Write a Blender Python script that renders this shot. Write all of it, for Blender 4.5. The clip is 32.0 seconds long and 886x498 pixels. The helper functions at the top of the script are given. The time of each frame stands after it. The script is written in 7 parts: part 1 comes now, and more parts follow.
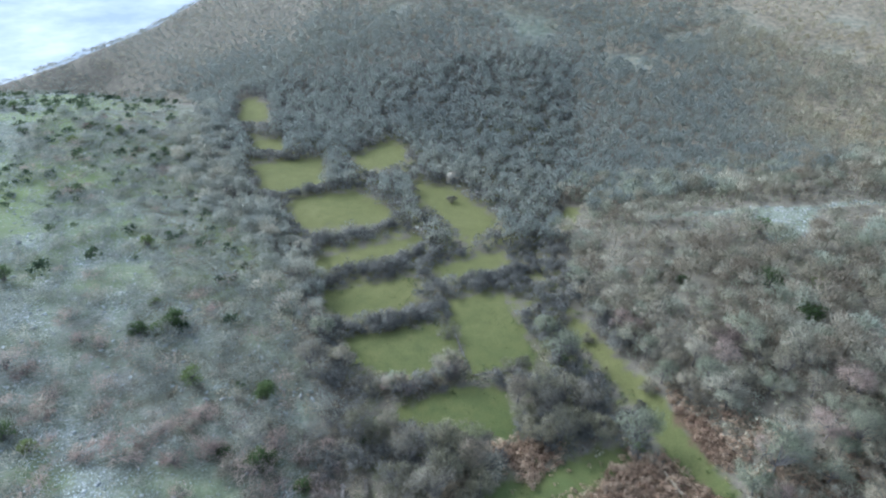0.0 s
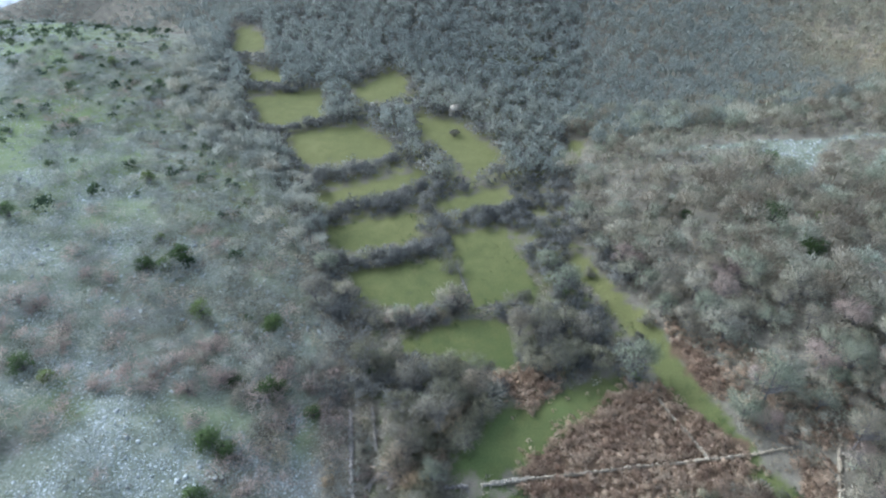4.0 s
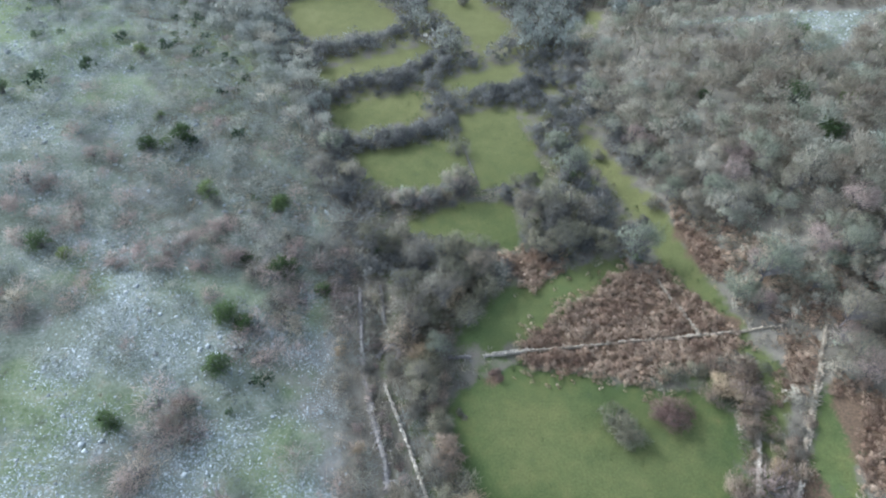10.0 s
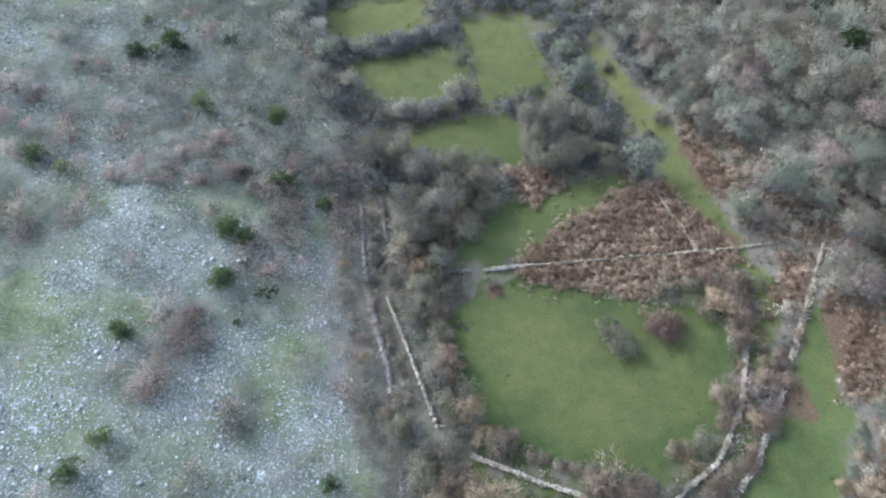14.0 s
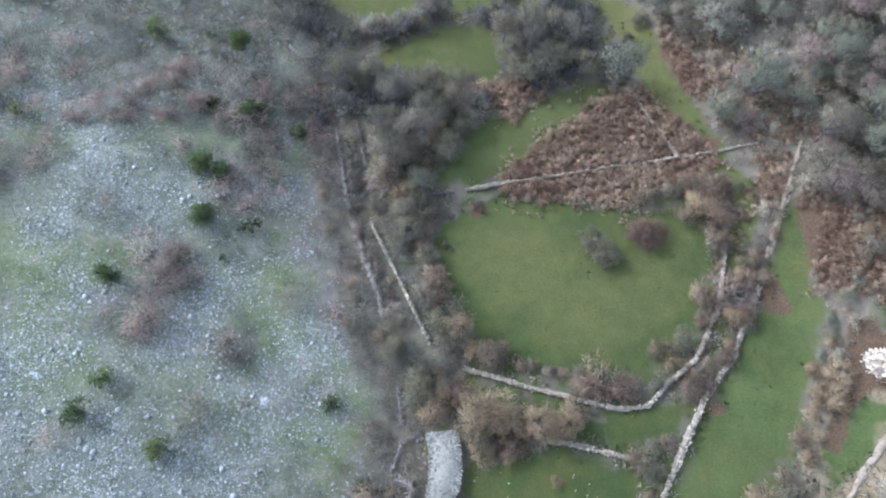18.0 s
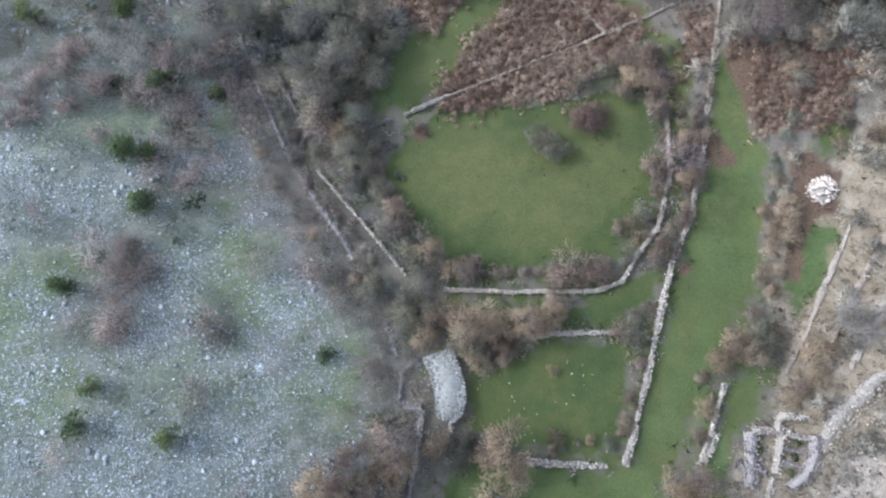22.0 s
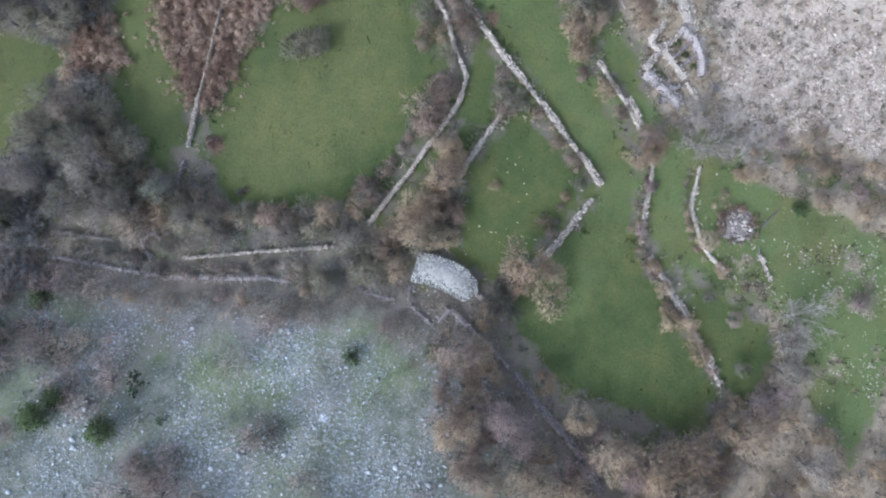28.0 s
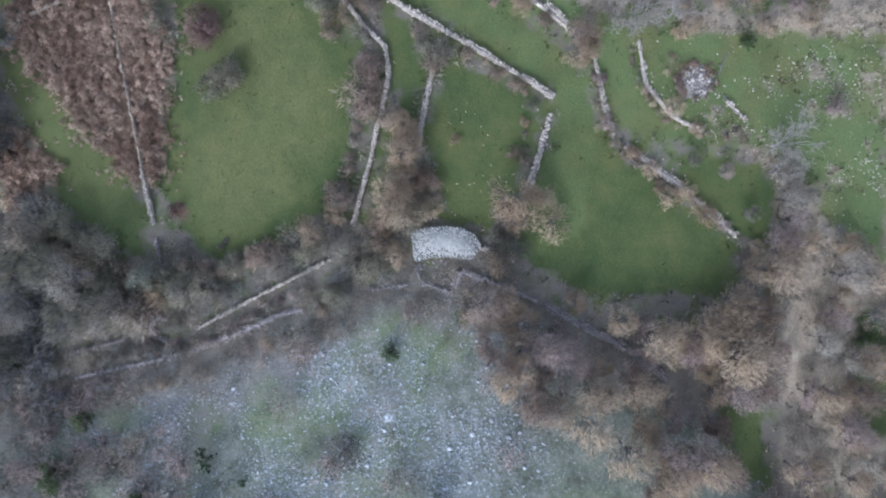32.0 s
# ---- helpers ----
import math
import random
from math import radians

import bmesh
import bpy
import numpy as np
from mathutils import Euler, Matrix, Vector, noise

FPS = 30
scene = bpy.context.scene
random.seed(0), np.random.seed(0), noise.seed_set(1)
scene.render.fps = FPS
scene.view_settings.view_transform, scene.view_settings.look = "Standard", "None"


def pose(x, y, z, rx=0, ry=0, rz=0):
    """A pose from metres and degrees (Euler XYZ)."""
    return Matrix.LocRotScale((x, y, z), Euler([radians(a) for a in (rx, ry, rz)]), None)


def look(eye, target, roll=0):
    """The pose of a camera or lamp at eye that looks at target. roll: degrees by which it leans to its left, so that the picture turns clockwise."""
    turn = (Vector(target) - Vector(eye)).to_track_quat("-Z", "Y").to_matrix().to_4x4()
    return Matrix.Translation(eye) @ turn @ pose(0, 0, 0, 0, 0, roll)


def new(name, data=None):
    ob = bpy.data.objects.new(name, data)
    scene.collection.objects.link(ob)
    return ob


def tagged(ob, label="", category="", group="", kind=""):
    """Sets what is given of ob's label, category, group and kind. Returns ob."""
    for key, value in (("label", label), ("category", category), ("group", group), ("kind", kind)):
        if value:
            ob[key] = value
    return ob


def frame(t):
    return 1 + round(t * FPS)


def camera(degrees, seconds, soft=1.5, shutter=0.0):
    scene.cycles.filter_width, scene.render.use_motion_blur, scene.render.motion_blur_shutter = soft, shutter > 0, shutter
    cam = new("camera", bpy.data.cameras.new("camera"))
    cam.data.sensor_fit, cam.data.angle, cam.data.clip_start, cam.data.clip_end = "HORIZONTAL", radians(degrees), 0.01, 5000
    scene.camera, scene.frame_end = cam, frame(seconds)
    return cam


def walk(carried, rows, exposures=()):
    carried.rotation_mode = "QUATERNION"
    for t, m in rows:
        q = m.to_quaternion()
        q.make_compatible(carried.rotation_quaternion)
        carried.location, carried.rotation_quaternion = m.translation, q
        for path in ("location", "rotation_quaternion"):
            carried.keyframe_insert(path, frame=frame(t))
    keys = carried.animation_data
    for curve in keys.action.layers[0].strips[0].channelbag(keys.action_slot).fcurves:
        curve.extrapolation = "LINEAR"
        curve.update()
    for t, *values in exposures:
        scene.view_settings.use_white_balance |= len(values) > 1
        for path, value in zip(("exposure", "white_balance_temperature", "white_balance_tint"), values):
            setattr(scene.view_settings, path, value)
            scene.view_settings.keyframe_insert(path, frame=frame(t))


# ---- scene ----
# ---- camera: a drone that hovers, tilts down and turns ----
EYE = 60.0
PATH = [
    (0.0, 57.71, -0.39, 0.24),
    (0.5, 56.90, -0.33, 0.23),
    (1.0, 56.05, -0.29, 0.21),
    (1.5, 55.19, -0.26, 0.20),
    (2.0, 54.31, -0.23, 0.22),
    (2.5, 53.44, -0.22, 0.26),
    (3.0, 52.56, -0.20, 0.32),
    (3.5, 51.74, -0.16, 0.37),
    (5.5, 48.04, 0.02, 0.54),
    (6.0, 47.08, 0.05, 0.60),
    (6.5, 46.14, 0.07, 0.64),
    (7.0, 45.13, 0.10, 0.70),
    (7.5, 44.05, 0.12, 0.77),
    (8.0, 42.92, 0.13, 0.84),
    (8.5, 41.80, 0.13, 0.91),
    (9.0, 40.69, 0.12, 0.98),
    (9.5, 39.57, 0.09, 1.06),
    (10.0, 38.45, 0.06, 1.15),
    (10.5, 37.32, 0.04, 1.24),
    (11.0, 36.19, 0.03, 1.31),
    (11.5, 35.06, 0.05, 1.36),
    (12.0, 33.92, 0.05, 1.38),
    (12.5, 32.78, 0.03, 1.43),
    (13.0, 31.66, 0.01, 1.49),
    (13.5, 30.59, 0.00, 1.50),
    (14.0, 29.53, -0.01, 1.45),
    (14.5, 28.51, -0.03, 1.46),
    (16.5, 24.40, -0.01, -0.65),
    (17.0, 23.34, 0.00, -1.37),
    (17.5, 22.31, 0.01, -1.91),
    (18.0, 21.27, 0.02, -2.65),
    (18.5, 20.23, 0.03, -3.65),
    (19.0, 19.20, 0.06, -4.78),
    (19.5, 18.19, 0.11, -6.10),
    (20.0, 17.20, 0.15, -7.79),
    (20.5, 16.23, 0.17, -10.03),
    (21.0, 15.27, 0.19, -12.65),
    (21.5, 14.33, 0.18, -14.98),
    (22.0, 13.39, 0.16, -16.72),
    (22.5, 12.42, 0.14, -18.74),
    (23.0, 11.45, 0.10, -21.78),
    (23.5, 10.52, 0.04, -25.75),
    (24.0, 9.61, -0.02, -30.24),
    (24.5, 8.73, -0.07, -34.85),
    (25.0, 7.85, -0.14, -39.48),
    (25.5, 7.02, -0.24, -43.87),
    (27.5, 3.60, -0.39, -64.52),
    (28.0, 2.70, -0.43, -70.88),
    (28.5, 1.83, -0.48, -76.41),
    (29.0, 0.94, -0.53, -81.18),
    (29.5, 0.12, -0.55, -85.05),
    (30.0, -0.43, -0.55, -87.94),
    (30.5, -0.59, -0.56, -89.99),
    (31.0, -0.57, -0.54, -91.46),
    (31.5, -0.55, -0.53, -92.65),
    (32.0, -0.51, -0.52, -93.82),
]
cam = camera(78.5, 32.0, soft=2.1)
walk(cam, [(t, pose(0, 0, EYE, rx, ry, rz)) for t, rx, ry, rz in PATH], exposures=[(0.0, 1.14, 4890, 8), (6.5, 1.17, 4940, 8), (13.0, 1.24, 4960, 12), (23.0, 1.06, 5010, 17), (28.0, 1.03, 4940, 19), (32.0, 0.95, 4870, 20)])

# ---- world and light: overcast winter day, weak broad sun ----
SUN_EL, SUN_AZ = 38.0, -60.0
world = bpy.data.worlds.new("overcast_sky")
scene.world = world
world.use_nodes = True
wn, wl = world.node_tree.nodes, world.node_tree.links
sky = wn.new("ShaderNodeTexSky")
sky.sky_type, sky.sun_disc = "NISHITA", False
sky.sun_elevation, sky.sun_rotation = radians(SUN_EL), radians(SUN_AZ)
sky.dust_density, sky.air_density = 3.0, 1.0
hsv = wn.new("ShaderNodeHueSaturation")
hsv.inputs["Saturation"].default_value = 0.45
wl.new(sky.outputs[0], hsv.inputs["Color"])
wl.new(hsv.outputs[0], wn["Background"].inputs[0])
wn["Background"].inputs[1].default_value = 0.15
sun_data = bpy.data.lights.new("sun", "SUN")
sun_data.energy, sun_data.angle, sun_data.color = 1.0, radians(18), (1.0, 0.97, 0.93)
sun = new("sun", sun_data)
sx, sy = math.sin(radians(SUN_AZ)), math.cos(radians(SUN_AZ))
ce, se = math.cos(radians(SUN_EL)), math.sin(radians(SUN_EL))
sun.matrix_world = look((sx * ce * 300, sy * ce * 300, se * 300), (0, 0, 0))

rng = np.random.default_rng(7)


# ---- terrain of the valley: flat floor, stony hill, wooded hill, mountain ----
LY=[-400,-120,-60,-35,-26,-5,5,20,50,66,88,119,150,200,300,600]
LX=[-240,-90,-50,-28,-18,-5,-5,-9,-14,-18,-28,-52,-66,-90,-150,-300]
RY=[-400,-60,-30,0,20,37,57,75,100,130,300]
RX=[90,50,42,40,38,33,28,24,22,30,60]
MX=[-400,-200,-150,-110,-20,30,90,200,500]
MY=[330,268,258,232,168,142,150,172,230]
RIDGE=[(-235,225,-16),(-185,240,-5.5),(-172,258,-2.0),(-154,292,3.0),(-125,327,10),(-70,380,24)]
def sp(s,k):  # soft ramp
    return k*np.logaddexp(0,s/k)
def ss(a,b,v):
    u=np.clip((v-a)/(b-a),0,1);return u*u*(3-2*u)
def height(x,y):
    x=np.asarray(x,float);y=np.asarray(y,float)
    sl=sp(np.interp(y,LY,LX)-x,2.5); zl=24*(1-np.exp(-sl/80))*(1-0.9*ss(150,260,y))
    sr=sp(x-np.interp(y,RY,RX),2.5); zr=22*(1-np.exp(-sr/70))*(1-0.75*ss(88,125,y-0.1*x))
    zm=0.25*sp(y-np.interp(x,MX,MY),8)
    yc=np.where(x<-60,330+1.5*(x+125),430+0.6*(x+60))
    zm=zm-0.6*sp(y-yc,6)
    r=np.hypot(x,y); az=np.degrees(np.arctan2(x,y))
    away=ss(16,24,-az)*(y>0)*(1-ss(-25,0,y-np.interp(x,MX,MY)))
    z=zl+zr+zm-0.3*sp(r-206,5)*away
    rd,rz=np.full(x.shape,1e9),np.zeros(x.shape)
    for (ax,ay,az_),(bx,by,bz) in zip(RIDGE[:-1],RIDGE[1:]):
        u=np.clip(((x-ax)*(bx-ax)+(y-ay)*(by-ay))/((bx-ax)**2+(by-ay)**2),0,1)
        d=np.hypot(x-ax-u*(bx-ax),y-ay-u*(by-ay)); near=d<rd
        rd=np.where(near,d,rd); rz=np.where(near,az_+u*(bz-az_),rz)
    z=np.maximum(z,rz-0.3*rd-(0.3*sp(rd-60,8)))
    und=(0.5*np.sin(x*.11+1.3*np.sin(y*.07))*np.sin(y*.093+.7)+1.1*np.sin(x*.031+2)*np.sin(y*.027+1)+.22*np.sin(x*.31+y*.17)*np.sin(y*.27-x*.13))
    z=z+und*np.clip((sl+sr+sp(y-np.interp(x,MX,MY),8))/25,0,1)
    far=ss(340,1500,r)
    return z*(1-far)+far*(-640)


def hz(x, y):
    return float(height(x, y))


def poly_dist(px, py, poly):
    """Signed distance to a closed outline, positive inside."""
    px, py = np.asarray(px, float), np.asarray(py, float)
    best = np.full(px.shape, 1e9)
    inside = np.zeros(px.shape, bool)
    n = len(poly)
    for i in range(n):
        (ax, ay), (bx, by) = poly[i], poly[(i + 1) % n]
        dx, dy = bx - ax, by - ay
        u = np.clip(((px - ax) * dx + (py - ay) * dy) / (dx * dx + dy * dy + 1e-9), 0, 1)
        best = np.minimum(best, np.hypot(px - ax - u * dx, py - ay - u * dy))
        cross = ((ay > py) != (by > py)) & (px < (bx - ax) * (py - ay) / (by - ay + 1e-12) + ax)
        inside ^= cross
    return np.where(inside, best, -best)


def line_dist(px, py, line):
    px, py = np.asarray(px, float), np.asarray(py, float)
    best = np.full(px.shape, 1e9)
    for (ax, ay), (bx, by) in zip(line[:-1], line[1:]):
        dx, dy = bx - ax, by - ay
        u = np.clip(((px - ax) * dx + (py - ay) * dy) / (dx * dx + dy * dy + 1e-9), 0, 1)
        best = np.minimum(best, np.hypot(px - ax - u * dx, py - ay - u * dy))
    return best


def vnoise(x, y, s, seed=0.0, octaves=3):
    """Uneven cloudy pattern between about -1 and 1; s is how many lumps there are in a metre."""
    x, y = np.asarray(x, float), np.asarray(y, float)
    out, amp, total = np.zeros(np.broadcast(x, y).shape), 1.0, 0.0
    for k in range(octaves):
        u, v = x * s + 17.3 * k + seed * 5.1, y * s - 9.7 * k + seed * 3.7
        i, j = np.floor(u), np.floor(v)
        fu, fv = u - i, v - j
        fu, fv = fu * fu * (3 - 2 * fu), fv * fv * (3 - 2 * fv)

        def corner(a, b):
            h = np.sin((i + a) * 127.1 + (j + b) * 311.7 + seed * 74.7 + k * 13.1) * 43758.5453
            return h - np.floor(h)

        low = corner(0, 0) * (1 - fu) + corner(1, 0) * fu
        high = corner(0, 1) * (1 - fu) + corner(1, 1) * fu
        out += amp * (2 * (low * (1 - fv) + high * fv) - 1)
        total += amp
        amp, s = amp * 0.55, s * 2.1
    return out / total * 1.5


def patches(x, y, spots, long, wide, seed=0.0):
    """1 in the middle of ragged patches round the given spots, 0 away from them."""
    x, y = np.asarray(x, float), np.asarray(y, float)
    wx, wy = x + 1.8 * vnoise(x, y, 0.3, seed), y + 1.8 * vnoise(x, y, 0.3, seed + 2)
    best = np.zeros(wx.shape)
    for k, (cx, cy) in enumerate(spots):
        u = 0.6 + 0.8 * math.sin(k * 2.4 + seed)
        grow = 0.75 + 0.5 * math.sin(k * 1.7 + 1) ** 2
        du, dv = (wx - cx) * math.cos(u) + (wy - cy) * math.sin(u), (wy - cy) * math.cos(u) - (wx - cx) * math.sin(u)
        best = np.maximum(best, np.exp(-(du / long / grow) ** 2 - (dv / wide / grow) ** 2))
    return best


SCREE = [(-36.8, 33.2), (-32.2, 29), (-42, 41), (-39.2, 25.2), (-27.3, 28.8), (-34.9, 18), (-24.3, 17.5), (-30.4, 4.1), (-38, 4.6), (-32.7, 1.4), (-24.8, 13.3), (-29, -1.6), (-13.4, 12.3), (-19.7, -3.6), (-12.7, 3.9), (-39.1, 10.3), (-22.2, 9.5),
         (-62.2, 59.6), (-61.8, 69.2), (-41.7, 60.8), (-54.5, 49.4), (-60.3, 78.5), (-71.7, 79.6), (-49.9, 65.9), (-28.9, 26.9), (-20.4, 31.4), (-17.1, 6.2), (-25, 17.1), (-12.3, -6.8), (-18.5, 36.8), (-23.2, -1.1)]
TURF = [(-37.9, 14.5), (-37.1, 8), (-36.7, 19), (-16.8, 13.8), (-10.1, 9.5), (-12.8, 20.8), (-6.7, 7.9), (-15.3, 26.6), (-40.7, 20.2), (-43.5, 21.7), (-14.6, 37.2), (-43.9, 36.2), (-8.1, 14.6), (-18.1, 17.8), (-36.9, 11.5), (-6.1, 5), (-17.3, 9.7), (-8.6, 0.8), (-8, 3.4), (-15.5, 4.9)]
HEATH = [(-27.8, 19), (-29.9, 15.5), (-34.3, 43.9), (-19.9, 29.5), (-16.4, 28.1), (-9.8, 14.5), (-11.8, 22.9), (-8.8, -1.7), (-6.4, -5.8), (-15.9, 7.1), (-40.7, 40.1), (-25.5, 46.8), (-45.6, 30.3), (-12.8, 28), (-41.1, 50.2), (-51.2, 59.7), (-15.5, 46.7), (-10.5, 34), (-11.9, 38.5), (-9.2, 18.3), (-10.6, -9.6), (-13, -14)]


FIELDS = {
    "top": [(-74, 198), (-63.5, 190.6), (-56.6, 172.2), (-67.7, 172.2)],
    "second": [(-59.8, 158.5), (-48.3, 154), (-45.7, 147), (-54.6, 146.8)],
    "third": [(-52.7, 137.9), (-33.9, 141.1), (-30.3, 125.8), (-43.6, 119.1)],
    "wood_edge": [(-26, 140.4), (-16.2, 154.8), (-10.7, 147.3), (-10.9, 138.6), (-22, 134)],
    "fourth": [(-37.3, 116.3), (-21.7, 121.1), (-10.3, 109.6), (-11.9, 105.7), (-31.5, 102.8)],
    "hut": [(-7.9, 126.2), (2.1, 123.1), (12.8, 106), (5.5, 97.5), (2, 104.6), (-6.2, 118.3)],
    "fifth": [(-26.9, 90.2), (-5.4, 100.8), (-4.1, 97.3), (-16, 88.7), (-24.4, 85.9)],
    "fifth_b": [(-2.6, 87.9), (12.3, 94.2), (12.4, 89), (1.8, 83.7)],
    "sixth": [(-22.1, 79.9), (-5.8, 84.9), (-4.9, 77.1), (-15.9, 72.5), (-20.5, 74)],
    "seventh": [(-16.5, 67.5), (1.6, 71.7), (3.3, 62.2), (-7, 58.4), (-13.3, 61.2)],
    "seventh_b": [(0.7, 78), (11.1, 79.8), (15.7, 62.3), (4.1, 59.1), (2.5, 67.4)],
    "eighth": [(-10, 51.3), (4, 57.4), (9.8, 56.4), (10.1, 47.4), (4.4, 47.3), (-3.2, 50.1)],
    "ninth": [(0.4, 32.4), (5.6, 39.9), (7.9, 41.7), (24, 46.7), (24.9, 43.8), (11.6, 33.3), (6, 31.7)],
    "track": [(20.5, 73.5), (23.1, 71.8), (30, 56.9), (33.6, 46), (36.6, 34.6), (39.6, 28.6), (36.3, 18.9), (33.4, 18.9), (36.3, 29.6), (33, 35.8), (28.6, 40.1), (28.5, 49.6), (24.8, 59.9)],
    "track_upper": [(21.5, 74.1), (23.5, 72.5), (27, 64.1), (29.2, 58.6), (32, 53.4), (33.3, 46.4), (35.3, 39.6), (36.8, 34.4), (34.7, 35.5), (31.8, 39.7), (29, 45.1), (29.1, 50.5), (27.4, 54), (24.6, 60.9), (21, 68.1)],
    "round": [(-0.2, 25.5), (4.6, 28.9), (9.1, 30.3), (21.6, 27.7), (31.1, 27.1), (33, 23.1), (29.3, 11.5), (21.9, 7.2), (10.1, 9), (3.4, 13.1), (1.3, 18.3)],
    "strip": [(2.4, 8.6), (16, 3.6), (22.2, 3.5), (27.2, 5), (24.6, 1.2), (18.6, 0.1), (9.3, 3.9), (1.9, 4.1)],
    "tenth": [(2.1, -1.2), (12, 0.8), (20.8, -2.4), (15.2, -12.8), (9.4, -11.1), (1.2, -5.9)],
    "lowest": [(-2.3, -8.9), (0.3, -7.8), (7.5, -11.5), (14.2, -14.1), (13.4, -18.1), (9.5, -20.4), (2.8, -26.9), (-2.1, -33.5), (-7.6, -31.3), (-7.2, -16.8)],
    "lane": [(31.7, 8.3), (38.9, 18), (43.5, 14.2), (36.4, -0.1), (27.4, -8.7), (19.4, -16.3), (13.1, -18.6), (1, -15.5), (-2.2, -9.5), (15, -14.5), (22.7, -4.2)],
    "lane_top": [(42, 27.4), (45.6, 24.3), (41.3, 14.3), (37.6, 16.4)],
    "common": [(22.9, -25), (21.1, -34.3), (20, -51.2), (-5.7, -49.6), (3.6, -42.1), (8.4, -36.7), (9, -27.3), (11.3, -20.5), (22.2, -16.2), (26.3, -9.5)],
    "common_south": [(9, -27.6), (6.9, -35.1), (5.3, -37.9), (-1, -37.4), (-2.2, -35.5), (-1.5, -32.3), (2.1, -28.6), (5.6, -26.5)],
    "common_east": [(10.2, -42.1), (13.7, -50.2), (-1.3, -49.9), (-2.5, -45.6), (0.7, -42.8)],
    "hollow": [(-20.1, -29.8), (-19.2, -34.4), (-29.1, -35.3), (-28.4, -30.4)],
    "terrace_a": [(50, 18.2), (53.3, 17.9), (50.3, 10.6), (47, 10.8)],
    "terrace_b": [(43.6, 5.3), (46.6, 3.1), (43.7, -1.8), (39.1, -4.7), (38.6, -1.7)],
    "terrace_c": [(28.8, -9.3), (33.1, -8.3), (30.8, -13.3), (28, -14.1), (24.4, -17.7), (23.8, -16.2)],
    "glade": [(-11.4, -45.9), (-8.7, -50.4), (-15, -51.5), (-14.5, -47.6)],
    "glade_low": [(-17.8, -45.2), (-18.8, -51.8), (-25.1, -52.1), (-24.3, -46.5)],
    "clearing": [(28.6, 113.2), (31.4, 111.3), (27.8, 99.8), (25.4, 103)],
}
BRACKEN = {
    "big": [(8.8, 32.9), (15.8, 38.3), (24.4, 44.8), (29.4, 43.7), (36.3, 35.8), (35.4, 31.8), (22.3, 27.9), (15.9, 29.6), (9.5, 29.2)],
    "bank": [(32.1, 55.4), (37.1, 46.3), (37.7, 40.9), (33.6, 43.3), (31.7, 50.2)],
    "patch": [(5.9, 46.5), (14.7, 48.1), (14.7, 44.7), (10.9, 40.9), (8.1, 43.6)],
    "lane": [(40.3, 32.7), (43.2, 32.4), (41.4, 27.2), (38.8, 26.1)],
    "terrace": [(43.5, 27.9), (55.6, 21.3), (50.8, 13.9), (43, 16), (42.5, 22.3)],
}
SOIL = {
    "cairn": [(45.3, 11.4), (49.1, 8.7), (47.1, 4.1), (43.9, 5.1), (40, -1.6), (39.6, -0)],
    "slip": [(37.2, 18.3), (38.6, 18.2), (39.6, 16.4), (39.8, 13.4), (37.9, 13.7), (36.2, 15.5)],
    "scrape": [(28.6, 4.9), (30.5, 4.3), (29.9, 2.9), (28.7, 3.3)],
    "burnt": [(5.2, 29.3), (6.4, 28.2), (5, 26.8), (4.2, 28)],
    "terrace_path": [(45.1, 12.4), (47.6, 11.7), (48.6, 9), (45.8, 5.1), (43.7, 3.6), (40.7, -0.8), (39.6, -0.5), (43, 6)],
}


# ---- materials ----
def nodes_of(name):
    m = bpy.data.materials.new(name)
    m.use_nodes = True
    return m, m.node_tree.nodes, m.node_tree.links, m.node_tree.nodes["Principled BSDF"]


def ramp_node(n, stops):
    r = n.new("ShaderNodeValToRGB")
    e = r.color_ramp.elements
    e[0].position, e[0].color = stops[0][0], (*stops[0][1], 1)
    e[1].position, e[1].color = stops[-1][0], (*stops[-1][1], 1)
    for p, c in stops[1:-1]:
        e.new(p).color = (*c, 1)
    return r


def noise_node(n, l, scale, detail=4, vec=None, rough=0.6):
    t = n.new("ShaderNodeTexNoise")
    t.inputs["Scale"].default_value, t.inputs["Detail"].default_value = scale, detail
    t.inputs["Roughness"].default_value = rough
    if vec is not None:
        l.new(vec, t.inputs["Vector"])
    return t


def mix_node(n, l, fac, a, b, blend="MIX"):
    m = n.new("ShaderNodeMix")
    m.data_type, m.blend_type = "RGBA", blend
    for sock, v in ((0, fac), (6, a), (7, b)):
        if isinstance(v, (int, float)):
            m.inputs[sock].default_value = v
        elif isinstance(v, tuple):
            m.inputs[sock].default_value = (*v, 1)
        else:
            l.new(v, m.inputs[sock])
    return m.outputs[2]


def math_node(n, l, op, a, b=None):
    m = n.new("ShaderNodeMath")
    m.operation = op
    for i, v in enumerate((a, b)):
        if v is None:
            continue
        if isinstance(v, (int, float)):
            m.inputs[i].default_value = v
        else:
            l.new(v, m.inputs[i])
    return m.outputs[0]


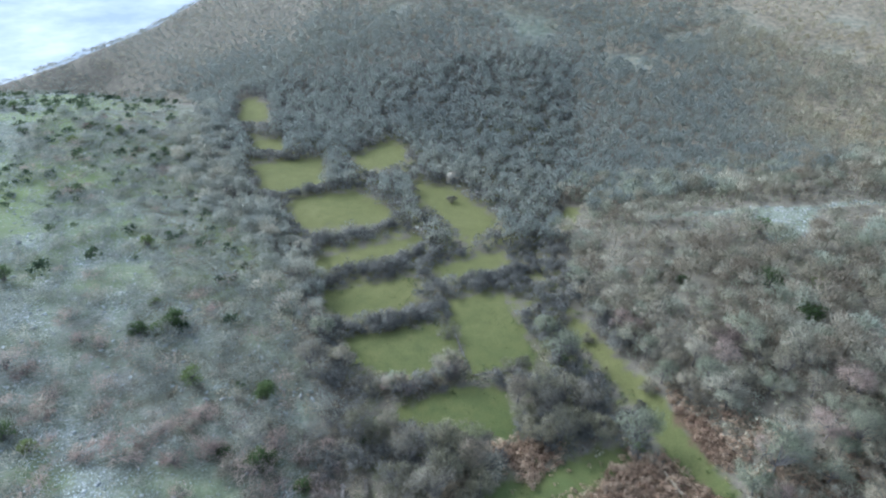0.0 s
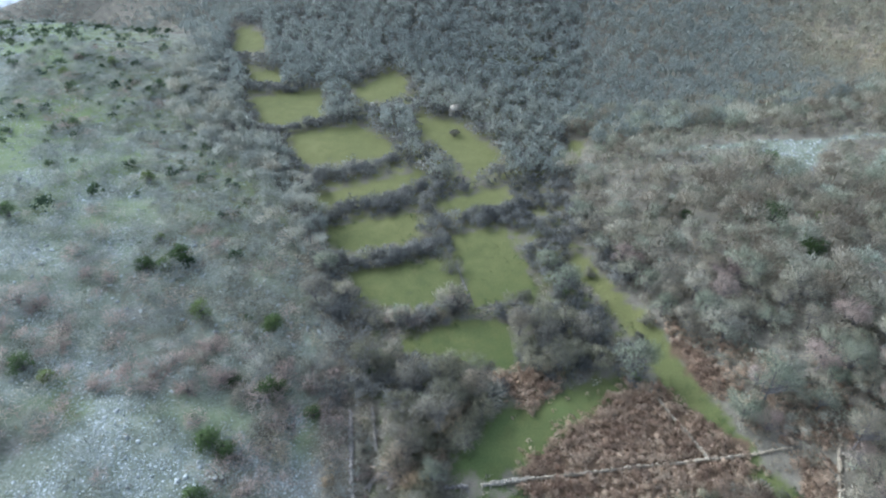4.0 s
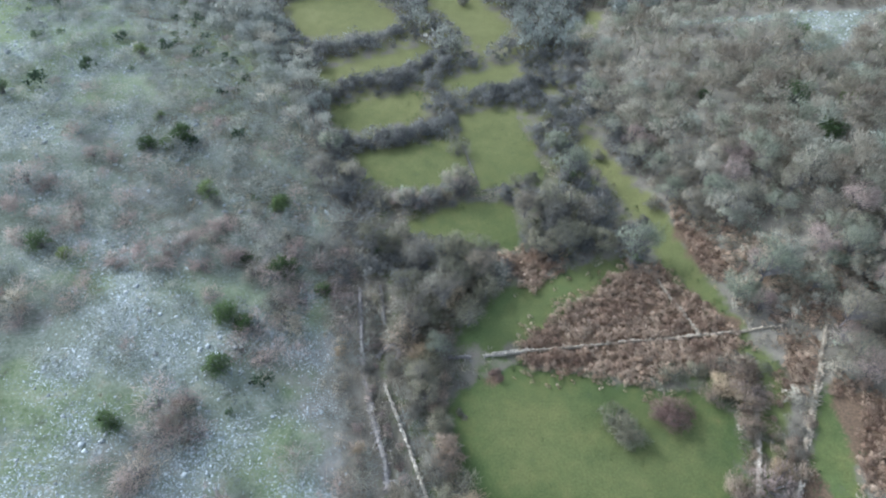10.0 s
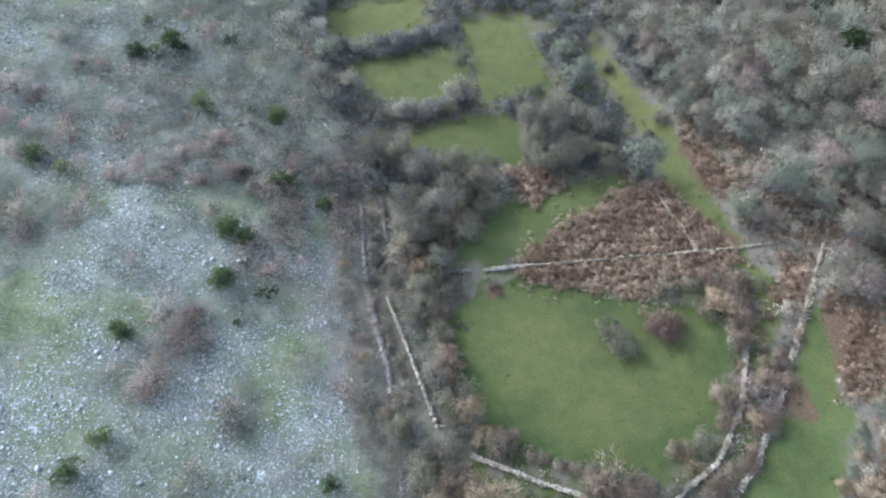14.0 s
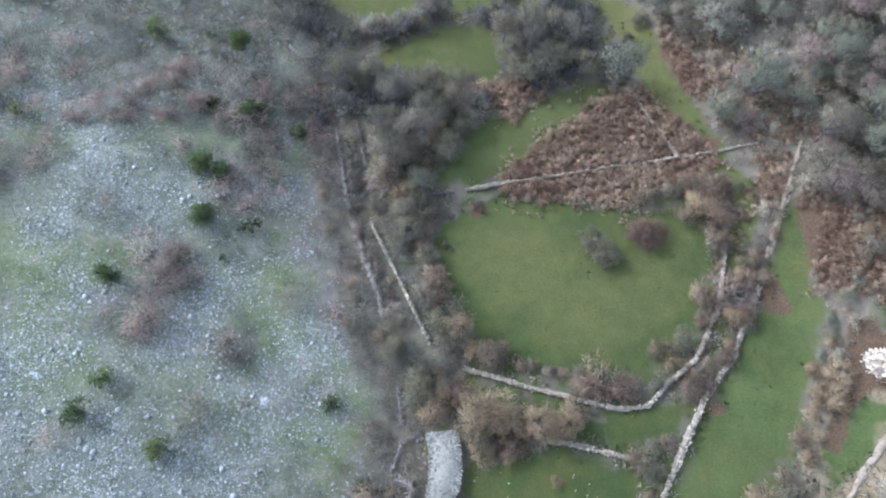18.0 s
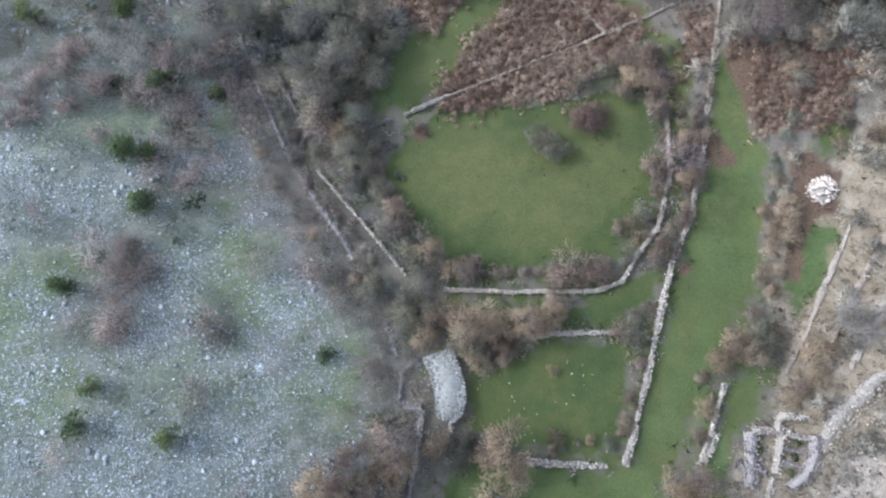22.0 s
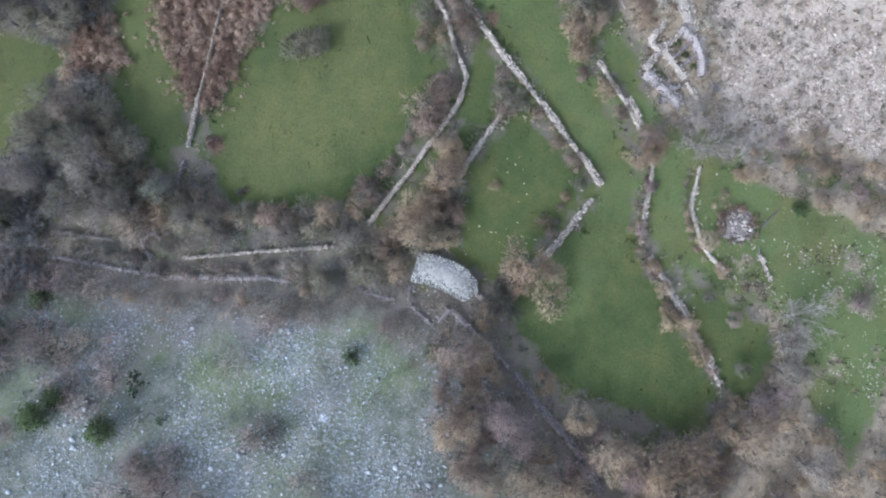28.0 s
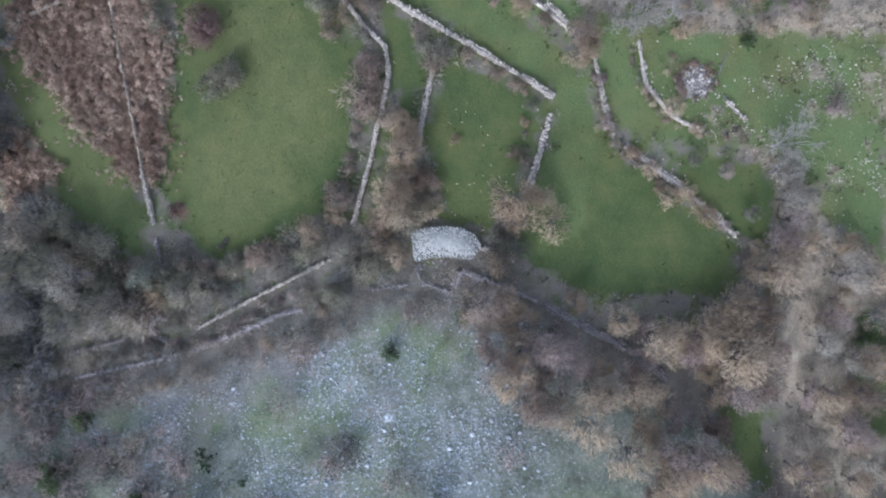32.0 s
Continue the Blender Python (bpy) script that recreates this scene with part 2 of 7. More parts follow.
def plant_material(name, stops, rough=0.9, by_tint=False, thin=0.42, vary=0.3):
    """Leaf or twig colour that differs from plant to plant and from twig to twig."""
    m, n, l, b = nodes_of(name)
    if by_tint:
        a = n.new("ShaderNodeAttribute")
        a.attribute_name = "tint"
        base = a.outputs["Fac"]
    else:
        base = n.new("ShaderNodeObjectInfo").outputs["Random"]
    r = ramp_node(n, stops)
    l.new(base, r.inputs[0])
    isl = n.new("ShaderNodeNewGeometry").outputs["Random Per Island"]
    v = n.new("ShaderNodeMapRange")
    v.inputs[3].default_value, v.inputs[4].default_value = 1 - vary, 1 + vary
    l.new(isl, v.inputs[0])
    h = n.new("ShaderNodeHueSaturation")
    l.new(v.outputs[0], h.inputs["Value"])
    l.new(r.outputs[0], h.inputs["Color"])
    l.new(h.outputs[0], b.inputs["Base Color"])
    b.inputs["Roughness"].default_value = rough
    b.inputs["Specular IOR Level"].default_value = 0.15
    tr = n.new("ShaderNodeBsdfTranslucent")
    l.new(h.outputs[0], tr.inputs[0])
    mx = n.new("ShaderNodeMixShader")
    mx.inputs[0].default_value = thin
    l.new(b.outputs[0], mx.inputs[1])
    l.new(tr.outputs[0], mx.inputs[2])
    l.new(mx.outputs[0], n["Material Output"].inputs[0])
    return m


def stone_material(name, stops, by_island=False):
    m, n, l, b = nodes_of(name)
    co = n.new("ShaderNodeTexCoord").outputs["Object"]
    n1 = noise_node(n, l, 3.0, 6, co)
    r = ramp_node(n, stops)
    l.new(n1.outputs[0], r.inputs[0])
    rnd = n.new("ShaderNodeNewGeometry").outputs["Random Per Island"] if by_island else n.new("ShaderNodeObjectInfo").outputs["Random"]
    v = n.new("ShaderNodeMapRange")
    v.inputs[3].default_value, v.inputs[4].default_value = 0.62, 1.22
    l.new(rnd, v.inputs[0])
    h = n.new("ShaderNodeHueSaturation")
    l.new(v.outputs[0], h.inputs["Value"])
    l.new(r.outputs[0], h.inputs["Color"])
    n2 = noise_node(n, l, 9.0, 3, co)
    spots = ramp_node(n, [(0.55, (0, 0, 0)), (0.68, (1, 1, 1))])
    l.new(n2.outputs[0], spots.inputs[0])
    c = mix_node(n, l, math_node(n, l, "MULTIPLY", spots.outputs[0], 0.6), h.outputs[0], (0.13, 0.125, 0.095))
    l.new(c, b.inputs["Base Color"])
    b.inputs["Roughness"].default_value = 0.92
    bump = n.new("ShaderNodeBump")
    bump.inputs["Strength"].default_value, bump.inputs["Distance"].default_value = 0.5, 0.05
    l.new(n1.outputs[0], bump.inputs["Height"])
    l.new(bump.outputs[0], b.inputs["Normal"])
    return m


TWIG = [(0.0, (0.246, 0.223, 0.162)), (0.25, (0.381, 0.342, 0.241)), (0.5, (0.440, 0.362, 0.247)), (0.75, (0.481, 0.443, 0.324)), (1.0, (0.551, 0.468, 0.319))]
# far bare twigs, cooler than TWIG: air haze is mixed into the colour
FAR_HAZE_TWIG = [(0.0, (0.243, 0.257, 0.215)), (0.3, (0.294, 0.306, 0.248)), (0.55, (0.346, 0.340, 0.260)), (0.8, (0.407, 0.372, 0.250)), (1.0, (0.453, 0.387, 0.241))]
# grey twigs, cooled further by distance haze put into their colour
ASHEN_HAZE = [(0.0, (0.248, 0.256, 0.212)), (0.4, (0.328, 0.333, 0.270)), (0.7, (0.397, 0.390, 0.299)), (1.0, (0.484, 0.438, 0.318))]
HILL_TWIG = [(0.0, (0.251, 0.207, 0.139)), (0.3, (0.341, 0.297, 0.201)), (0.5, (0.326, 0.332, 0.221)), (0.7, (0.422, 0.366, 0.258)), (0.9, (0.392, 0.414, 0.299)), (1.0, (0.490, 0.448, 0.317))]
RED_TWIG = [(0.0, (0.326, 0.245, 0.198)), (0.5, (0.432, 0.333, 0.259)), (1.0, (0.519, 0.410, 0.320))]
TAN_TWIG = [(0.0, (0.414, 0.310, 0.180)), (0.5, (0.524, 0.404, 0.242)), (1.0, (0.611, 0.485, 0.299))]
LICHEN = [(0.0, (0.27, 0.282, 0.18)), (1.0, (0.38, 0.385, 0.26))]
EVERGREEN = [(0.0, (0.085, 0.115, 0.046)), (0.6, (0.14, 0.185, 0.065)), (1.0, (0.215, 0.25, 0.09))]
FERN = [(0.0, (0.329, 0.225, 0.148)), (0.5, (0.493, 0.362, 0.239)), (1.0, (0.635, 0.496, 0.336))]
GRASS = [(0.0, (0.062, 0.085, 0.028)), (0.6, (0.10, 0.122, 0.04)), (1.0, (0.17, 0.168, 0.068))]

M_twig = plant_material("bare_twigs", TWIG)
M_dark = plant_material("dark_twigs", [(0.0, (0.16, 0.149, 0.112)), (0.5, (0.225, 0.206, 0.15)), (1.0, (0.30, 0.268, 0.192))])
M_brown = plant_material("brown_twigs", HILL_TWIG)
M_red = plant_material("reddish_twigs", RED_TWIG)
M_tan = plant_material("tan_twigs", TAN_TWIG)
M_rust = plant_material("rusty_twigs", [(0.0, (0.235, 0.172, 0.116)), (0.5, (0.345, 0.258, 0.175)), (1.0, (0.46, 0.36, 0.25))])
M_rust_s = plant_material("rusty_twigs_of_scrub", [(0.0, (0.18, 0.165, 0.13)), (0.3, (0.29, 0.265, 0.19)), (0.65, (0.36, 0.27, 0.185)), (1.0, (0.52, 0.41, 0.27))], by_tint=True)
M_olive = plant_material("olive_twigs", [(0.0, (0.205, 0.192, 0.122)), (0.5, (0.29, 0.268, 0.168)), (1.0, (0.385, 0.342, 0.218))])
M_maroon = plant_material("maroon_twigs", [(0.0, (0.22, 0.145, 0.11)), (1.0, (0.32, 0.215, 0.16))])
M_lichen = plant_material("lichen_twigs", LICHEN)
M_ash_bark = stone_material("pale_ash_bark", [(0.3, (0.30, 0.27, 0.215)), (0.7, (0.42, 0.385, 0.315))])
M_ash = plant_material("pale_ash_twigs", [(0.0, (0.33, 0.29, 0.21)), (1.0, (0.44, 0.39, 0.29))])
M_straw_s = plant_material("dead_grass_blades", [(0.0, (0.22, 0.175, 0.10)), (0.5, (0.36, 0.29, 0.18)), (1.0, (0.47, 0.40, 0.27))], by_tint=True)
M_ever = plant_material("evergreen_leaves", EVERGREEN)
M_twig_s = plant_material("bare_twigs_of_scrub", TWIG, by_tint=True)
M_far_haze_s = plant_material("hazed_twigs_of_woods", FAR_HAZE_TWIG, by_tint=True, vary=0.08, thin=0.5)
M_hill_s = plant_material("brown_twigs_of_hill", HILL_TWIG, by_tint=True, vary=0.25, thin=0.42)
# distance haze is part of this twig colour
M_ashen_haze_s = plant_material("ashen_haze_twigs_of_scrub", ASHEN_HAZE, by_tint=True, vary=0.2, thin=0.45)
M_hedge_s = plant_material("dark_hedge_twigs", [(0.0, (0.14, 0.137, 0.118)), (0.5, (0.215, 0.206, 0.172)), (1.0, (0.31, 0.295, 0.238))], by_tint=True)
M_red_s = plant_material("reddish_twigs_of_scrub", RED_TWIG, by_tint=True)
M_ever_s = plant_material("evergreen_leaves_of_scrub", EVERGREEN, by_tint=True)
M_juniper_s = plant_material("juniper_leaves_of_scrub", [(0.0, (0.06, 0.085, 0.045)), (0.6, (0.095, 0.125, 0.06)), (1.0, (0.14, 0.165, 0.08))], by_tint=True)
M_fern_s = plant_material("dead_bracken", FERN, by_tint=True)
M_grass_s = plant_material("grass_blades", GRASS, by_tint=True)
M_bark = stone_material("grey_bark", [(0.3, (0.10, 0.085, 0.07)), (0.7, (0.21, 0.19, 0.165))])
PALE = [(0.3, (0.310, 0.256, 0.174)), (0.5, (0.479, 0.409, 0.291)), (0.75, (0.658, 0.578, 0.428))]
BANK = [(0.3, (0.306, 0.239, 0.149)), (0.5, (0.414, 0.338, 0.221)), (0.75, (0.540, 0.459, 0.324))]
SLOPE = [(0.3, (0.240, 0.245, 0.207)), (0.5, (0.384, 0.391, 0.336)), (0.75, (0.614, 0.619, 0.540))]
FLAGS = [(0.3, (0.205, 0.195, 0.149)), (0.5, (0.282, 0.270, 0.208)), (0.75, (0.373, 0.357, 0.282))]
GREY = [(0.3, (0.199, 0.171, 0.134)), (0.5, (0.282, 0.245, 0.196)), (0.75, (0.375, 0.331, 0.273))]
M_stone = stone_material("limestone", PALE)
M_slope_s = stone_material("slope_limestone", SLOPE, by_island=True)
M_slope = stone_material("slope_boulder_stone", SLOPE)
M_bank = stone_material("pale_bank_stone", BANK)
M_grey = stone_material("grey_weathered_stone", GREY)
M_flag = stone_material("packed_limestone", FLAGS)
M_flag_s = stone_material("packed_limestone_bits", FLAGS, by_island=True)
M_stone_s = stone_material("limestone_rubble", PALE, by_island=True)
M_bank_s = stone_material("pale_bank_rubble", BANK, by_island=True)
M_grey_s = stone_material("grey_weathered_rubble", GREY, by_island=True)
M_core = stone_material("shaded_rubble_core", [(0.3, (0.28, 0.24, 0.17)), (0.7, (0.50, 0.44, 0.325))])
M_pale_s = stone_material("warm_bleached_rubble", [(0.3, (0.36, 0.29, 0.20)), (0.5, (0.50, 0.415, 0.295)), (0.75, (0.67, 0.575, 0.43))], by_island=True)
M_white = stone_material("bleached_limestone", [(0.3, (0.58, 0.465, 0.33)), (0.7, (0.80, 0.665, 0.495))], by_island=True)


def ground_material():
    m, n, l, b = nodes_of("hillside_ground")
    co = n.new("ShaderNodeTexCoord").outputs["Object"]
    a = n.new("ShaderNodeAttribute")
    a.attribute_name = "zone"
    sep = n.new("ShaderNodeSeparateColor")
    l.new(a.outputs["Color"], sep.inputs[0])
    big, mid, fine = noise_node(n, l, 0.06, 5, co), noise_node(n, l, 0.45, 6, co), noise_node(n, l, 4.0, 6, co, 0.7)

    def edge(sock, soft=0.16):
        # zone borders fray with the noise
        v = math_node(n, l, "ADD", sock, math_node(n, l, "MULTIPLY", math_node(n, l, "SUBTRACT", mid.outputs[0], 0.5), 1.7))
        v = math_node(n, l, "ADD", v, math_node(n, l, "MULTIPLY", math_node(n, l, "SUBTRACT", fine.outputs[0], 0.5), 1.0))
        r = ramp_node(n, [(0.5 - soft, (0, 0, 0)), (0.5 + soft, (1, 1, 1))])
        l.new(v, r.inputs[0])
        return r.outputs[0]

    litter = ramp_node(n, [(0.3, (0.095, 0.083, 0.058)), (0.45, (0.16, 0.137, 0.094)), (0.55, (0.215, 0.184, 0.13)), (0.64, (0.17, 0.176, 0.09)), (0.8, (0.295, 0.255, 0.18))])
    l.new(mix_node(n, l, 0.5, mid.outputs[0], fine.outputs[0]), litter.inputs[0])
    grass = ramp_node(n, [(0.34, (0.048, 0.073, 0.022)), (0.5, (0.078, 0.099, 0.029)), (0.66, (0.116, 0.12, 0.036))])
    l.new(mix_node(n, l, 0.45, noise_node(n, l, 0.13, 5, co, 0.65).outputs[0], mid.outputs[0]), grass.inputs[0])
    gold = ramp_node(n, [(0.3, (0.117, 0.121, 0.04)), (0.5, (0.156, 0.152, 0.051)), (0.7, (0.20, 0.185, 0.07))])
    l.new(mix_node(n, l, 0.45, big.outputs[0], mid.outputs[0]), gold.inputs[0])
    lush = n.new("ShaderNodeAttribute")
    lush.attribute_name = "poor"
    grass_mix = mix_node(n, l, lush.outputs["Fac"], grass.outputs[0], gold.outputs[0])
    fresh = n.new("ShaderNodeAttribute")
    fresh.attribute_name = "fresh"
    grass_mix = mix_node(n, l, fresh.outputs["Fac"], grass_mix, (0.118, 0.156, 0.05))
    gr2 = ramp_node(n, [(0.35, (0.78, 0.78, 0.78)), (0.65, (1.1, 1.1, 1.08))])
    l.new(fine.outputs[0], gr2.inputs[0])
    grass_c = mix_node(n, l, 1.0, grass_mix, gr2.outputs[0], "MULTIPLY")
    # stony slope: thin turf, moss and heath between limestone bits that lie in drifts
    def shade(name):
        at = n.new("ShaderNodeAttribute")
        at.attribute_name = name
        return at.outputs["Fac"]

    scree, sward, heath_at = shade("scree"), shade("sward"), shade("heath")
    grit = noise_node(n, l, 2.6, 5, co, 0.75)
    mottle = mix_node(n, l, 0.5, mid.outputs[0], grit.outputs[0])
    thin_turf = ramp_node(n, [(0.34, (0.086, 0.092, 0.055)), (0.43, (0.128, 0.136, 0.084)), (0.5, (0.175, 0.183, 0.121)), (0.57, (0.23, 0.237, 0.169)), (0.66, (0.345, 0.348, 0.275))])
    l.new(mottle, thin_turf.inputs[0])
    green = ramp_node(n, [(0.34, (0.085, 0.102, 0.042)), (0.46, (0.15, 0.175, 0.078)), (0.56, (0.205, 0.222, 0.112)), (0.68, (0.30, 0.305, 0.20))])
    l.new(mottle, green.inputs[0])
    brown = ramp_node(n, [(0.32, (0.092, 0.08, 0.06)), (0.48, (0.165, 0.146, 0.113)), (0.6, (0.228, 0.202, 0.162)), (0.75, (0.305, 0.275, 0.225))])
    l.new(mottle, brown.inputs[0])
    stony = mix_node(n, l, math_node(n, l, "MULTIPLY", edge(sward, 0.25), 0.92), thin_turf.outputs[0], green.outputs[0])
    high = shade("moss")
    mossy = ramp_node(n, [(0.43, (0, 0, 0)), (0.52, (0.9, 0.9, 0.9))])
    l.new(noise_node(n, l, 0.07, 5, co, 0.65).outputs[0], mossy.inputs[0])
    stony = mix_node(n, l, math_node(n, l, "MULTIPLY", mossy.outputs[0], high), stony, (0.205, 0.238, 0.09))
    stony = mix_node(n, l, math_node(n, l, "MULTIPLY", edge(heath_at, 0.3), 0.8), stony, brown.outputs[0])
    warp = n.new("ShaderNodeVectorMath")
    warp.operation = "MULTIPLY_ADD"
    l.new(noise_node(n, l, 2.6, 3, co).outputs["Color"], warp.inputs[0])
    warp.inputs[1].default_value = (0.5, 0.5, 0.5)
    l.new(co, warp.inputs[2])
    drift = noise_node(n, l, 0.42, 5, co, 0.65)
    patch = math_node(n, l, "ADD", math_node(n, l, "MULTIPLY", scree, 0.55), math_node(n, l, "MULTIPLY", drift.outputs[0], 0.75))
    for scale, reach, share in ((0.75, 0.36, 1.12), (1.6, 0.30, 0.98), (2.7, 0.36, 0.86), (4.4, 0.42, 0.74), (7.5, 0.46, 0.66)):
        vor = n.new("ShaderNodeTexVoronoi")
        vor.inputs["Scale"].default_value = scale
        l.new(warp.outputs[0], vor.inputs["Vector"])
        lone = n.new("ShaderNodeSeparateColor")
        l.new(vor.outputs["Color"], lone.inputs[0])
        there = math_node(n, l, "ADD", patch, math_node(n, l, "MULTIPLY", math_node(n, l, "SUBTRACT", lone.outputs[0], 0.5), 0.6))
        there = math_node(n, l, "GREATER_THAN", there, share)
        body = n.new("ShaderNodeMapRange")
        body.inputs[1].default_value, body.inputs[2].default_value = reach + 0.04, reach - 0.12
        l.new(vor.outputs["Distance"], body.inputs[0])
        grey = ramp_node(n, [(0.0, (0.14, 0.148, 0.118)), (0.5, (0.24, 0.253, 0.218)), (0.8, (0.38, 0.39, 0.34)), (1.0, (0.68, 0.68, 0.61))])
        l.new(lone.outputs[1], grey.inputs[0])
        stony = mix_node(n, l, math_node(n, l, "MULTIPLY", there, body.outputs[0]), stony, grey.outputs[0])
    soil = ramp_node(n, [(0.35, (0.078, 0.052, 0.03)), (0.65, (0.165, 0.112, 0.064))])
    l.new(fine.outputs[0], soil.inputs[0])
    straw = ramp_node(n, [(0.32, (0.15, 0.115, 0.065)), (0.4, (0.20, 0.175, 0.09)), (0.45, (0.255, 0.198, 0.115)), (0.53, (0.33, 0.268, 0.165)), (0.60, (0.415, 0.348, 0.228)), (0.7, (0.52, 0.45, 0.315))])
    l.new(mix_node(n, l, 0.5, mid.outputs[0], fine.outputs[0]), straw.inputs[0])
    dry = n.new("ShaderNodeAttribute")
    dry.attribute_name = "dry"
    dry_edge = edge(dry.outputs["Fac"], 0.3)
    stony = mix_node(n, l, math_node(n, l, "MULTIPLY", dry_edge, 0.72), stony, straw.outputs[0])
    floor_c = mix_node(n, l, dry_edge, litter.outputs[0], straw.outputs[0])
    gravel = ramp_node(n, [(0.36, (0.19, 0.148, 0.092)), (0.46, (0.34, 0.278, 0.19)), (0.55, (0.48, 0.405, 0.29)), (0.66, (0.66, 0.575, 0.43))])
    l.new(mottle, gravel.inputs[0])
    floor_c = mix_node(n, l, edge(shade("rubble"), 0.3), floor_c, gravel.outputs[0])
    c = mix_node(n, l, edge(sep.outputs[1], 0.3), floor_c, stony)
    c = mix_node(n, l, edge(sep.outputs[0]), c, grass_c)
    c = mix_node(n, l, edge(sep.outputs[2]), c, soil.outputs[0])
    l.new(c, b.inputs["Base Color"])
    b.inputs["Roughness"].default_value = 0.95
    b.inputs["Specular IOR Level"].default_value = 0.15
    bump = n.new("ShaderNodeBump")
    bump.inputs["Strength"].default_value, bump.inputs["Distance"].default_value = 0.7, 0.15
    l.new(fine.outputs[0], bump.inputs["Height"])
    l.new(bump.outputs[0], b.inputs["Normal"])
    return m


def earth_material():
    """Bleached dry earth with grit and tufts of dead grass."""
    m, n, l, b = nodes_of("bleached_earth")
    co = n.new("ShaderNodeTexCoord").outputs["Object"]
    big, fine = noise_node(n, l, 0.8, 5, co, 0.65), noise_node(n, l, 6.0, 6, co, 0.75)
    r = ramp_node(n, [(0.34, (0.15, 0.115, 0.07)), (0.45, (0.26, 0.21, 0.14)), (0.54, (0.36, 0.302, 0.215)), (0.66, (0.50, 0.44, 0.335))])
    l.new(mix_node(n, l, 0.5, big.outputs[0], fine.outputs[0]), r.inputs[0])
    l.new(r.outputs[0], b.inputs["Base Color"])
    b.inputs["Roughness"].default_value = 0.95
    bump = n.new("ShaderNodeBump")
    bump.inputs["Strength"].default_value, bump.inputs["Distance"].default_value = 0.6, 0.08
    l.new(fine.outputs[0], bump.inputs["Height"])
    l.new(bump.outputs[0], b.inputs["Normal"])
    return m


M_ground = ground_material()
M_earth = earth_material()


# pale misty sky given as the backdrop's own glow
def mist_glow_material():
    m, n, l, b = nodes_of("mist_sky_glow")
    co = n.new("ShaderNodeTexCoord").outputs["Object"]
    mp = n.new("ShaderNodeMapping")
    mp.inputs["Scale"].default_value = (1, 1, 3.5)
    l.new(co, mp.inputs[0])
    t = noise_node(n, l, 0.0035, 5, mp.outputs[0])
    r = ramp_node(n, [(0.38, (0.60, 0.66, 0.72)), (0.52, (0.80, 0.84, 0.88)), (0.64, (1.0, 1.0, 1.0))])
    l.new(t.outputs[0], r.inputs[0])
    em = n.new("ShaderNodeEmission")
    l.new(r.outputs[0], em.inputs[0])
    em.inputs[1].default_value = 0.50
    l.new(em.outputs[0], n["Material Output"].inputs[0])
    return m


# ---- mesh helpers ----
def mesh_np(name, V, F, mats, tint=None, idx=None, smooth=False, N=None):
    V, F = np.asarray(V, np.float32), np.asarray(F, np.int32)
    me = bpy.data.meshes.new(name)
    k = F.shape[1]
    me.vertices.add(len(V))
    me.vertices.foreach_set("co", V.ravel())
    me.loops.add(F.size)
    me.loops.foreach_set("vertex_index", F.ravel())
    me.polygons.add(len(F))
    me.polygons.foreach_set("loop_start", np.arange(0, F.size, k, dtype=np.int32))
    me.polygons.foreach_set("loop_total", np.full(len(F), k, np.int32))
    if idx is not None:
        me.polygons.foreach_set("material_index", np.asarray(idx, np.int32))
    if smooth:
        me.polygons.foreach_set("use_smooth", np.ones(len(F), bool))
    for m in mats if isinstance(mats, (list, tuple)) else [mats]:
        me.materials.append(m)
    if tint is not None:
        at = me.attributes.new("tint", "FLOAT", "POINT")
        at.data.foreach_set("value", np.asarray(tint, np.float32))
    me.update(calc_edges=True)
    if N is not None:
        me.polygons.foreach_set("use_smooth", np.ones(len(F), bool))
        me.normals_split_custom_set_from_vertices(np.asarray(N, np.float32))
    return me


def part(name, me, parent, label="", m=None):
    ob = new(name, me)
    ob.parent = parent
    if m is not None:
        ob.matrix_basis = m
    if label:
        ob["label"] = label
    return ob


def thing(name, x, y, label, category, group="", z=None, kind=""):
    ob = new(name)
    ob.location = (x, y, hz(x, y) if z is None else z)
    return tagged(ob, label, category, group, kind)


def tube(pts, radii, sides=5):
    pts = np.asarray(pts, float)
    V, F = [], []
    for i, (p, r) in enumerate(zip(pts, radii)):
        d = pts[min(i + 1, len(pts) - 1)] - pts[max(i - 1, 0)]
        d = d / (np.linalg.norm(d) + 1e-9)
        u = np.cross(d, (0.3, 0.9, 0.2))
        u /= np.linalg.norm(u) + 1e-9
        w = np.cross(d, u)
        for s in range(sides):
            a = 2 * math.pi * s / sides
            V.append(p + r * (math.cos(a) * u + math.sin(a) * w))
        if i:
            for s in range(sides):
                a, b = (i - 1) * sides + s, (i - 1) * sides + (s + 1) % sides
                F += [(a, b, b + sides), (a, b + sides, a + sides)]
    return np.array(V), np.array(F)


def joined(pieces):
    V, F, N, o = [], [], [], 0
    for v, f, *n in pieces:
        V.append(v), F.append(np.asarray(f) + o), N.append(n[0] if n else np.zeros_like(v))
        o += len(v)
    return np.concatenate(V), np.concatenate(F), np.concatenate(N)


def unit(v):
    return v / (np.linalg.norm(v, axis=-1, keepdims=True) + 1e-9)


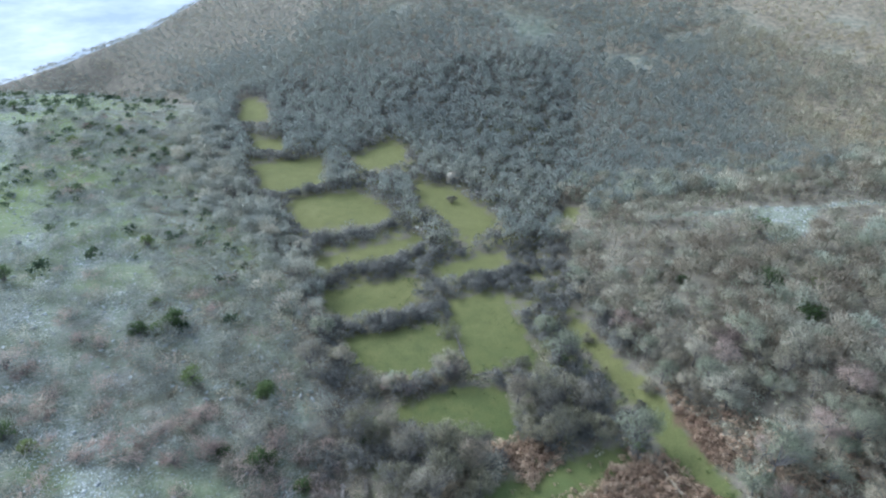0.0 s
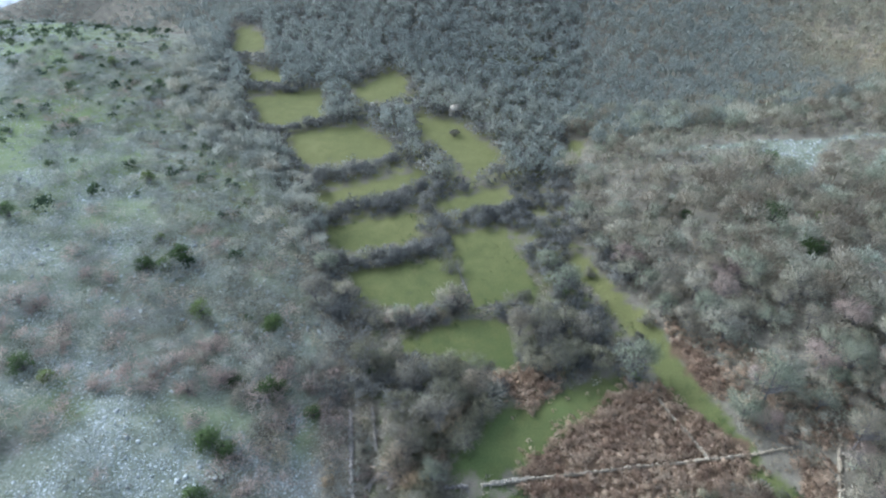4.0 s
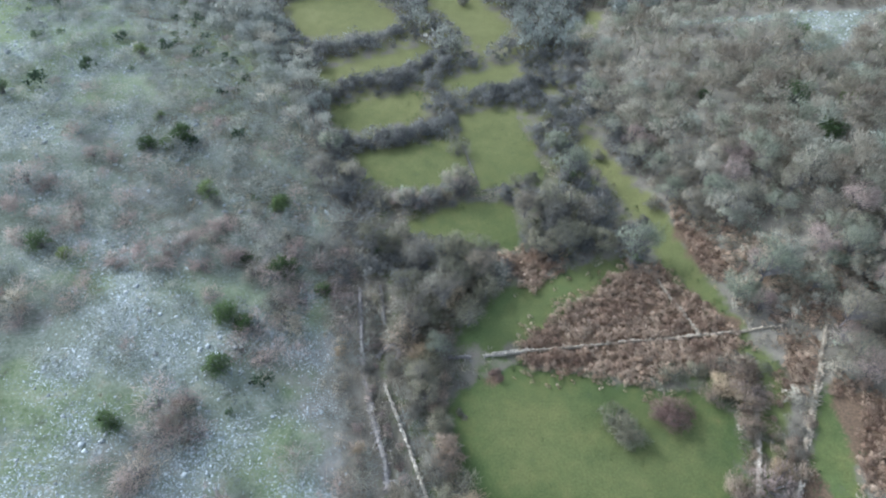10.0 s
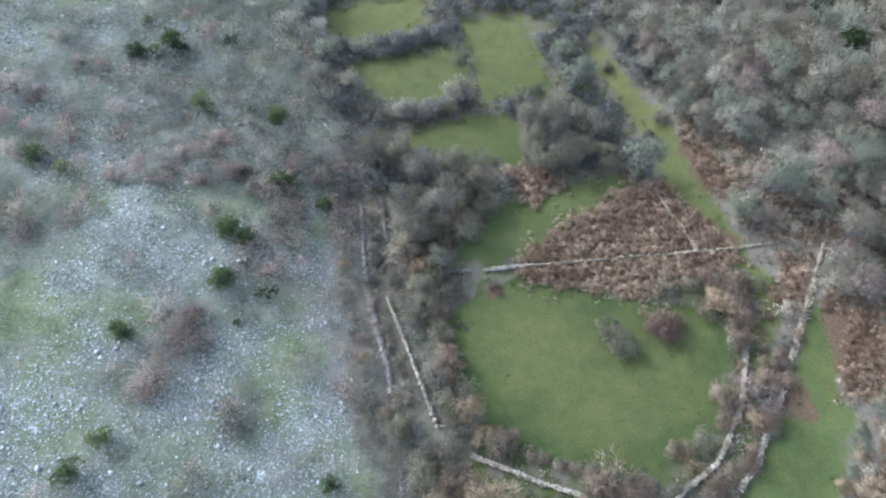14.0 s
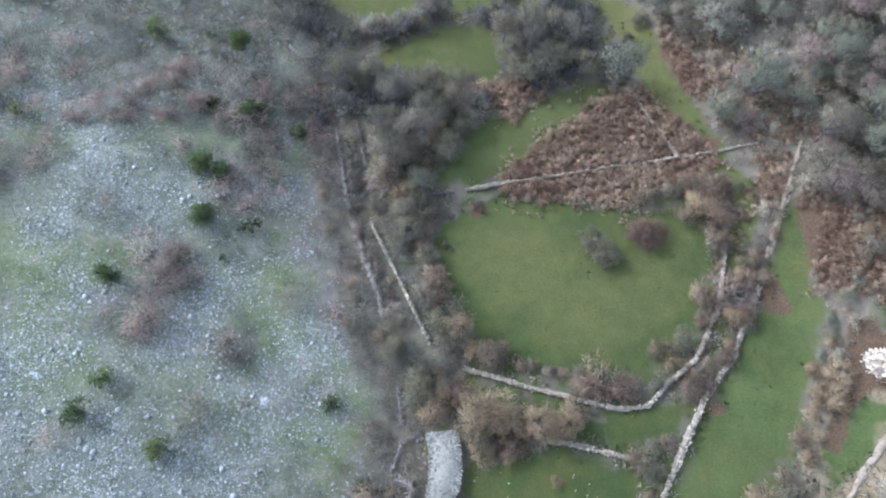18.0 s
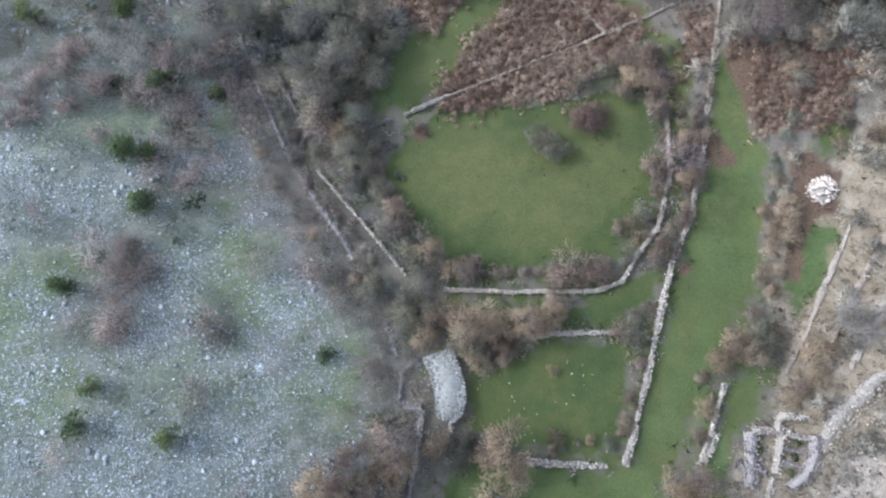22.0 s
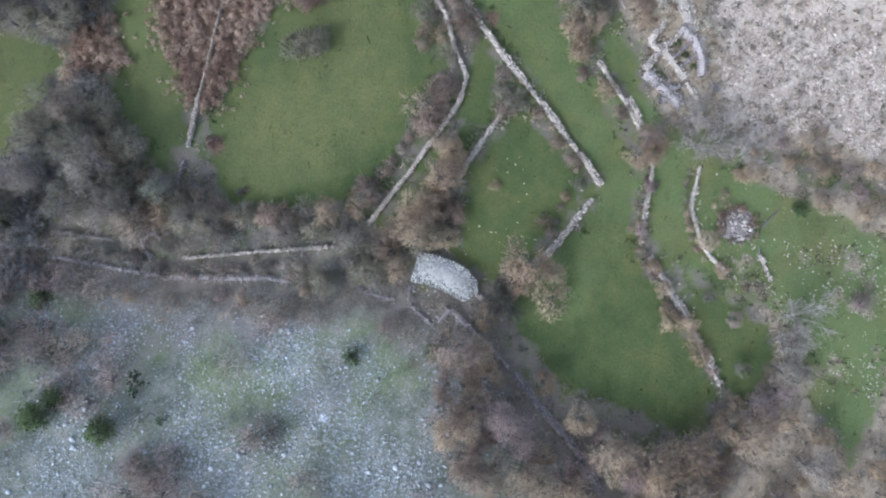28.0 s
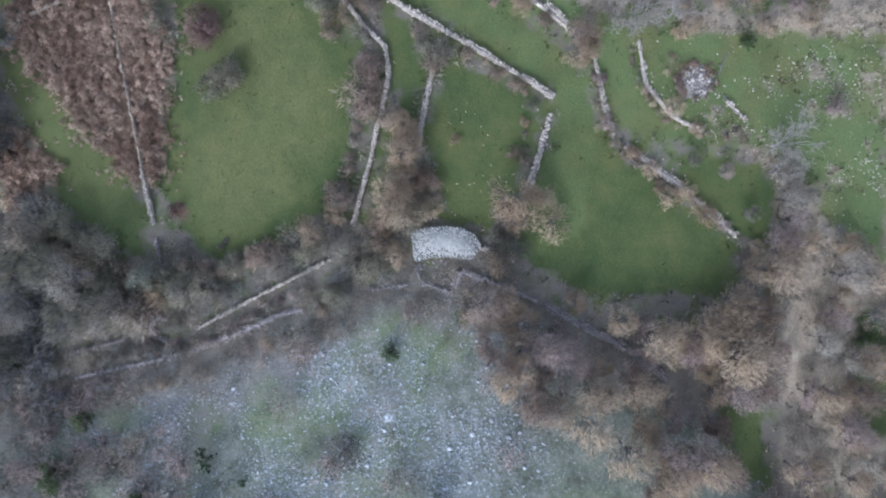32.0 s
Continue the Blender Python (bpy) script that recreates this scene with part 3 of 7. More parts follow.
def spikes(base, way, length, width, g, heart=(0, 0, 0), rough=0.25):
    """Slim triangles that stand for twigs or leaves, facing out of the crown."""
    out = unit(unit(base - np.asarray(heart)) + (0, 0, 0.45) + g.normal(size=way.shape) * rough)
    side = unit(np.cross(way, g.normal(size=way.shape))) * width[:, None]
    turn = (np.cross(2 * side, way) * out).sum(1) < 0
    side[turn] *= -1
    V = np.stack([base - side, base + side, base + way * length[:, None]], 1).reshape(-1, 3)
    return V, np.arange(len(V)).reshape(-1, 3), np.repeat(out, 3, 0)


def crown_points(g, centre, radius, flat, lumps, count, lump_size):
    """Points of a lumpy crown: clusters round an uneven dome."""
    d = unit(g.normal(size=(lumps, 3)))
    d[:, 2] = np.abs(d[:, 2]) * 1.1 - 0.25
    d = unit(d)
    c = centre + d * (radius * g.uniform(0.45, 0.85, (lumps, 1))) * (1, 1, flat)
    pick = g.integers(0, lumps, count)
    size = radius * lump_size * g.uniform(0.7, 1.3, lumps)
    off = unit(g.normal(size=(count, 3))) * (g.uniform(0.1, 1, (count, 1)) ** 0.45)
    return c[pick] + off * size[pick][:, None] * (1, 1, flat * 0.9), c


def tree_arrays(seed, h, r, twigs, lumps=15, twig_len=(0.35, 0.85), twig_w=0.045, rough=0.25, loose=0.42, heart=0.45):
    """Trunk with limbs, and the crown of bare twigs."""
    g = np.random.default_rng(seed)
    centre = np.array((0, 0, h * 0.62))
    p, c = crown_points(g, centre, r, h * 0.36 / r, lumps, twigs, 0.38)
    p[:, 2] = np.maximum(p[:, 2], h * 0.18)
    way = unit(p - np.array((0, 0, h * 0.3)) + g.normal(size=p.shape) * r * loose)
    crown = spikes(p, way, g.uniform(*twig_len, twigs), np.full(twigs, twig_w) * g.uniform(0.6, 1.3, twigs), g, (0, 0, h * heart), rough)
    fork = np.array((g.normal() * 0.15, g.normal() * 0.15, h * 0.3))
    tr = [tube([(0, 0, -0.4), (0.03, 0, h * 0.12), fork], [0.05 * h * 0.55, 0.04 * h * 0.5, 0.03 * h * 0.5], 6)]
    for q in c:
        mid = fork * 0.5 + q * 0.5 + g.normal(size=3) * 0.15 * r * np.array((1, 1, 0.4))
        tr.append(tube([fork, mid, q], [0.012 * h, 0.009 * h, 0.02], 4))
        for _ in range(3):
            e = q + unit(q - centre + g.normal(size=3) * r * 0.5) * r * 0.4
            tr.append(tube([mid * 0.4 + q * 0.6, e], [0.03, 0.012], 3))
    return crown, joined(tr)


def shrub_arrays(seed, h, r, twigs, lumps=9, twig_len=(0.3, 0.7), twig_w=0.035, lump_size=0.42):
    g = np.random.default_rng(seed)
    p, c = crown_points(g, np.array((0, 0, h * 0.42)), r, h * 0.5 / r, lumps, twigs, lump_size)
    p[:, 2] = np.maximum(p[:, 2], 0.05)
    way = unit(p - np.array((0, 0, h * 0.1)) + g.normal(size=p.shape) * r * 0.75)
    crown = spikes(p, way, g.uniform(*twig_len, twigs), np.full(twigs, twig_w) * g.uniform(0.6, 1.3, twigs), g, (0, 0, h * 0.2))
    st = [tube([(g.normal() * 0.08, g.normal() * 0.08, -0.25), q * (0.5, 0.5, 0.6), q], [0.05, 0.035, 0.015], 4) for q in c]
    return crown, joined(st)


def scatter(templates, xy, scale, spin, tint, sink=0.0):
    """One mesh's arrays out of many plants."""
    Vs, Fs, Ns, Ts, o = [], [], [], [], 0
    z = height(xy[:, 0], xy[:, 1])
    which = rng.integers(0, len(templates), len(xy))
    for k, (V, F, *N) in enumerate(templates):
        i = np.where(which == k)[0]
        if not len(i):
            continue
        c, s = np.cos(spin[i])[:, None], np.sin(spin[i])[:, None]
        sc = scale[i][:, None]
        X = (V[:, 0] * c - V[:, 1] * s) * sc + xy[i, :1]
        Y = (V[:, 0] * s + V[:, 1] * c) * sc + xy[i, 1:]
        Z = V[:, 2] * sc + z[i][:, None] - sink
        Vs.append(np.stack([X, Y, Z], 2).reshape(-1, 3))
        if N:
            Q = N[0]
            Ns.append(np.stack([Q[:, 0] * c - Q[:, 1] * s, Q[:, 0] * s + Q[:, 1] * c, np.repeat(Q[None, :, 2], len(i), 0)], 2).reshape(-1, 3))
        Fs.append((F[None] + (np.arange(len(i)) * len(V))[:, None, None]).reshape(-1, 3) + o)
        Ts.append(np.repeat(tint[i], len(V)))
        o += len(i) * len(V)
    return np.concatenate(Vs), np.concatenate(Fs), np.concatenate(Ts), np.concatenate(Ns) if Ns else None


def rock_arrays(seed, flat=0.6, rough=0.22):
    g = np.random.default_rng(seed)
    bm = bmesh.new()
    bmesh.ops.create_icosphere(bm, subdivisions=1, radius=0.5)
    V = np.array([v.co[:] for v in bm.verts])
    F = np.array([[v.index for v in f.verts] for f in bm.faces])
    bm.free()
    V = np.sign(V) * np.abs(V / 0.5) ** g.uniform(0.55, 0.9) * 0.42
    V *= 1 + g.normal(size=(len(V), 1)) * rough
    V += g.normal(size=V.shape) * rough * 0.3
    return V * (1.0, g.uniform(0.65, 0.95), flat), F


ROCKS = [rock_arrays(s, flat=0.45 + 0.05 * (s % 5)) for s in range(10)]
BANK_MESH = [mesh_np("stone", V, F, M_bank) for V, F in ROCKS]
SLOPE_MESH = [mesh_np("boulder", V, F, M_slope) for V, F in ROCKS]
WHITE_MESH = [mesh_np("stone", V, F, M_white) for V, F in ROCKS]
ROCK_MESH = [mesh_np("stone", V, F, M_stone) for V, F in ROCKS]
GREY_MESH = [mesh_np("stone", V, F, M_grey) for V, F in ROCKS]
FLAG_MESH = [mesh_np("stone", V, F, M_flag) for V, F in ROCKS]


def jitter_grid(x0, x1, y0, y1, step):
    """Scattered points with no two very near."""
    gx, gy = np.meshgrid(np.arange(x0, x1, step), np.arange(y0, y1, step))
    p = np.stack([gx.ravel(), gy.ravel()], 1)
    return p + rng.uniform(-0.46, 0.46, p.shape) * step


def fbm(x, y, s, seed=0.0):
    return (np.sin(x * s + 1.7 * np.sin(y * s * 0.8 + seed) + seed) * np.sin(y * s * 1.1 + 1.3 * np.sin(x * s * 0.7) + 2 * seed)
            + 0.5 * np.sin(x * s * 2.3 + seed * 3 + 1.1 * np.sin(y * s * 1.9)) * np.sin(y * s * 2.1 + seed))


def field_mask(x, y):
    best = np.full(np.shape(x), -1e9)
    for f in FIELDS.values():
        best = np.maximum(best, poly_dist(x, y, f))
    return best


def beside_fields(x, y, tall, gap):
    """True where a plant of that height neither stands in a field nor hangs over one."""
    ok = field_mask(x, y) < -gap
    for f in (0.5, 1.0):
        k = 1 + f * tall / (EYE - tall)
        ok &= field_mask(x * k, y * k) < -gap * 0.4
    return ok


def bracken_mask(x, y):
    best = np.full(np.shape(x), -1e9)
    for f in BRACKEN.values():
        best = np.maximum(best, poly_dist(x, y, f))
    return best


def left_of(x, y):
    """Distance up the stony hill from its foot."""
    return np.interp(y, LY, LX) - x


def right_of(x, y):
    return x - np.interp(y, RY, RX)


RUBBLE = [(39, -18.9), (43.2, -19.8), (51, -44), (28.7, -52.1), (28.1, -43.4), (29.2, -34.7), (26.3, -28.2), (28.8, -24.7)]
CREST = [(46.9, 92.2), (53.1, 95.6), (60.1, 95.8), (69.3, 93.2), (76, 91.2), (83.9, 91.5)]
OUTCROP = [(59.5, 93.6), (66, 94.5), (71.8, 92.2), (69, 88.8), (64.6, 84), (60, 83.2), (59, 88.2)]


def stony_mask(x, y):
    """1 on bare limestone slopes, 0 under woods."""
    sl = left_of(x, y)
    hill = ss(-1, 5.5, sl + 1.6 * fbm(x, y, 0.33, 2) + 0.8 * fbm(x, y, 1.1, 5)) * (1 - 0.42 * ss(35, 62, y + 0.35 * sl) * (1 - ss(20, 40, sl)))
    hill = np.where(y > 140, hill * 0.85, hill) * (1 - ss(205, 228, np.hypot(x, y)))
    crest = [(43.1, 99.4), (53.1, 96.5), (60.1, 95.4), (69.3, 92.9), (83.9, 92.3)]
    rocky = 1 - ss(0.2, 1.4, line_dist(x, y, crest))
    rocky = np.maximum(rocky, ss(-1, 1, poly_dist(x, y, OUTCROP)))
    scar = [(21.5, 240.9), (43.9, 234.8), (43.1, 214), (27.9, 210.9)]
    rocky = np.maximum(rocky, ss(-6, 6, poly_dist(x, y, scar)))
    for cx, cy in [(89.2, 215.8), (144.3, 208.3), (115.8, 238.5), (122.5, 224.3), (160.8, 232), (64.3, 196.9), (-21.3, 252.7)]:
        rocky = np.maximum(rocky, 0.9 * (1 - ss(3, 10, np.hypot((x - cx) * 0.6, y - cy))))
    rocky = np.where(poly_dist(x, y, RUBBLE) > -1, 0.25, rocky)
    return np.maximum(hill, rocky)


BARE = [(16.5, -41.2), (14.2, -38.2), (17, -43.5), (13.1, -42), (14.4, -45.1), (7, -48.6), (4.4, -44.3), (3.9, -48.1), (13.3, -49), (11, -33.2), (9.8, -34.4), (21, -45.5), (11.6, -31.6)]


def dry_mask(x, y):
    """1 where straw-coloured grass covers the terraces and the slopes above them."""
    terraces = [(40.7, 6.7), (58.8, 14.7), (37, -29.9), (27, -25.9), (25.5, -18.7), (35.9, -9.5)]
    far_brown = np.maximum(ss(0, 40, x - 0.1 * (y - 130) - 66) * 0.55, (0.1 + 0.3 * ss(20, 70, x)) * ss(0, 40, y - np.interp(x, MX, MY))) * ss(118, 150, y)
    patch = [(12.1, -30.5), (13.8, -35.2), (10.9, -39), (7.1, -42), (-1.7, -41.8), (-1.6, -38.4), (5.3, -37.6), (7.9, -35.1), (9.7, -31.4)]
    bank = [(22.8, -26.9), (22.6, -40.7), (23.5, -51.4), (20, -51.2), (17.6, -40.4), (19.2, -34.2)]
    top = np.maximum(np.maximum(poly_dist(x, y, terraces), poly_dist(x, y, bank)), 1.5 + poly_dist(x, y, RUBBLE))
    south = [(-32, -62), (30, -62), (20, -40), (2, -37), (-7, -38.5), (-14, -38), (-28, -37)]
    top = np.maximum(np.maximum(top, poly_dist(x, y, patch)), np.minimum(poly_dist(x, y, south), 0.6 + 0 * x))
    ragged = top + 1.6 * vnoise(x, y, 0.35, 5)
    return np.maximum(np.maximum(np.clip(0.5 + ragged / 6.0, 0, 1), 0.75 * patches(x, y, BARE, 2.4, 1.4, 4)), far_brown)


# ---- the ground: one sheet to the horizon ----
def axis(lo, hi, a, b, step, grow):
    v = list(np.arange(a, b, step))
    d, s = step, a
    left = []
    while s > lo:
        d *= grow
        s -= d
        left.append(s)
    d, s = step, v[-1]
    right = []
    while s < hi:
        d *= grow
        s += d
        right.append(s)
    return np.array(left[::-1] + v + right)


gx = axis(-3500, 3500, -60, 62, 0.85, 1.07)
gy = axis(-3500, 3500, -56, 100, 0.85, 1.06)
GX, GY = np.meshgrid(gx, gy)
GZ = height(GX, GY)
fm = np.minimum(field_mask(GX, GY), -poly_dist(GX, GY, RUBBLE))
fm = np.where((dry_mask(GX, GY) > 0.55) & (GX < 36) & (GY < -8) & ((GX > 21) | (patches(GX, GY, BARE, 2.4, 1.4, 4) > 0.55)), np.minimum(fm, 0.1 + 0.8 * vnoise(GX, GY, 0.5, 2)), fm)
zone = np.zeros((GX.size, 4), np.float32)
valley = (1 - ss(-3, 1, left_of(GX, GY))) * (1 - ss(-3, 4, right_of(GX, GY))) * (1 + 0.4 * ss(45, 70, GY)) * (1 - ss(160, 190, GY))
zone[:, 0] = np.clip(np.maximum(0.5 + fm / 3.0, (0.36 + 0.16 * (GX > 3) * (1 - ss(30, 45, GY))) * valley * (1 - ss(-2, 1, poly_dist(GX, GY, RUBBLE))) * (1 - ss(0.35, 0.6, dry_mask(GX, GY)))), 0, 1).ravel()
zone[:, 1] = stony_mask(GX, GY).ravel()
sm_ = np.full(GX.shape, -1e9)
for f in SOIL.values():
    sm_ = np.maximum(sm_, poly_dist(GX, GY, f))
trail = line_dist(GX, GY, [(-16.8, -35.9), (-11.7, -36.4), (-7.9, -36.8), (-5.3, -39), (-4, -40.2), (-1.4, -42)])
ferny = bracken_mask(GX, GY)
zone[:, 2] = np.clip(np.maximum(np.maximum(0.5 + sm_ / 1.1, 0.5 + (ferny - 0.2) / 1.6), 0.85 - 1.0 * trail), 0, 1).ravel()
zone[:, 3] = 1
nx, ny = len(gx), len(gy)
ii = (np.arange(ny - 1)[:, None] * nx + np.arange(nx - 1)).ravel()
quads = np.stack([ii, ii + 1, ii + nx + 1, ii + nx], 1)
me = mesh_np("ground", np.stack([GX.ravel(), GY.ravel(), GZ.ravel()], 1), quads, M_ground, smooth=True)
col = me.color_attributes.new("zone", "FLOAT_COLOR", "POINT")
col.data.foreach_set("color", zone.ravel())
poor = me.attributes.new("poor", "FLOAT", "POINT")
poor.data.foreach_set("value", (ss(24, 95, GY) * 0.95 + 0.28 * ss(0, 6, poly_dist(GX, GY, FIELDS["round"])) + 0.25 * np.clip(vnoise(GX, GY, 0.06, 4), 0, 1) + 0.6 * np.clip(0.75 + 0.8 * vnoise(GX, GY, 0.35, 6), 0, 1) * (np.maximum(poly_dist(GX, GY, FIELDS["common"]), poly_dist(GX, GY, FIELDS["common_east"])) > -1) + 0.3 * ss(-1, 2, poly_dist(GX, GY, FIELDS["ninth"])) + 0.16 * (np.maximum(poly_dist(GX, GY, FIELDS["lane"]), poly_dist(GX, GY, FIELDS["lane_top"])) > -0.5) + 0.4 * (np.maximum(poly_dist(GX, GY, FIELDS["track"]), poly_dist(GX, GY, FIELDS["track_upper"])) > -1)).clip(0, 1).ravel().astype(np.float32))
slope_side = ss(0, 3, left_of(GX, GY))
for label, values in (
    ("fresh", np.clip(0.75 * (np.maximum(poly_dist(GX, GY, FIELDS["common"]), poly_dist(GX, GY, FIELDS["common_east"])) > -1) * np.clip(0.7 + vnoise(GX, GY, 0.2, 7), 0, 1) + 0.5 * (np.maximum(poly_dist(GX, GY, FIELDS["lane"]), np.maximum(poly_dist(GX, GY, FIELDS["terrace_b"]), poly_dist(GX, GY, FIELDS["terrace_c"]))) > -0.5) * np.clip(0.55 + vnoise(GX, GY, 0.25, 7), 0, 1) + 0.6 * ss(-1, 2, poly_dist(GX, GY, FIELDS["ninth"])) * np.clip(0.4 + vnoise(GX, GY, 0.15, 3), 0, 1), 0, 1)),
    ("scree", np.clip(patches(GX, GY, SCREE, 5.5, 3.4, 1) + 0.4 * vnoise(GX, GY, 0.16, 3) + 0.04 + 0.5 * ss(60, 110, GY) * (0.5 + vnoise(GX, GY, 0.05, 12)), 0, 1)),
    ("rubble", np.clip(0.5 + (poly_dist(GX, GY, RUBBLE) + 1.5 * vnoise(GX, GY, 0.3, 8)) / 3.0, 0, 1)),
    ("sward", np.clip(1.15 * patches(GX, GY, TURF, 4.8, 3.1, 2) + 0.55 * vnoise(GX, GY, 0.1, 6), 0, 1) * slope_side),
    ("heath", np.clip(0.8 * patches(GX, GY, HEATH, 4.5, 2.8, 3) + 0.3 * vnoise(GX, GY, 0.13, 9) + 0.5 * (1 - ss(2, 6, left_of(GX, GY))), 0, 1) * (GX < 5)),
):
    me.attributes.new(label, "FLOAT", "POINT").data.foreach_set("value", values.ravel().astype(np.float32))
moss = me.attributes.new("moss", "FLOAT", "POINT")
moss.data.foreach_set("value", (ss(45, 100, GY) * (1 - ss(170, 200, GY)) * (GX < 0)).ravel().astype(np.float32))
dry_at = me.attributes.new("dry", "FLOAT", "POINT")
dry_at.data.foreach_set("value", dry_mask(GX, GY).ravel().astype(np.float32))
tagged(new("ground", me), "valley of small green fields below stony and wooded slopes", "ground", kind="structure")

# added ring that glows like pale sky beyond the ground's edge
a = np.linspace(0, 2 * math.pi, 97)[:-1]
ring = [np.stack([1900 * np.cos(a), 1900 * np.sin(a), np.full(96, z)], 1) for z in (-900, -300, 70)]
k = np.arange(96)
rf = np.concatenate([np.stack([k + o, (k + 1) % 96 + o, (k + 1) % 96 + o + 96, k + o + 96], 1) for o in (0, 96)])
tagged(new("backdrop", mesh_np("backdrop", np.concatenate(ring), rf, mist_glow_material(), smooth=True)), "glowing backdrop of pale misty sky over the lowland beyond the mountain", "backdrop", kind="structure")


# ---- dry stone walls ----
def along(line, step):
    out = []
    for (ax, ay), (bx, by) in zip(line[:-1], line[1:]):
        L = math.hypot(bx - ax, by - ay)
        for i in range(max(1, int(L / step))):
            u = (i + 0.5) / max(1, int(L / step))
            out.append((ax + u * (bx - ax), ay + u * (by - ay), math.atan2(by - ay, bx - ax)))
    return out


ALL_WALLS = []


def stone_wall(line, label, width=0.8, high=0.9, parts=120, spread=0.0, broken=0.0, mat=None, name="dry_stone_wall", whole=None, wander=1.0):
    """A dry stone wall that wanders and sags: rubble core, stones laid in courses, some fallen beside it."""
    cx, cy = line[len(line) // 2]
    root = None if whole else thing(name, cx, cy, label, "stone wall", "field walls")
    o = np.array((cx, cy, hz(cx, cy)))
    ALL_WALLS.append((line, width, high))

    def bend(x, y, a):
        """The wall's own wander, width and height at a place along it."""
        off = 0.16 * wander * width * float(vnoise(x, y, 0.45, 3, 2))
        return x - math.sin(a) * off, y + math.cos(a) * off, 1 + 0.42 * wander * float(vnoise(x, y, 0.6, 5)), 0.86 + 0.3 * float(vnoise(x, y, 0.5, 8))

    pts = along(line, 0.4)
    V, F = [], []
    for i, (x, y, a) in enumerate(pts):
        x, y, fat, tall = bend(x, y, a)
        nxv, nyv = -math.sin(a), math.cos(a)
        hh = max(0.12, high * tall * rng.uniform(0.62, 0.86))
        w = width * 0.4 * fat
        g0 = hz(x, y)
        for s, zz, k in ((-1, -0.4, 1.15), (-1, hh, 0.7 * rng.uniform(0.8, 1.2)), (1, hh * rng.uniform(0.85, 1.0), 0.7 * rng.uniform(0.8, 1.2)), (1, -0.4, 1.15)):
            V.append((x + nxv * s * w * k - o[0], y + nyv * s * w * k - o[1], g0 + zz - o[2]))
        if i:
            b = (i - 1) * 4
            F += [(b + j, b + j + 1, b + j + 5, b + j + 4) for j in range(3)]
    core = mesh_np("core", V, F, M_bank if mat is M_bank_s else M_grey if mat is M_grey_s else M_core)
    if whole:
        root = part(name, core, whole, label, Matrix.Translation(o - np.array(whole.location)))
    else:
        part("core", core, root)
    stones = []
    for x, y, a in along(line, 0.3):
        x, y, fat, tall = bend(x, y, a)
        if rng.random() < broken or fat < 0.62:
            continue
        nxv, nyv = -math.sin(a), math.cos(a)
        wide, top = width * fat, high * max(0.4, tall)
        n_top = max(2, int(wide / 0.24))
        for j in range(n_top):
            s, u = (j + 0.5) / n_top - 0.5 + rng.normal(0, 0.14), rng.uniform(-0.2, 0.2)
            stones.append((x + nxv * s * wide + nyv * u, y + nyv * s * wide - nxv * u, top * rng.uniform(0.66, 1.0), a, rng.uniform(0.16, 0.30) + 0.18 * rng.random() ** 3))
        for side in (-1, 1):
            for zc in (0.18, 0.55):
                if zc < top and rng.random() < 0.8:
                    stones.append((x + nxv * side * wide * 0.5, y + nyv * side * wide * 0.5, zc, a, rng.uniform(0.2, 0.38)))
        if rng.random() < 0.12 + spread:
            d = wide * rng.uniform(0.6, 1.1 + 2 * spread) * rng.choice((-1, 1))
            stones.append((x + nxv * d, y + nyv * d, 0.06, a, rng.uniform(0.14, 0.36)))
    order = sorted(range(len(stones)), key=lambda i: -stones[i][2])
    keep = set(order[:: max(1, len(order) // 2 // max(parts, 1))][:parts])
    Vs, Fs, n = [], [], 0
    for i, (x, y, z, a, size) in enumerate(stones):
        m = pose(x - o[0], y - o[1], hz(x, y) + z - o[2], rng.uniform(-14, 14), rng.uniform(-14, 14), math.degrees(a) + rng.uniform(-30, 30))
        k = int(rng.integers(0, 10))
        m = m @ Matrix.Diagonal((size, size, size, 1))
        if i in keep:
            part("stone", BANK_MESH[k] if mat is M_bank_s else GREY_MESH[k] if mat is M_grey_s else ROCK_MESH[k], root, m=m)
        else:
            R = np.array(m)
            Vs.append(ROCKS[k][0] @ R[:3, :3].T + R[:3, 3])
            Fs.append(ROCKS[k][1] + n)
            n += 12
    if Vs:
        part("rubble", mesh_np("rubble", np.concatenate(Vs), np.concatenate(Fs), mat or M_stone_s), root)["kind"] = "stuff"
    return root


stone_wall([(4.2, 30.9), (9.8, 31.7)], "pale end of a field wall at the edge of the bracken", 0.3, 0.7, 30, 0.2, 0.1)
stone_wall([(9.8, 31.7), (14.3, 32.2), (22.7, 33.3), (31.2, 34.1), (40.9, 34.7)], "low tan field wall running through rusty bracken", 0.16, 0.6, 80, 0.1, 0.25, M_bank_s)
stone_wall([(27.2, 44.3), (29.3, 38.8), (31.2, 34.1)], "short tan field wall on the edge of the bracken", 0.15, 0.6, 50, 0.0, 0.0, M_bank_s)
stone_wall([(45.2, 34.3), (42, 27.1), (37.8, 18.6)], "pale straw-coloured dry stone wall above the grassy lane", 0.46, 0.7, 70, 0.0, 0.1, M_bank_s)
stone_wall([(36.7, 16.7), (32, 8.9), (28.1, 4.7), (24.7, -0.2), (20.8, -6.1), (17.3, -11.1), (15.2, -13.8)], "long pale dry stone wall beside the green lane", 0.46, 1.0, 170)
stone_wall([(35.1, 25.3), (32.9, 17.6), (31.7, 14.3), (28.1, 9), (24.4, 6.5), (21.9, 4.3), (19, 4.1), (10.4, 6.6), (2.6, 9.2)], "curved grey dry stone wall round the field", 0.33, 0.9, 170)
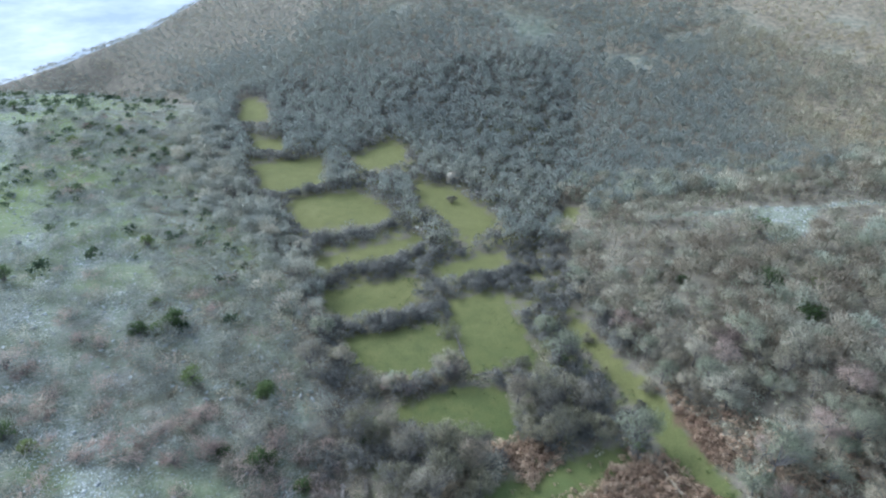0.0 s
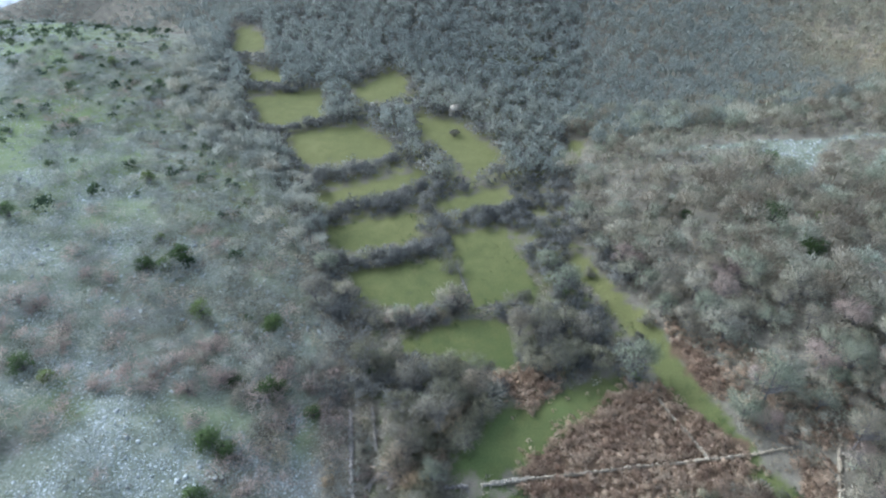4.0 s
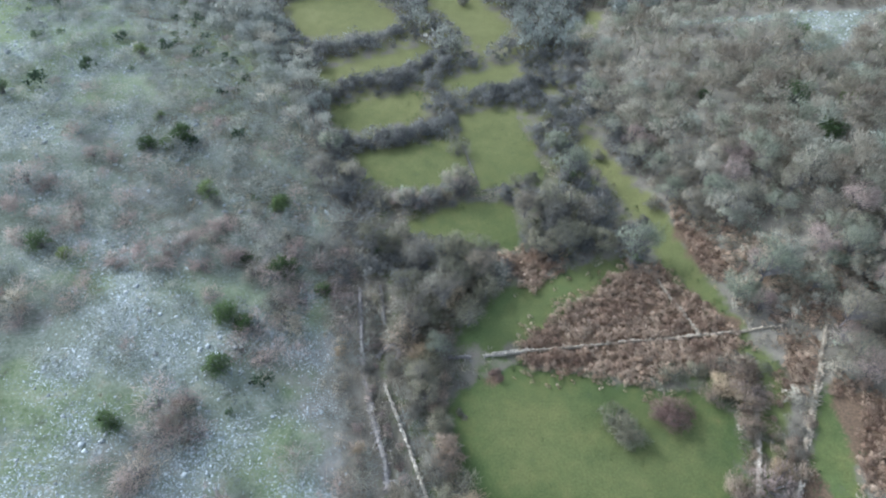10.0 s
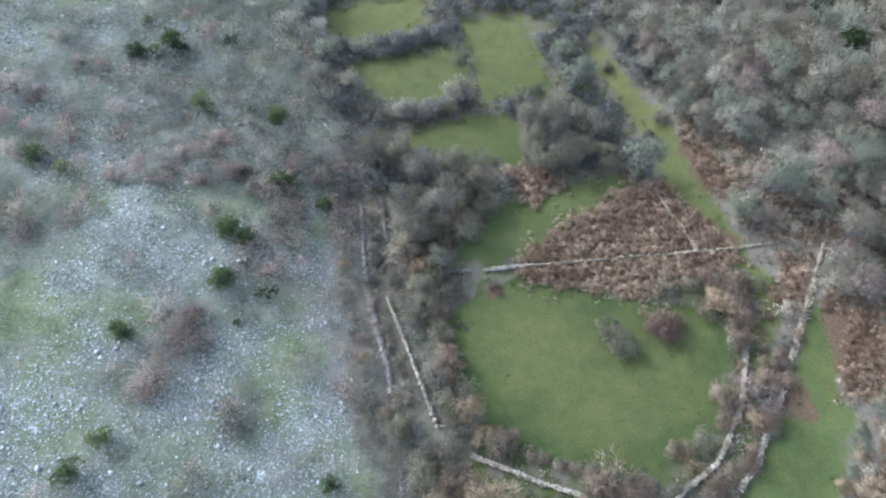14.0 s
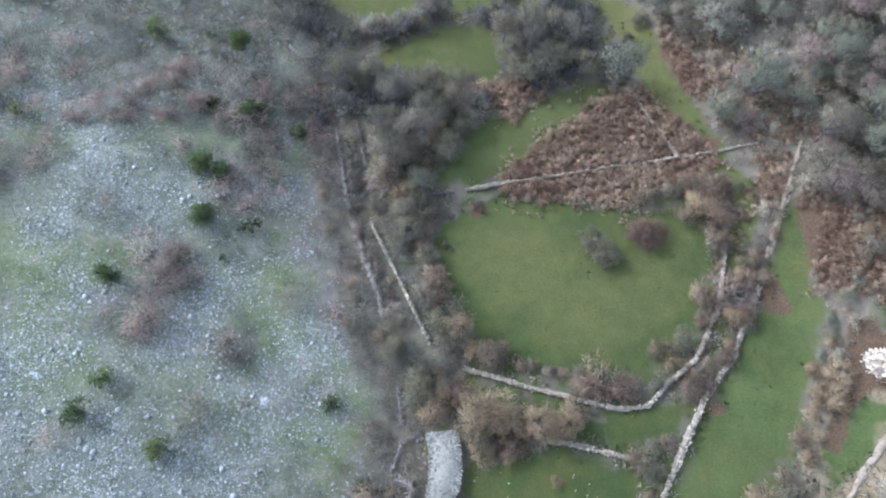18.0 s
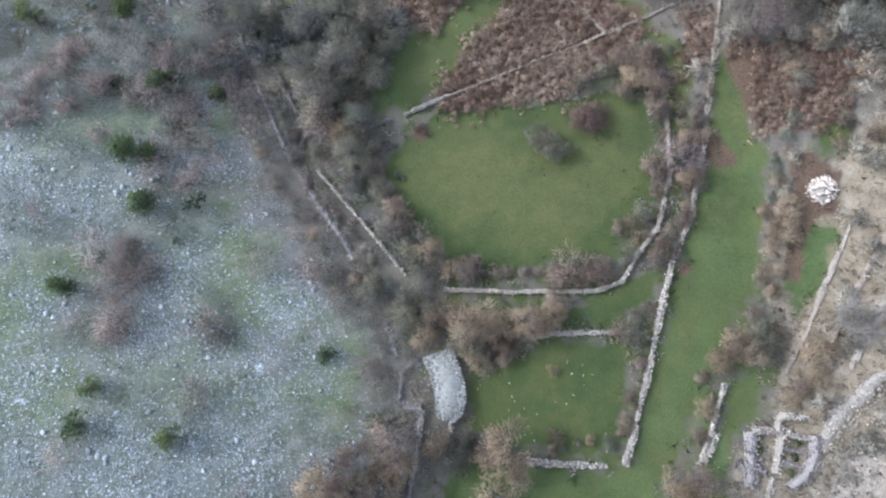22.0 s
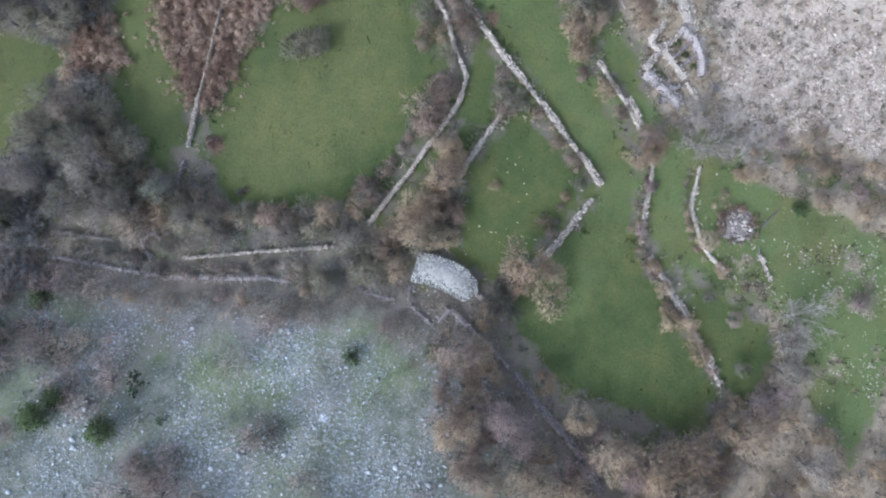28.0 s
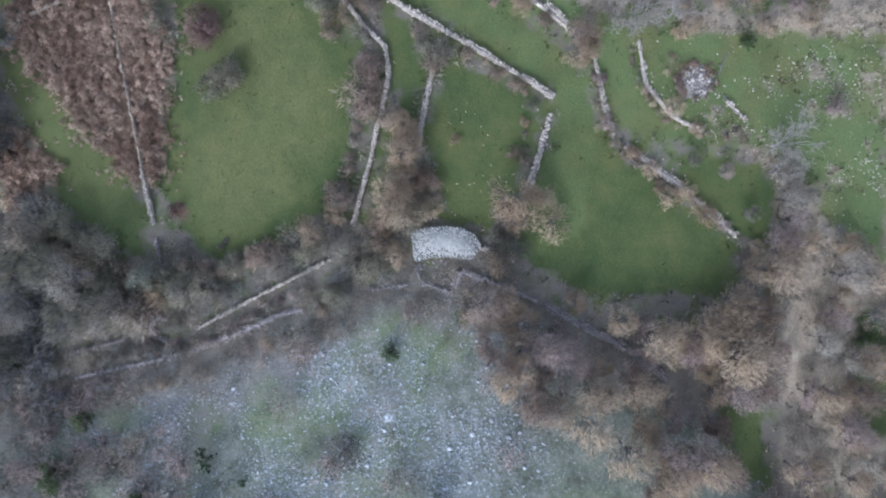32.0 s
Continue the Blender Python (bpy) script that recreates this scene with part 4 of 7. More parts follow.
stone_wall([(21.1, -1), (18.9, -0.7), (12.8, 1.1), (8.3, 1.6), (4.8, 1.3)], "dry stone wall half hidden under tan bushes", 0.41, 0.8, 70)
stone_wall([(13.5, -13.3), (9.4, -11.9), (5.2, -10.2)], "pale dry stone wall at the foot of the small field", 0.46, 0.9, 80)
stone_wall([(-11.9, 40.3), (-11.3, 36.4), (-10.7, 32.4), (-10.4, 30.6)], "low grey wall along the foot of the stony hill", 0.42, 0.5, 24, 0.1, 0.05, M_grey_s, wander=0.4)
stone_wall([(-10.4, 30.2), (-8.6, 23.6), (-6.6, 18), (-6.1, 15)], "broad weathered wall along the foot of the stony hill", 0.72, 0.5, 40, 0.1, 0.03, M_grey_s, wander=0.4)
stone_wall([(-9.2, 40.8), (-8, 34.6)], "narrow grey wall among bare bushes", 0.22, 0.8, 30, 0.1, 0.03, M_grey_s, wander=0.3)
stone_wall([(-7.6, 27.2), (-4.9, 21.3), (-3, 16.9), (-0.9, 11.9)], "narrow grey wall beside a thicket of bare bushes", 0.2, 0.8, 40, 0.1, 0.03, wander=0.3)
stone_wall([(-0.4, -4), (-2.4, -8.3)], "short wall stub beside the stone platform", 0.35, 0.8, 30)
stone_wall([(-3.9, -4.4), (-5.5, -7.6), (-7.1, -10.6)], "narrow dark wall under brush below the stony hill", 0.32, 0.8, 24, 0.2, 0.1, M_grey_s, wander=0.5)
stone_wall([(-7.4, -11.2), (-9.4, -14.2), (-12.6, -19.7), (-16.4, -24.2)], "broad shaded wall below the stony hill", 0.7, 0.9, 40, 0.1, 0.05, M_grey_s, wander=0.5)
stone_wall([(25.8, -13.6), (23.2, -15.9)], "short pale wall piece by the lane", 0.41, 0.7, 20)
stone_wall([(19.6, -18.5), (14.5, -19.3), (10.4, -20.1)], "thin pale wall with brambles on it", 0.35, 0.7, 40)
stone_wall([(9.7, -21.3), (3.6, -28.2), (-1.3, -33)], "tumbled wall overgrown with dry grass and brush", 0.58, 0.6, 70, 0.6, 0.25)
stone_wall([(21.1, -23.6), (16.1, -24), (12.5, -26.6), (10.4, -29.9)], "curved broken wall round the cairn hollow", 0.41, 0.6, 60, 0.4, 0.1)
stone_wall([(13.7, -32.9), (11.3, -35)], "wall stub by the cairn", 0.23, 0.5, 16)
stone_wall([(55.1, -9.7), (48.6, -12), (43.1, -13.5), (38.9, -15.7), (35.3, -18.6)], "wide grey band of heaped stones beside the ruin", 1.7, 0.55, 70, 0.3, 0.05)
stone_wall([(28.5, -9.1), (25.4, -13.1), (22.6, -16)], "pale wall beside the lane under brush", 0.35, 0.6, 40)
stone_wall([(1.6, 70.5), (3, 64.9), (4.6, 59.2)], "thin grey wall between two upper fields", 0.14, 0.22, 30, 0.1, 0.6, M_grey_s)
stone_wall([(4.6, 59.2), (12.2, 60.5)], "broken grey wall across the upper field", 0.14, 0.2, 20, 0.6, 0.7, M_grey_s)


stone_wall([(-5.7, 29.9), (-2.6, 30.2), (0.6, 30.6), (2.8, 30.7)], "thin grey field wall running under bare bushes", 0.34, 0.7, 30, 0.3, 0.2, M_grey_s)
stone_wall([(-8.7, 30), (-8.1, 31.2), (-6.9, 32.1), (-5.9, 31.2), (-6.5, 30)], "small crescent of heaped grey stones", 0.5, 0.6, 24, 0.4, 0.1, M_grey_s)


def terrace_bank(line, width, high, label):
    """A low ragged bank of bleached earth and stones, with loose stones on its back."""
    cx, cy = line[len(line) // 2]
    root = thing("terrace_bank", cx, cy, label, "terrace bank", "old terraces")
    o = np.array((cx, cy, hz(cx, cy)))
    V, F, loose = [], [], []
    pts = along(line, 0.45)
    ends = len(pts) - 1
    for i, (x, y, a) in enumerate(pts):
        fat = width * (1 + 0.55 * float(vnoise(x, y, 0.4, 2))) * (0.35 + 0.65 * min(1.0, min(i, ends - i) / 4))
        x, y = x - math.sin(a) * 0.35 * width * float(vnoise(x, y, 0.3, 4)), y + math.cos(a) * 0.35 * width * float(vnoise(x, y, 0.3, 4))
        for j in range(7):
            s = (j / 3 - 1) * fat * 0.6 * rng.uniform(0.85, 1.15)
            px, py = x - math.sin(a) * s, y + math.cos(a) * s
            up = (-0.3, 0.3, 0.8, 1.0, 0.85, 0.35, -0.3)[j]
            V.append((px - o[0], py - o[1], hz(px, py) - o[2] + up * high * rng.uniform(0.7, 1.15)))
            if 0 < j < 6 and rng.random() < 0.55:
                loose.append((px + rng.normal(0, 0.15), py + rng.normal(0, 0.15), up * high))
        if i:
            b = (i - 1) * 7
            F += [(b + j, b + j + 1, b + j + 8, b + j + 7) for j in range(6)]
    part("bank", mesh_np("bank", V, F, M_earth, smooth=True), root)
    Vs, Fs, n = [], [], 0
    for x, y, z in loose:
        k, size = int(rng.integers(0, 10)), 0.12 + 0.26 * rng.random() ** 2
        R = np.array(pose(x - o[0], y - o[1], hz(x, y) + z - o[2], rng.uniform(-20, 20), rng.uniform(-20, 20), rng.uniform(0, 360)) @ Matrix.Diagonal((size, size, size, 1)))
        Vs.append(ROCKS[k][0] @ R[:3, :3].T + R[:3, 3])
        Fs.append(ROCKS[k][1] + n)
        n += 12
    part("rubble", mesh_np("rubble", np.concatenate(Vs), np.concatenate(Fs), M_bank_s), root)["kind"] = "stuff"


terrace_bank([(54.7, 4.7), (51.7, 1.9), (48.4, -1.2), (45, -4.3), (40.6, -8.9)], 0.75, 0.3, "pale terrace bank of bleached earth and stones")
terrace_bank([(52.6, -1.6), (49.2, -4.8), (46.1, -7.2), (41.6, -12)], 1.2, 0.35, "broad pale terrace bank of rubble and earth")
terrace_bank([(56.8, -1.3), (54.2, -3.7), (51.8, -5.8), (49.5, -8), (46.6, -11.2)], 0.85, 0.3, "pale terrace bank of stones and dry grass")
terrace_bank([(47.8, 3.1), (45.5, 0), (42.7, -2.7), (39.7, -6.2), (35.2, -10.4)], 0.6, 0.25, "low terrace bank of pale stones under brush")
terrace_bank([(60.5, 6.3), (57.4, 3.9), (54.9, 1.9)], 0.6, 0.25, "short pale terrace bank on reddish earth")


# ---- stone platform, ruin and cairns ----
def stone_heap(name, x, y, radius, high, label, category, count, mat, flat_top=False, named=60):
    """Loose stones heaped over a low mound."""
    root = thing(name, x, y, label, category)
    z0 = hz(x, y)
    V, F = [(0, 0, high * 0.55)], []
    for i, (k, q) in enumerate(((0.45, 0.5), (0.8, 0.25), (1.05, -0.3))):
        for j in range(14):
            t = 2 * math.pi * j / 14
            rr = radius * k * rng.uniform(0.88, 1.1)
            V.append((rr * math.cos(t), rr * math.sin(t), hz(x + rr * math.cos(t), y + rr * math.sin(t)) - z0 + high * q))
    F = [(0, 1 + j, 1 + (j + 1) % 14) for j in range(14)]
    for i in range(2):
        for j in range(14):
            p, q = 1 + i * 14 + j, 1 + i * 14 + (j + 1) % 14
            F += [(p, p + 14, q + 14), (p, q + 14, q)]
    part("mound", mesh_np("mound", V, F, M_core), root)
    Vs, Fs, n = [], [], 0
    for i in range(count):
        rr, t = radius * math.sqrt(rng.random()) * 1.05, rng.uniform(0, 2 * math.pi)
        dx, dy = rr * math.cos(t), rr * math.sin(t)
        z = hz(x + dx, y + dy) - z0 + high * max(0.03, 0.9 * (1 - (rr / radius) ** 2))
        s = rng.uniform(0.2, 0.38) + 0.35 * rng.random() ** 4
        m = pose(dx, dy, z, rng.uniform(-25, 25), rng.uniform(-25, 25), rng.uniform(0, 360)) @ Matrix.Diagonal((s, s, s, 1))
        k = int(rng.integers(0, 10))
        if i < named:
            part("stone", WHITE_MESH[k] if mat is M_white else ROCK_MESH[k], root, m=m)
        else:
            R = np.array(m)
            Vs.append(ROCKS[k][0] @ R[:3, :3].T + R[:3, 3])
            Fs.append(ROCKS[k][1] + n)
            n += 12
    ob = part("rubble", mesh_np("rubble", np.concatenate(Vs), np.concatenate(Fs), mat), root)
    ob["kind"] = "stuff"
    return root


stone_heap("cairn", 46.6, 7.5, 1.55, 1.1, "bright white limestone heap on bare reddish soil", "cairn", 170, M_white)
stone_heap("cairn", 16, -29.5, 2.0, 0.65, "pale collapsed stone heap in a grassy hollow", "cairn", 230, M_grey_s, named=70)

PLAT = [(1.6, 2.7), (1.85, 1.1), (1.85, -0.9), (1.5, -2.8), (0.6, -4.1), (-0.4, -4.6), (-1.8, -3.6), (-1.4, -1.1), (-1.3, 0.8), (-1.6, 2.6)]


def stone_platform():
    """A levelled platform of packed pale stones held by a low wall."""
    cx, cy = np.mean(PLAT, 0)
    root = thing("stone_platform", cx, cy, "pale platform of packed limestone with a low retaining wall", "stone platform")
    z0 = hz(cx, cy)
    top = 1.1
    n = len(PLAT)
    V = [(x - cx, y - cy, top) for x, y in PLAT] + [(1.06 * (x - cx), 1.06 * (y - cy), -0.5) for x, y in PLAT] + [(0, 0, top + 0.1)]
    F = [(i, (i + 1) % n, 2 * n) for i in range(n)]
    for i in range(n):
        j = (i + 1) % n
        F += [(i, n + i, n + j), (i, n + j, j)]
    part("fill", mesh_np("fill", V, F, M_flag), root)
    Vs, Fs, o, named = [], [], 0, 0

    def lay(x, y, z, s, tilt, flat=0.8):
        nonlocal o, named
        m = pose(x - cx, y - cy, z, rng.uniform(-tilt, tilt), rng.uniform(-tilt, tilt), rng.uniform(0, 360)) @ Matrix.Diagonal((s, s, s * flat, 1))
        k = int(rng.integers(0, 10))
        if named < 240 and s > 0.3:
            named += 1
            part("stone", FLAG_MESH[k], root, m=m)
        else:
            R = np.array(m)
            Vs.append(ROCKS[k][0] @ R[:3, :3].T + R[:3, 3])
            Fs.append(ROCKS[k][1] + o)
            o += 12

    pts = jitter_grid(cx - 5, cx + 5, cy - 5, cy + 5, 0.26)
    for x, y in pts[poly_dist(pts[:, 0], pts[:, 1], PLAT) > 0.1]:
        lay(x, y, top + rng.uniform(0.0, 0.05), rng.uniform(0.26, 0.46), 4, 0.4)
    for x, y, t in along(PLAT + PLAT[:1], 0.36):
        for z in (0.15, 0.5, 0.85, 1.12):
            lay(x, y, z, rng.uniform(0.28, 0.45), 10)
    part("rubble", mesh_np("rubble", np.concatenate(Vs), np.concatenate(Fs), M_flag_s), root)["kind"] = "stuff"


stone_platform()
for line, label, w, h in (
    ([(-4, 2.2), (-4.8, 0.2), (-5.3, -1.4)], "low rubble wall of the shed beside the platform", 0.5, 0.8),
    ([(-5.2, -1.5), (-3.2, -2.3), (-4.3, -4.9)], "corner of a broken wall beside the platform", 0.5, 0.9),
    ([(-1.9, 2.6), (-4, 2.1)], "tumbled stones between platform and slope", 0.6, 0.5),
    ([(-0.3, -4.3), (-1.2, -5.9)], "short wall running on from the platform", 0.5, 0.9),
    ([(-4.4, 7.9), (-4.3, 5.2), (-4.3, 3.4)], "pale tumbled wall at the hill foot", 0.6, 0.6),
):
    stone_wall(line, label, w, h * 0.75, 24, 0.8, 0.3, M_grey_s)
RUIN = (30.9, -17.8)
ruin = thing("ruined_hut", *RUIN, "roofless ruined stone hut with broken pale walls", "ruin")
for line, label, w, h, mat in (
    ([(28.8, -14.1), (30.6, -14.8), (32.7, -15.5)], "upper wall of rough pale stone", 0.6, 1.4, None),
    ([(29.1, -14.3), (28.2, -16.5), (26.6, -19.7)], "outer side wall slumped into a broad heap", 1.15, 1.0, M_grey_s),
    ([(31.9, -15.2), (32.6, -13.9), (35, -14.8)], "detached corner of rough pale stone", 0.55, 1.0, None),
    ([(32.1, -15.4), (30.9, -17.1), (29.6, -19)], "middle wall of rough pale stone", 0.5, 1.7, None),
    ([(35.1, -16.4), (34.2, -18.5), (32.5, -19.9), (30.3, -20.6)], "rounded end wall of rough stone", 0.7, 1.6, M_grey_s),
    ([(32.3, -15.6), (34.3, -16.8)], "cross wall of mossy rough stone", 0.35, 1.5, None),
    ([(31.4, -16.8), (33.4, -18)], "cross wall of mossy rough stone", 0.35, 1.5, M_grey_s),
    ([(30.6, -17.9), (32.6, -19.1)], "cross wall of mossy rough stone", 0.35, 1.4, M_grey_s),
    ([(27.9, -17.6), (28.9, -18.7)], "short cross wall of rough stone", 0.5, 0.9, M_grey_s),
    ([(26.4, -16.8), (27.3, -18.1)], "heap fallen from the outer wall", 0.8, 0.6, M_grey_s),
    ([(29.5, -19.1), (27.8, -21.4)], "low remains of a pale wall", 0.4, 0.5, None),
    ([(30.5, -21.8), (29.8, -23)], "low remains of a grey wall", 0.4, 0.4, M_grey_s),
):
    stone_wall(line, label, w, h, 26, 0.35, 0.05, mat, name="ruined_wall", whole=ruin)

# stones tumbled between the platform and the slope
p = jitter_grid(-5, -1, -6, 3.4, 0.42)
p = p[(poly_dist(p[:, 0], p[:, 1], [(-1.4, 2.9), (-1.9, -4.5), (-4.6, -5.7), (-4.4, 2.2)]) > 0) & (rng.random(len(p)) < 0.55)]
for px, py in p:
    k, size = int(rng.integers(0, 10)), 0.2 + 0.4 * rng.random() ** 2
    ob = new("tumbled_stone", GREY_MESH[k] if rng.random() < 0.6 else FLAG_MESH[k])
    ob.matrix_basis = pose(px, py, hz(px, py) + 0.1 * size, rng.uniform(-20, 20), rng.uniform(-20, 20), rng.uniform(0, 360)) @ Matrix.Diagonal((size * 1.3, size * 0.8, size * 0.7, 1))
    tagged(ob, "grey building stone fallen beside the platform", "stone", "tumbled stones")


def fallen_branch(pts, thick, label, side=()):
    """A dead branch lying on the grass, with a stub or two."""
    x0, y0 = pts[0]
    root = thing("fallen_branch", x0, y0, label, "branch")
    z0 = hz(x0, y0)
    line = [(x - x0, y - y0, hz(x, y) - z0 + thick + 0.06 * math.sin(3 * i)) for i, (x, y) in enumerate(pts)]
    V, F = tube(line, [thick * (1 - 0.6 * i / (len(line) - 1)) for i in range(len(line))], 6)
    part("limb", mesh_np("limb", V, F, M_bark, smooth=True), root)
    for k, dx, dy in side:
        bx, by, bz = line[k]
        V, F = tube([(bx, by, bz), (bx + 0.6 * dx, by + 0.6 * dy, bz + 0.18), (bx + dx, by + dy, bz + 0.2)], [thick * 0.6, thick * 0.4, thick * 0.2], 5)
        part("stub", mesh_np("stub", V, F, M_bark, smooth=True), root)


fallen_branch([(16.6, -32.2), (17.5, -32.6), (18.3, -32.9), (19.1, -33.3)], 0.1, "grey dead branch lying beside the collapsed heap", ((1, 0.3, 0.9), (2, 0.7, -0.5)))
fallen_branch([(14.4, -32.7), (13.5, -33), (12.6, -33.7), (11.8, -34.4), (11.3, -35)], 0.12, "dark dead limb curved over bare earth", ((2, -0.6, -0.5),))

# ---- plants ----
TREES = [tree_arrays(100 + i, 5.0 + 0.5 * i, 2.3 + 0.28 * i, 1750, lumps=15 + i, twig_w=0.034, loose=0.62) for i in range(6)]
SHRUBS = [shrub_arrays(200 + i, 1.5 + 0.2 * i, 1.1 + 0.14 * i, 780, lumps=8 + i, twig_w=0.026) for i in range(6)]
BUSHES = [shrub_arrays(300 + i, 1.6 + 0.25 * i, 0.95 + 0.12 * i, 760, lumps=18, twig_len=(0.12, 0.3), twig_w=0.06, lump_size=0.42) for i in range(5)]


def far_tree(seed):
    """A tall slim bare tree with a soft rounded top."""
    g = np.random.default_rng(seed)
    h, r, count = g.uniform(3.8, 5.2), g.uniform(1.2, 1.75), 120
    d = unit(g.normal(size=(count, 3)))
    d[:, 2] = np.abs(d[:, 2]) * 1.25 - 0.25
    bulge = 1 + 0.16 * np.sin(3 * np.arctan2(d[:, 1], d[:, 0]) + seed) * (1 - np.abs(d[:, 2]))
    p = np.array((0, 0, h * 0.5)) + d * bulge[:, None] * (g.uniform(0.35, 1, (count, 1)) ** 0.4) * (r, r, h * 0.45)
    inner = np.arange(count) < 26
    p[inner] = np.array((0, 0, h * 0.5)) + (p[inner] - np.array((0, 0, h * 0.5))) * 0.72
    way = unit(d * (0.6, 0.6, 0.3) + (0, 0, 0.6) + g.normal(size=p.shape) * 0.25)
    long, wide = g.uniform(0.3, 0.6, count), g.uniform(0.06, 0.11, count)
    long[inner], wide[inner] = long[inner] * 1.3, wide[inner] * 2.4
    crown = spikes(p, way, long, wide, g, (0, 0, -h * 0.8), 0.1)
    t = tube([(0, 0, -0.5), (0, 0, 1.6), (0.1, 0.1, 3.4)], [0.1, 0.07, 0.04], 3)
    return joined([crown, t])


FAR = [far_tree(400 + i) for i in range(8)]
def branching_tree(seed, h, r, limbs=9, twig_w=0.02):
    """An open bare tree: trunk, curved limbs, branches and the twigs on them."""
    g = np.random.default_rng(seed)
    fork = np.array((0.1, 0, h * 0.2))
    wood = [tube([(0, 0, -0.4), (0.05, 0, h * 0.1), fork], [0.02 * h, 0.017 * h, 0.014 * h], 6)]
    base, way, long = [], [], []
    for k in range(limbs):
        a, out = 2.4 * k + g.normal(0, 0.3), r * g.uniform(0.45, 1.0)
        tip = np.array((out * math.cos(a), out * math.sin(a), h * g.uniform(0.62, 1.0) - 0.18 * out))
        mid = fork * 0.45 + tip * 0.55 + np.array((0, 0, 0.08 * h)) + g.normal(size=3) * 0.1 * r
        wood.append(tube([fork, mid, tip], [0.007 * h, 0.0035 * h, 0.01], 4))
        for _ in range(18):
            u = g.uniform(0.25, 1.0)
            start = (fork * (1 - u) ** 2 + 2 * u * (1 - u) * mid + tip * u * u)
            d = unit(unit(tip - fork) + g.normal(size=3) * (0.6, 0.6, 0.35) + (0, 0, 0.15))
            end = start + d * r * g.uniform(0.25, 0.5)
            wood.append(tube([start, end], [0.018, 0.008], 3))
            for _ in range(9):
                w = g.uniform(0.25, 1.0)
                base.append(start * (1 - w) + end * w)
                way.append(unit(d + g.normal(size=3) * 0.55 + (0, 0, 0.1)))
                long.append(g.uniform(0.3, 0.75))
    base, way = np.array(base), np.array(way)
    return spikes(base, way, np.array(long), np.full(len(base), twig_w), g, (0, 0, -h * 0.2), 0.3), joined(wood)


MID = [joined([tree_arrays(450 + i, 4.2 + 0.3 * i, 1.9 + 0.13 * i, 430, lumps=14, twig_len=(0.4, 0.9), twig_w=0.06, rough=0.12, loose=0.5, heart=0.05)[0],
               tube([(0, 0, -0.5), (0, 0, 1.6), (0.1, 0.1, 3.2)], [0.13, 0.09, 0.04], 3)]) for i in range(6)]
MID_SHRUB = [shrub_arrays(480 + i, 1.5 + 0.2 * i, 1.15 + 0.14 * i, 240, lumps=8, twig_w=0.055)[0] for i in range(6)]
SHEER = [shrub_arrays(560 + i, 1.3 + 0.15 * i, 1.25 + 0.14 * i, 190, lumps=11, twig_len=(0.4, 0.9), twig_w=0.028, lump_size=0.55)[0] for i in range(6)]
FAR_SHRUB = [shrub_arrays(520 + i, 1.6 + 0.2 * i, 1.2 + 0.14 * i, 66, lumps=8, twig_len=(0.3, 0.6), twig_w=0.11)[0] for i in range(6)]
MID_BUSH = [shrub_arrays(490 + i, 1.3 + 0.2 * i, 0.9 + 0.12 * i, 130, lumps=11, twig_len=(0.2, 0.4), twig_w=0.15)[0] for i in range(4)]

THIN = [shrub_arrays(580 + i, 1.3 + 0.15 * i, 1.25 + 0.14 * i, 380, lumps=12, twig_len=(0.35, 0.8), twig_w=0.026, lump_size=0.5) for i in range(5)]
OPEN = [branching_tree(900 + i, 5.0 + 0.3 * i, 3.0 + 0.15 * i, 9 + i) for i in range(4)]
ROW = [shrub_arrays(620 + i, 1.5 + 0.2 * i, 1.1 + 0.14 * i, 420, lumps=8, twig_w=0.036)[0] for i in range(6)]
KINDS = {"open": OPEN, "tree": TREES, "shrub": SHRUBS, "bush": BUSHES, "sheer": THIN}
CACHE = {}


def cached(kind, i, which, mat):
    key = (kind, i, which, mat.name)
    if key not in CACHE:
        V, F, N = KINDS[kind][i][which]
        CACHE[key] = mesh_np("crown" if which == 0 else "stem", V, F, mat, N=N if which == 0 else None)
    return CACHE[key]


LABELS = {
    "bare_twigs": "leafless grey-brown", "dark_twigs": "dense dark leafless", "reddish_twigs": "leafless reddish-brown",
    "brown_twigs": "leafless warm brown", "rusty_twigs": "leafless rusty-brown", "olive_twigs": "leafless olive-brown", "maroon_twigs": "dense leafless maroon", "tan_twigs": "leafless tan-coloured", "pale_ash_twigs": "leafless pale ash-grey", "lichen_twigs": "leafless lichen-pale", "evergreen_leaves": "dark evergreen",
}


def plant(kind, x, y, scale, mat, where, group):
    """A tree, a leafless shrub or an evergreen bush, with its stems and its crown."""
    i = int(rng.integers(0, len(KINDS[kind])))
    name = {"open": "bare_tree", "tree": "bare_tree", "shrub": "bare_shrub", "bush": "evergreen_bush", "sheer": "thin_shrub"}[kind]
    noun = {"open": "tree", "tree": "tree", "shrub": "shrub", "bush": "juniper bush", "sheer": "shrub"}[kind]
    label = LABELS[mat.name] + ("" if "tree" in LABELS[mat.name] else " " + noun) + " " + where
    root = thing(name, x, y, label, noun if kind != "bush" else "bush", group)
    root.rotation_euler = (0, 0, rng.uniform(0, 6.28))
    root.scale = (scale, scale, scale * rng.uniform(0.88, 1.1))
    part("trunk" if kind in ("tree", "open") else "stem", cached(kind, i, 1, M_ash_bark if mat is M_ash else M_bark), root)
    part("crown", cached(kind, i, 0, mat), root)
    return root


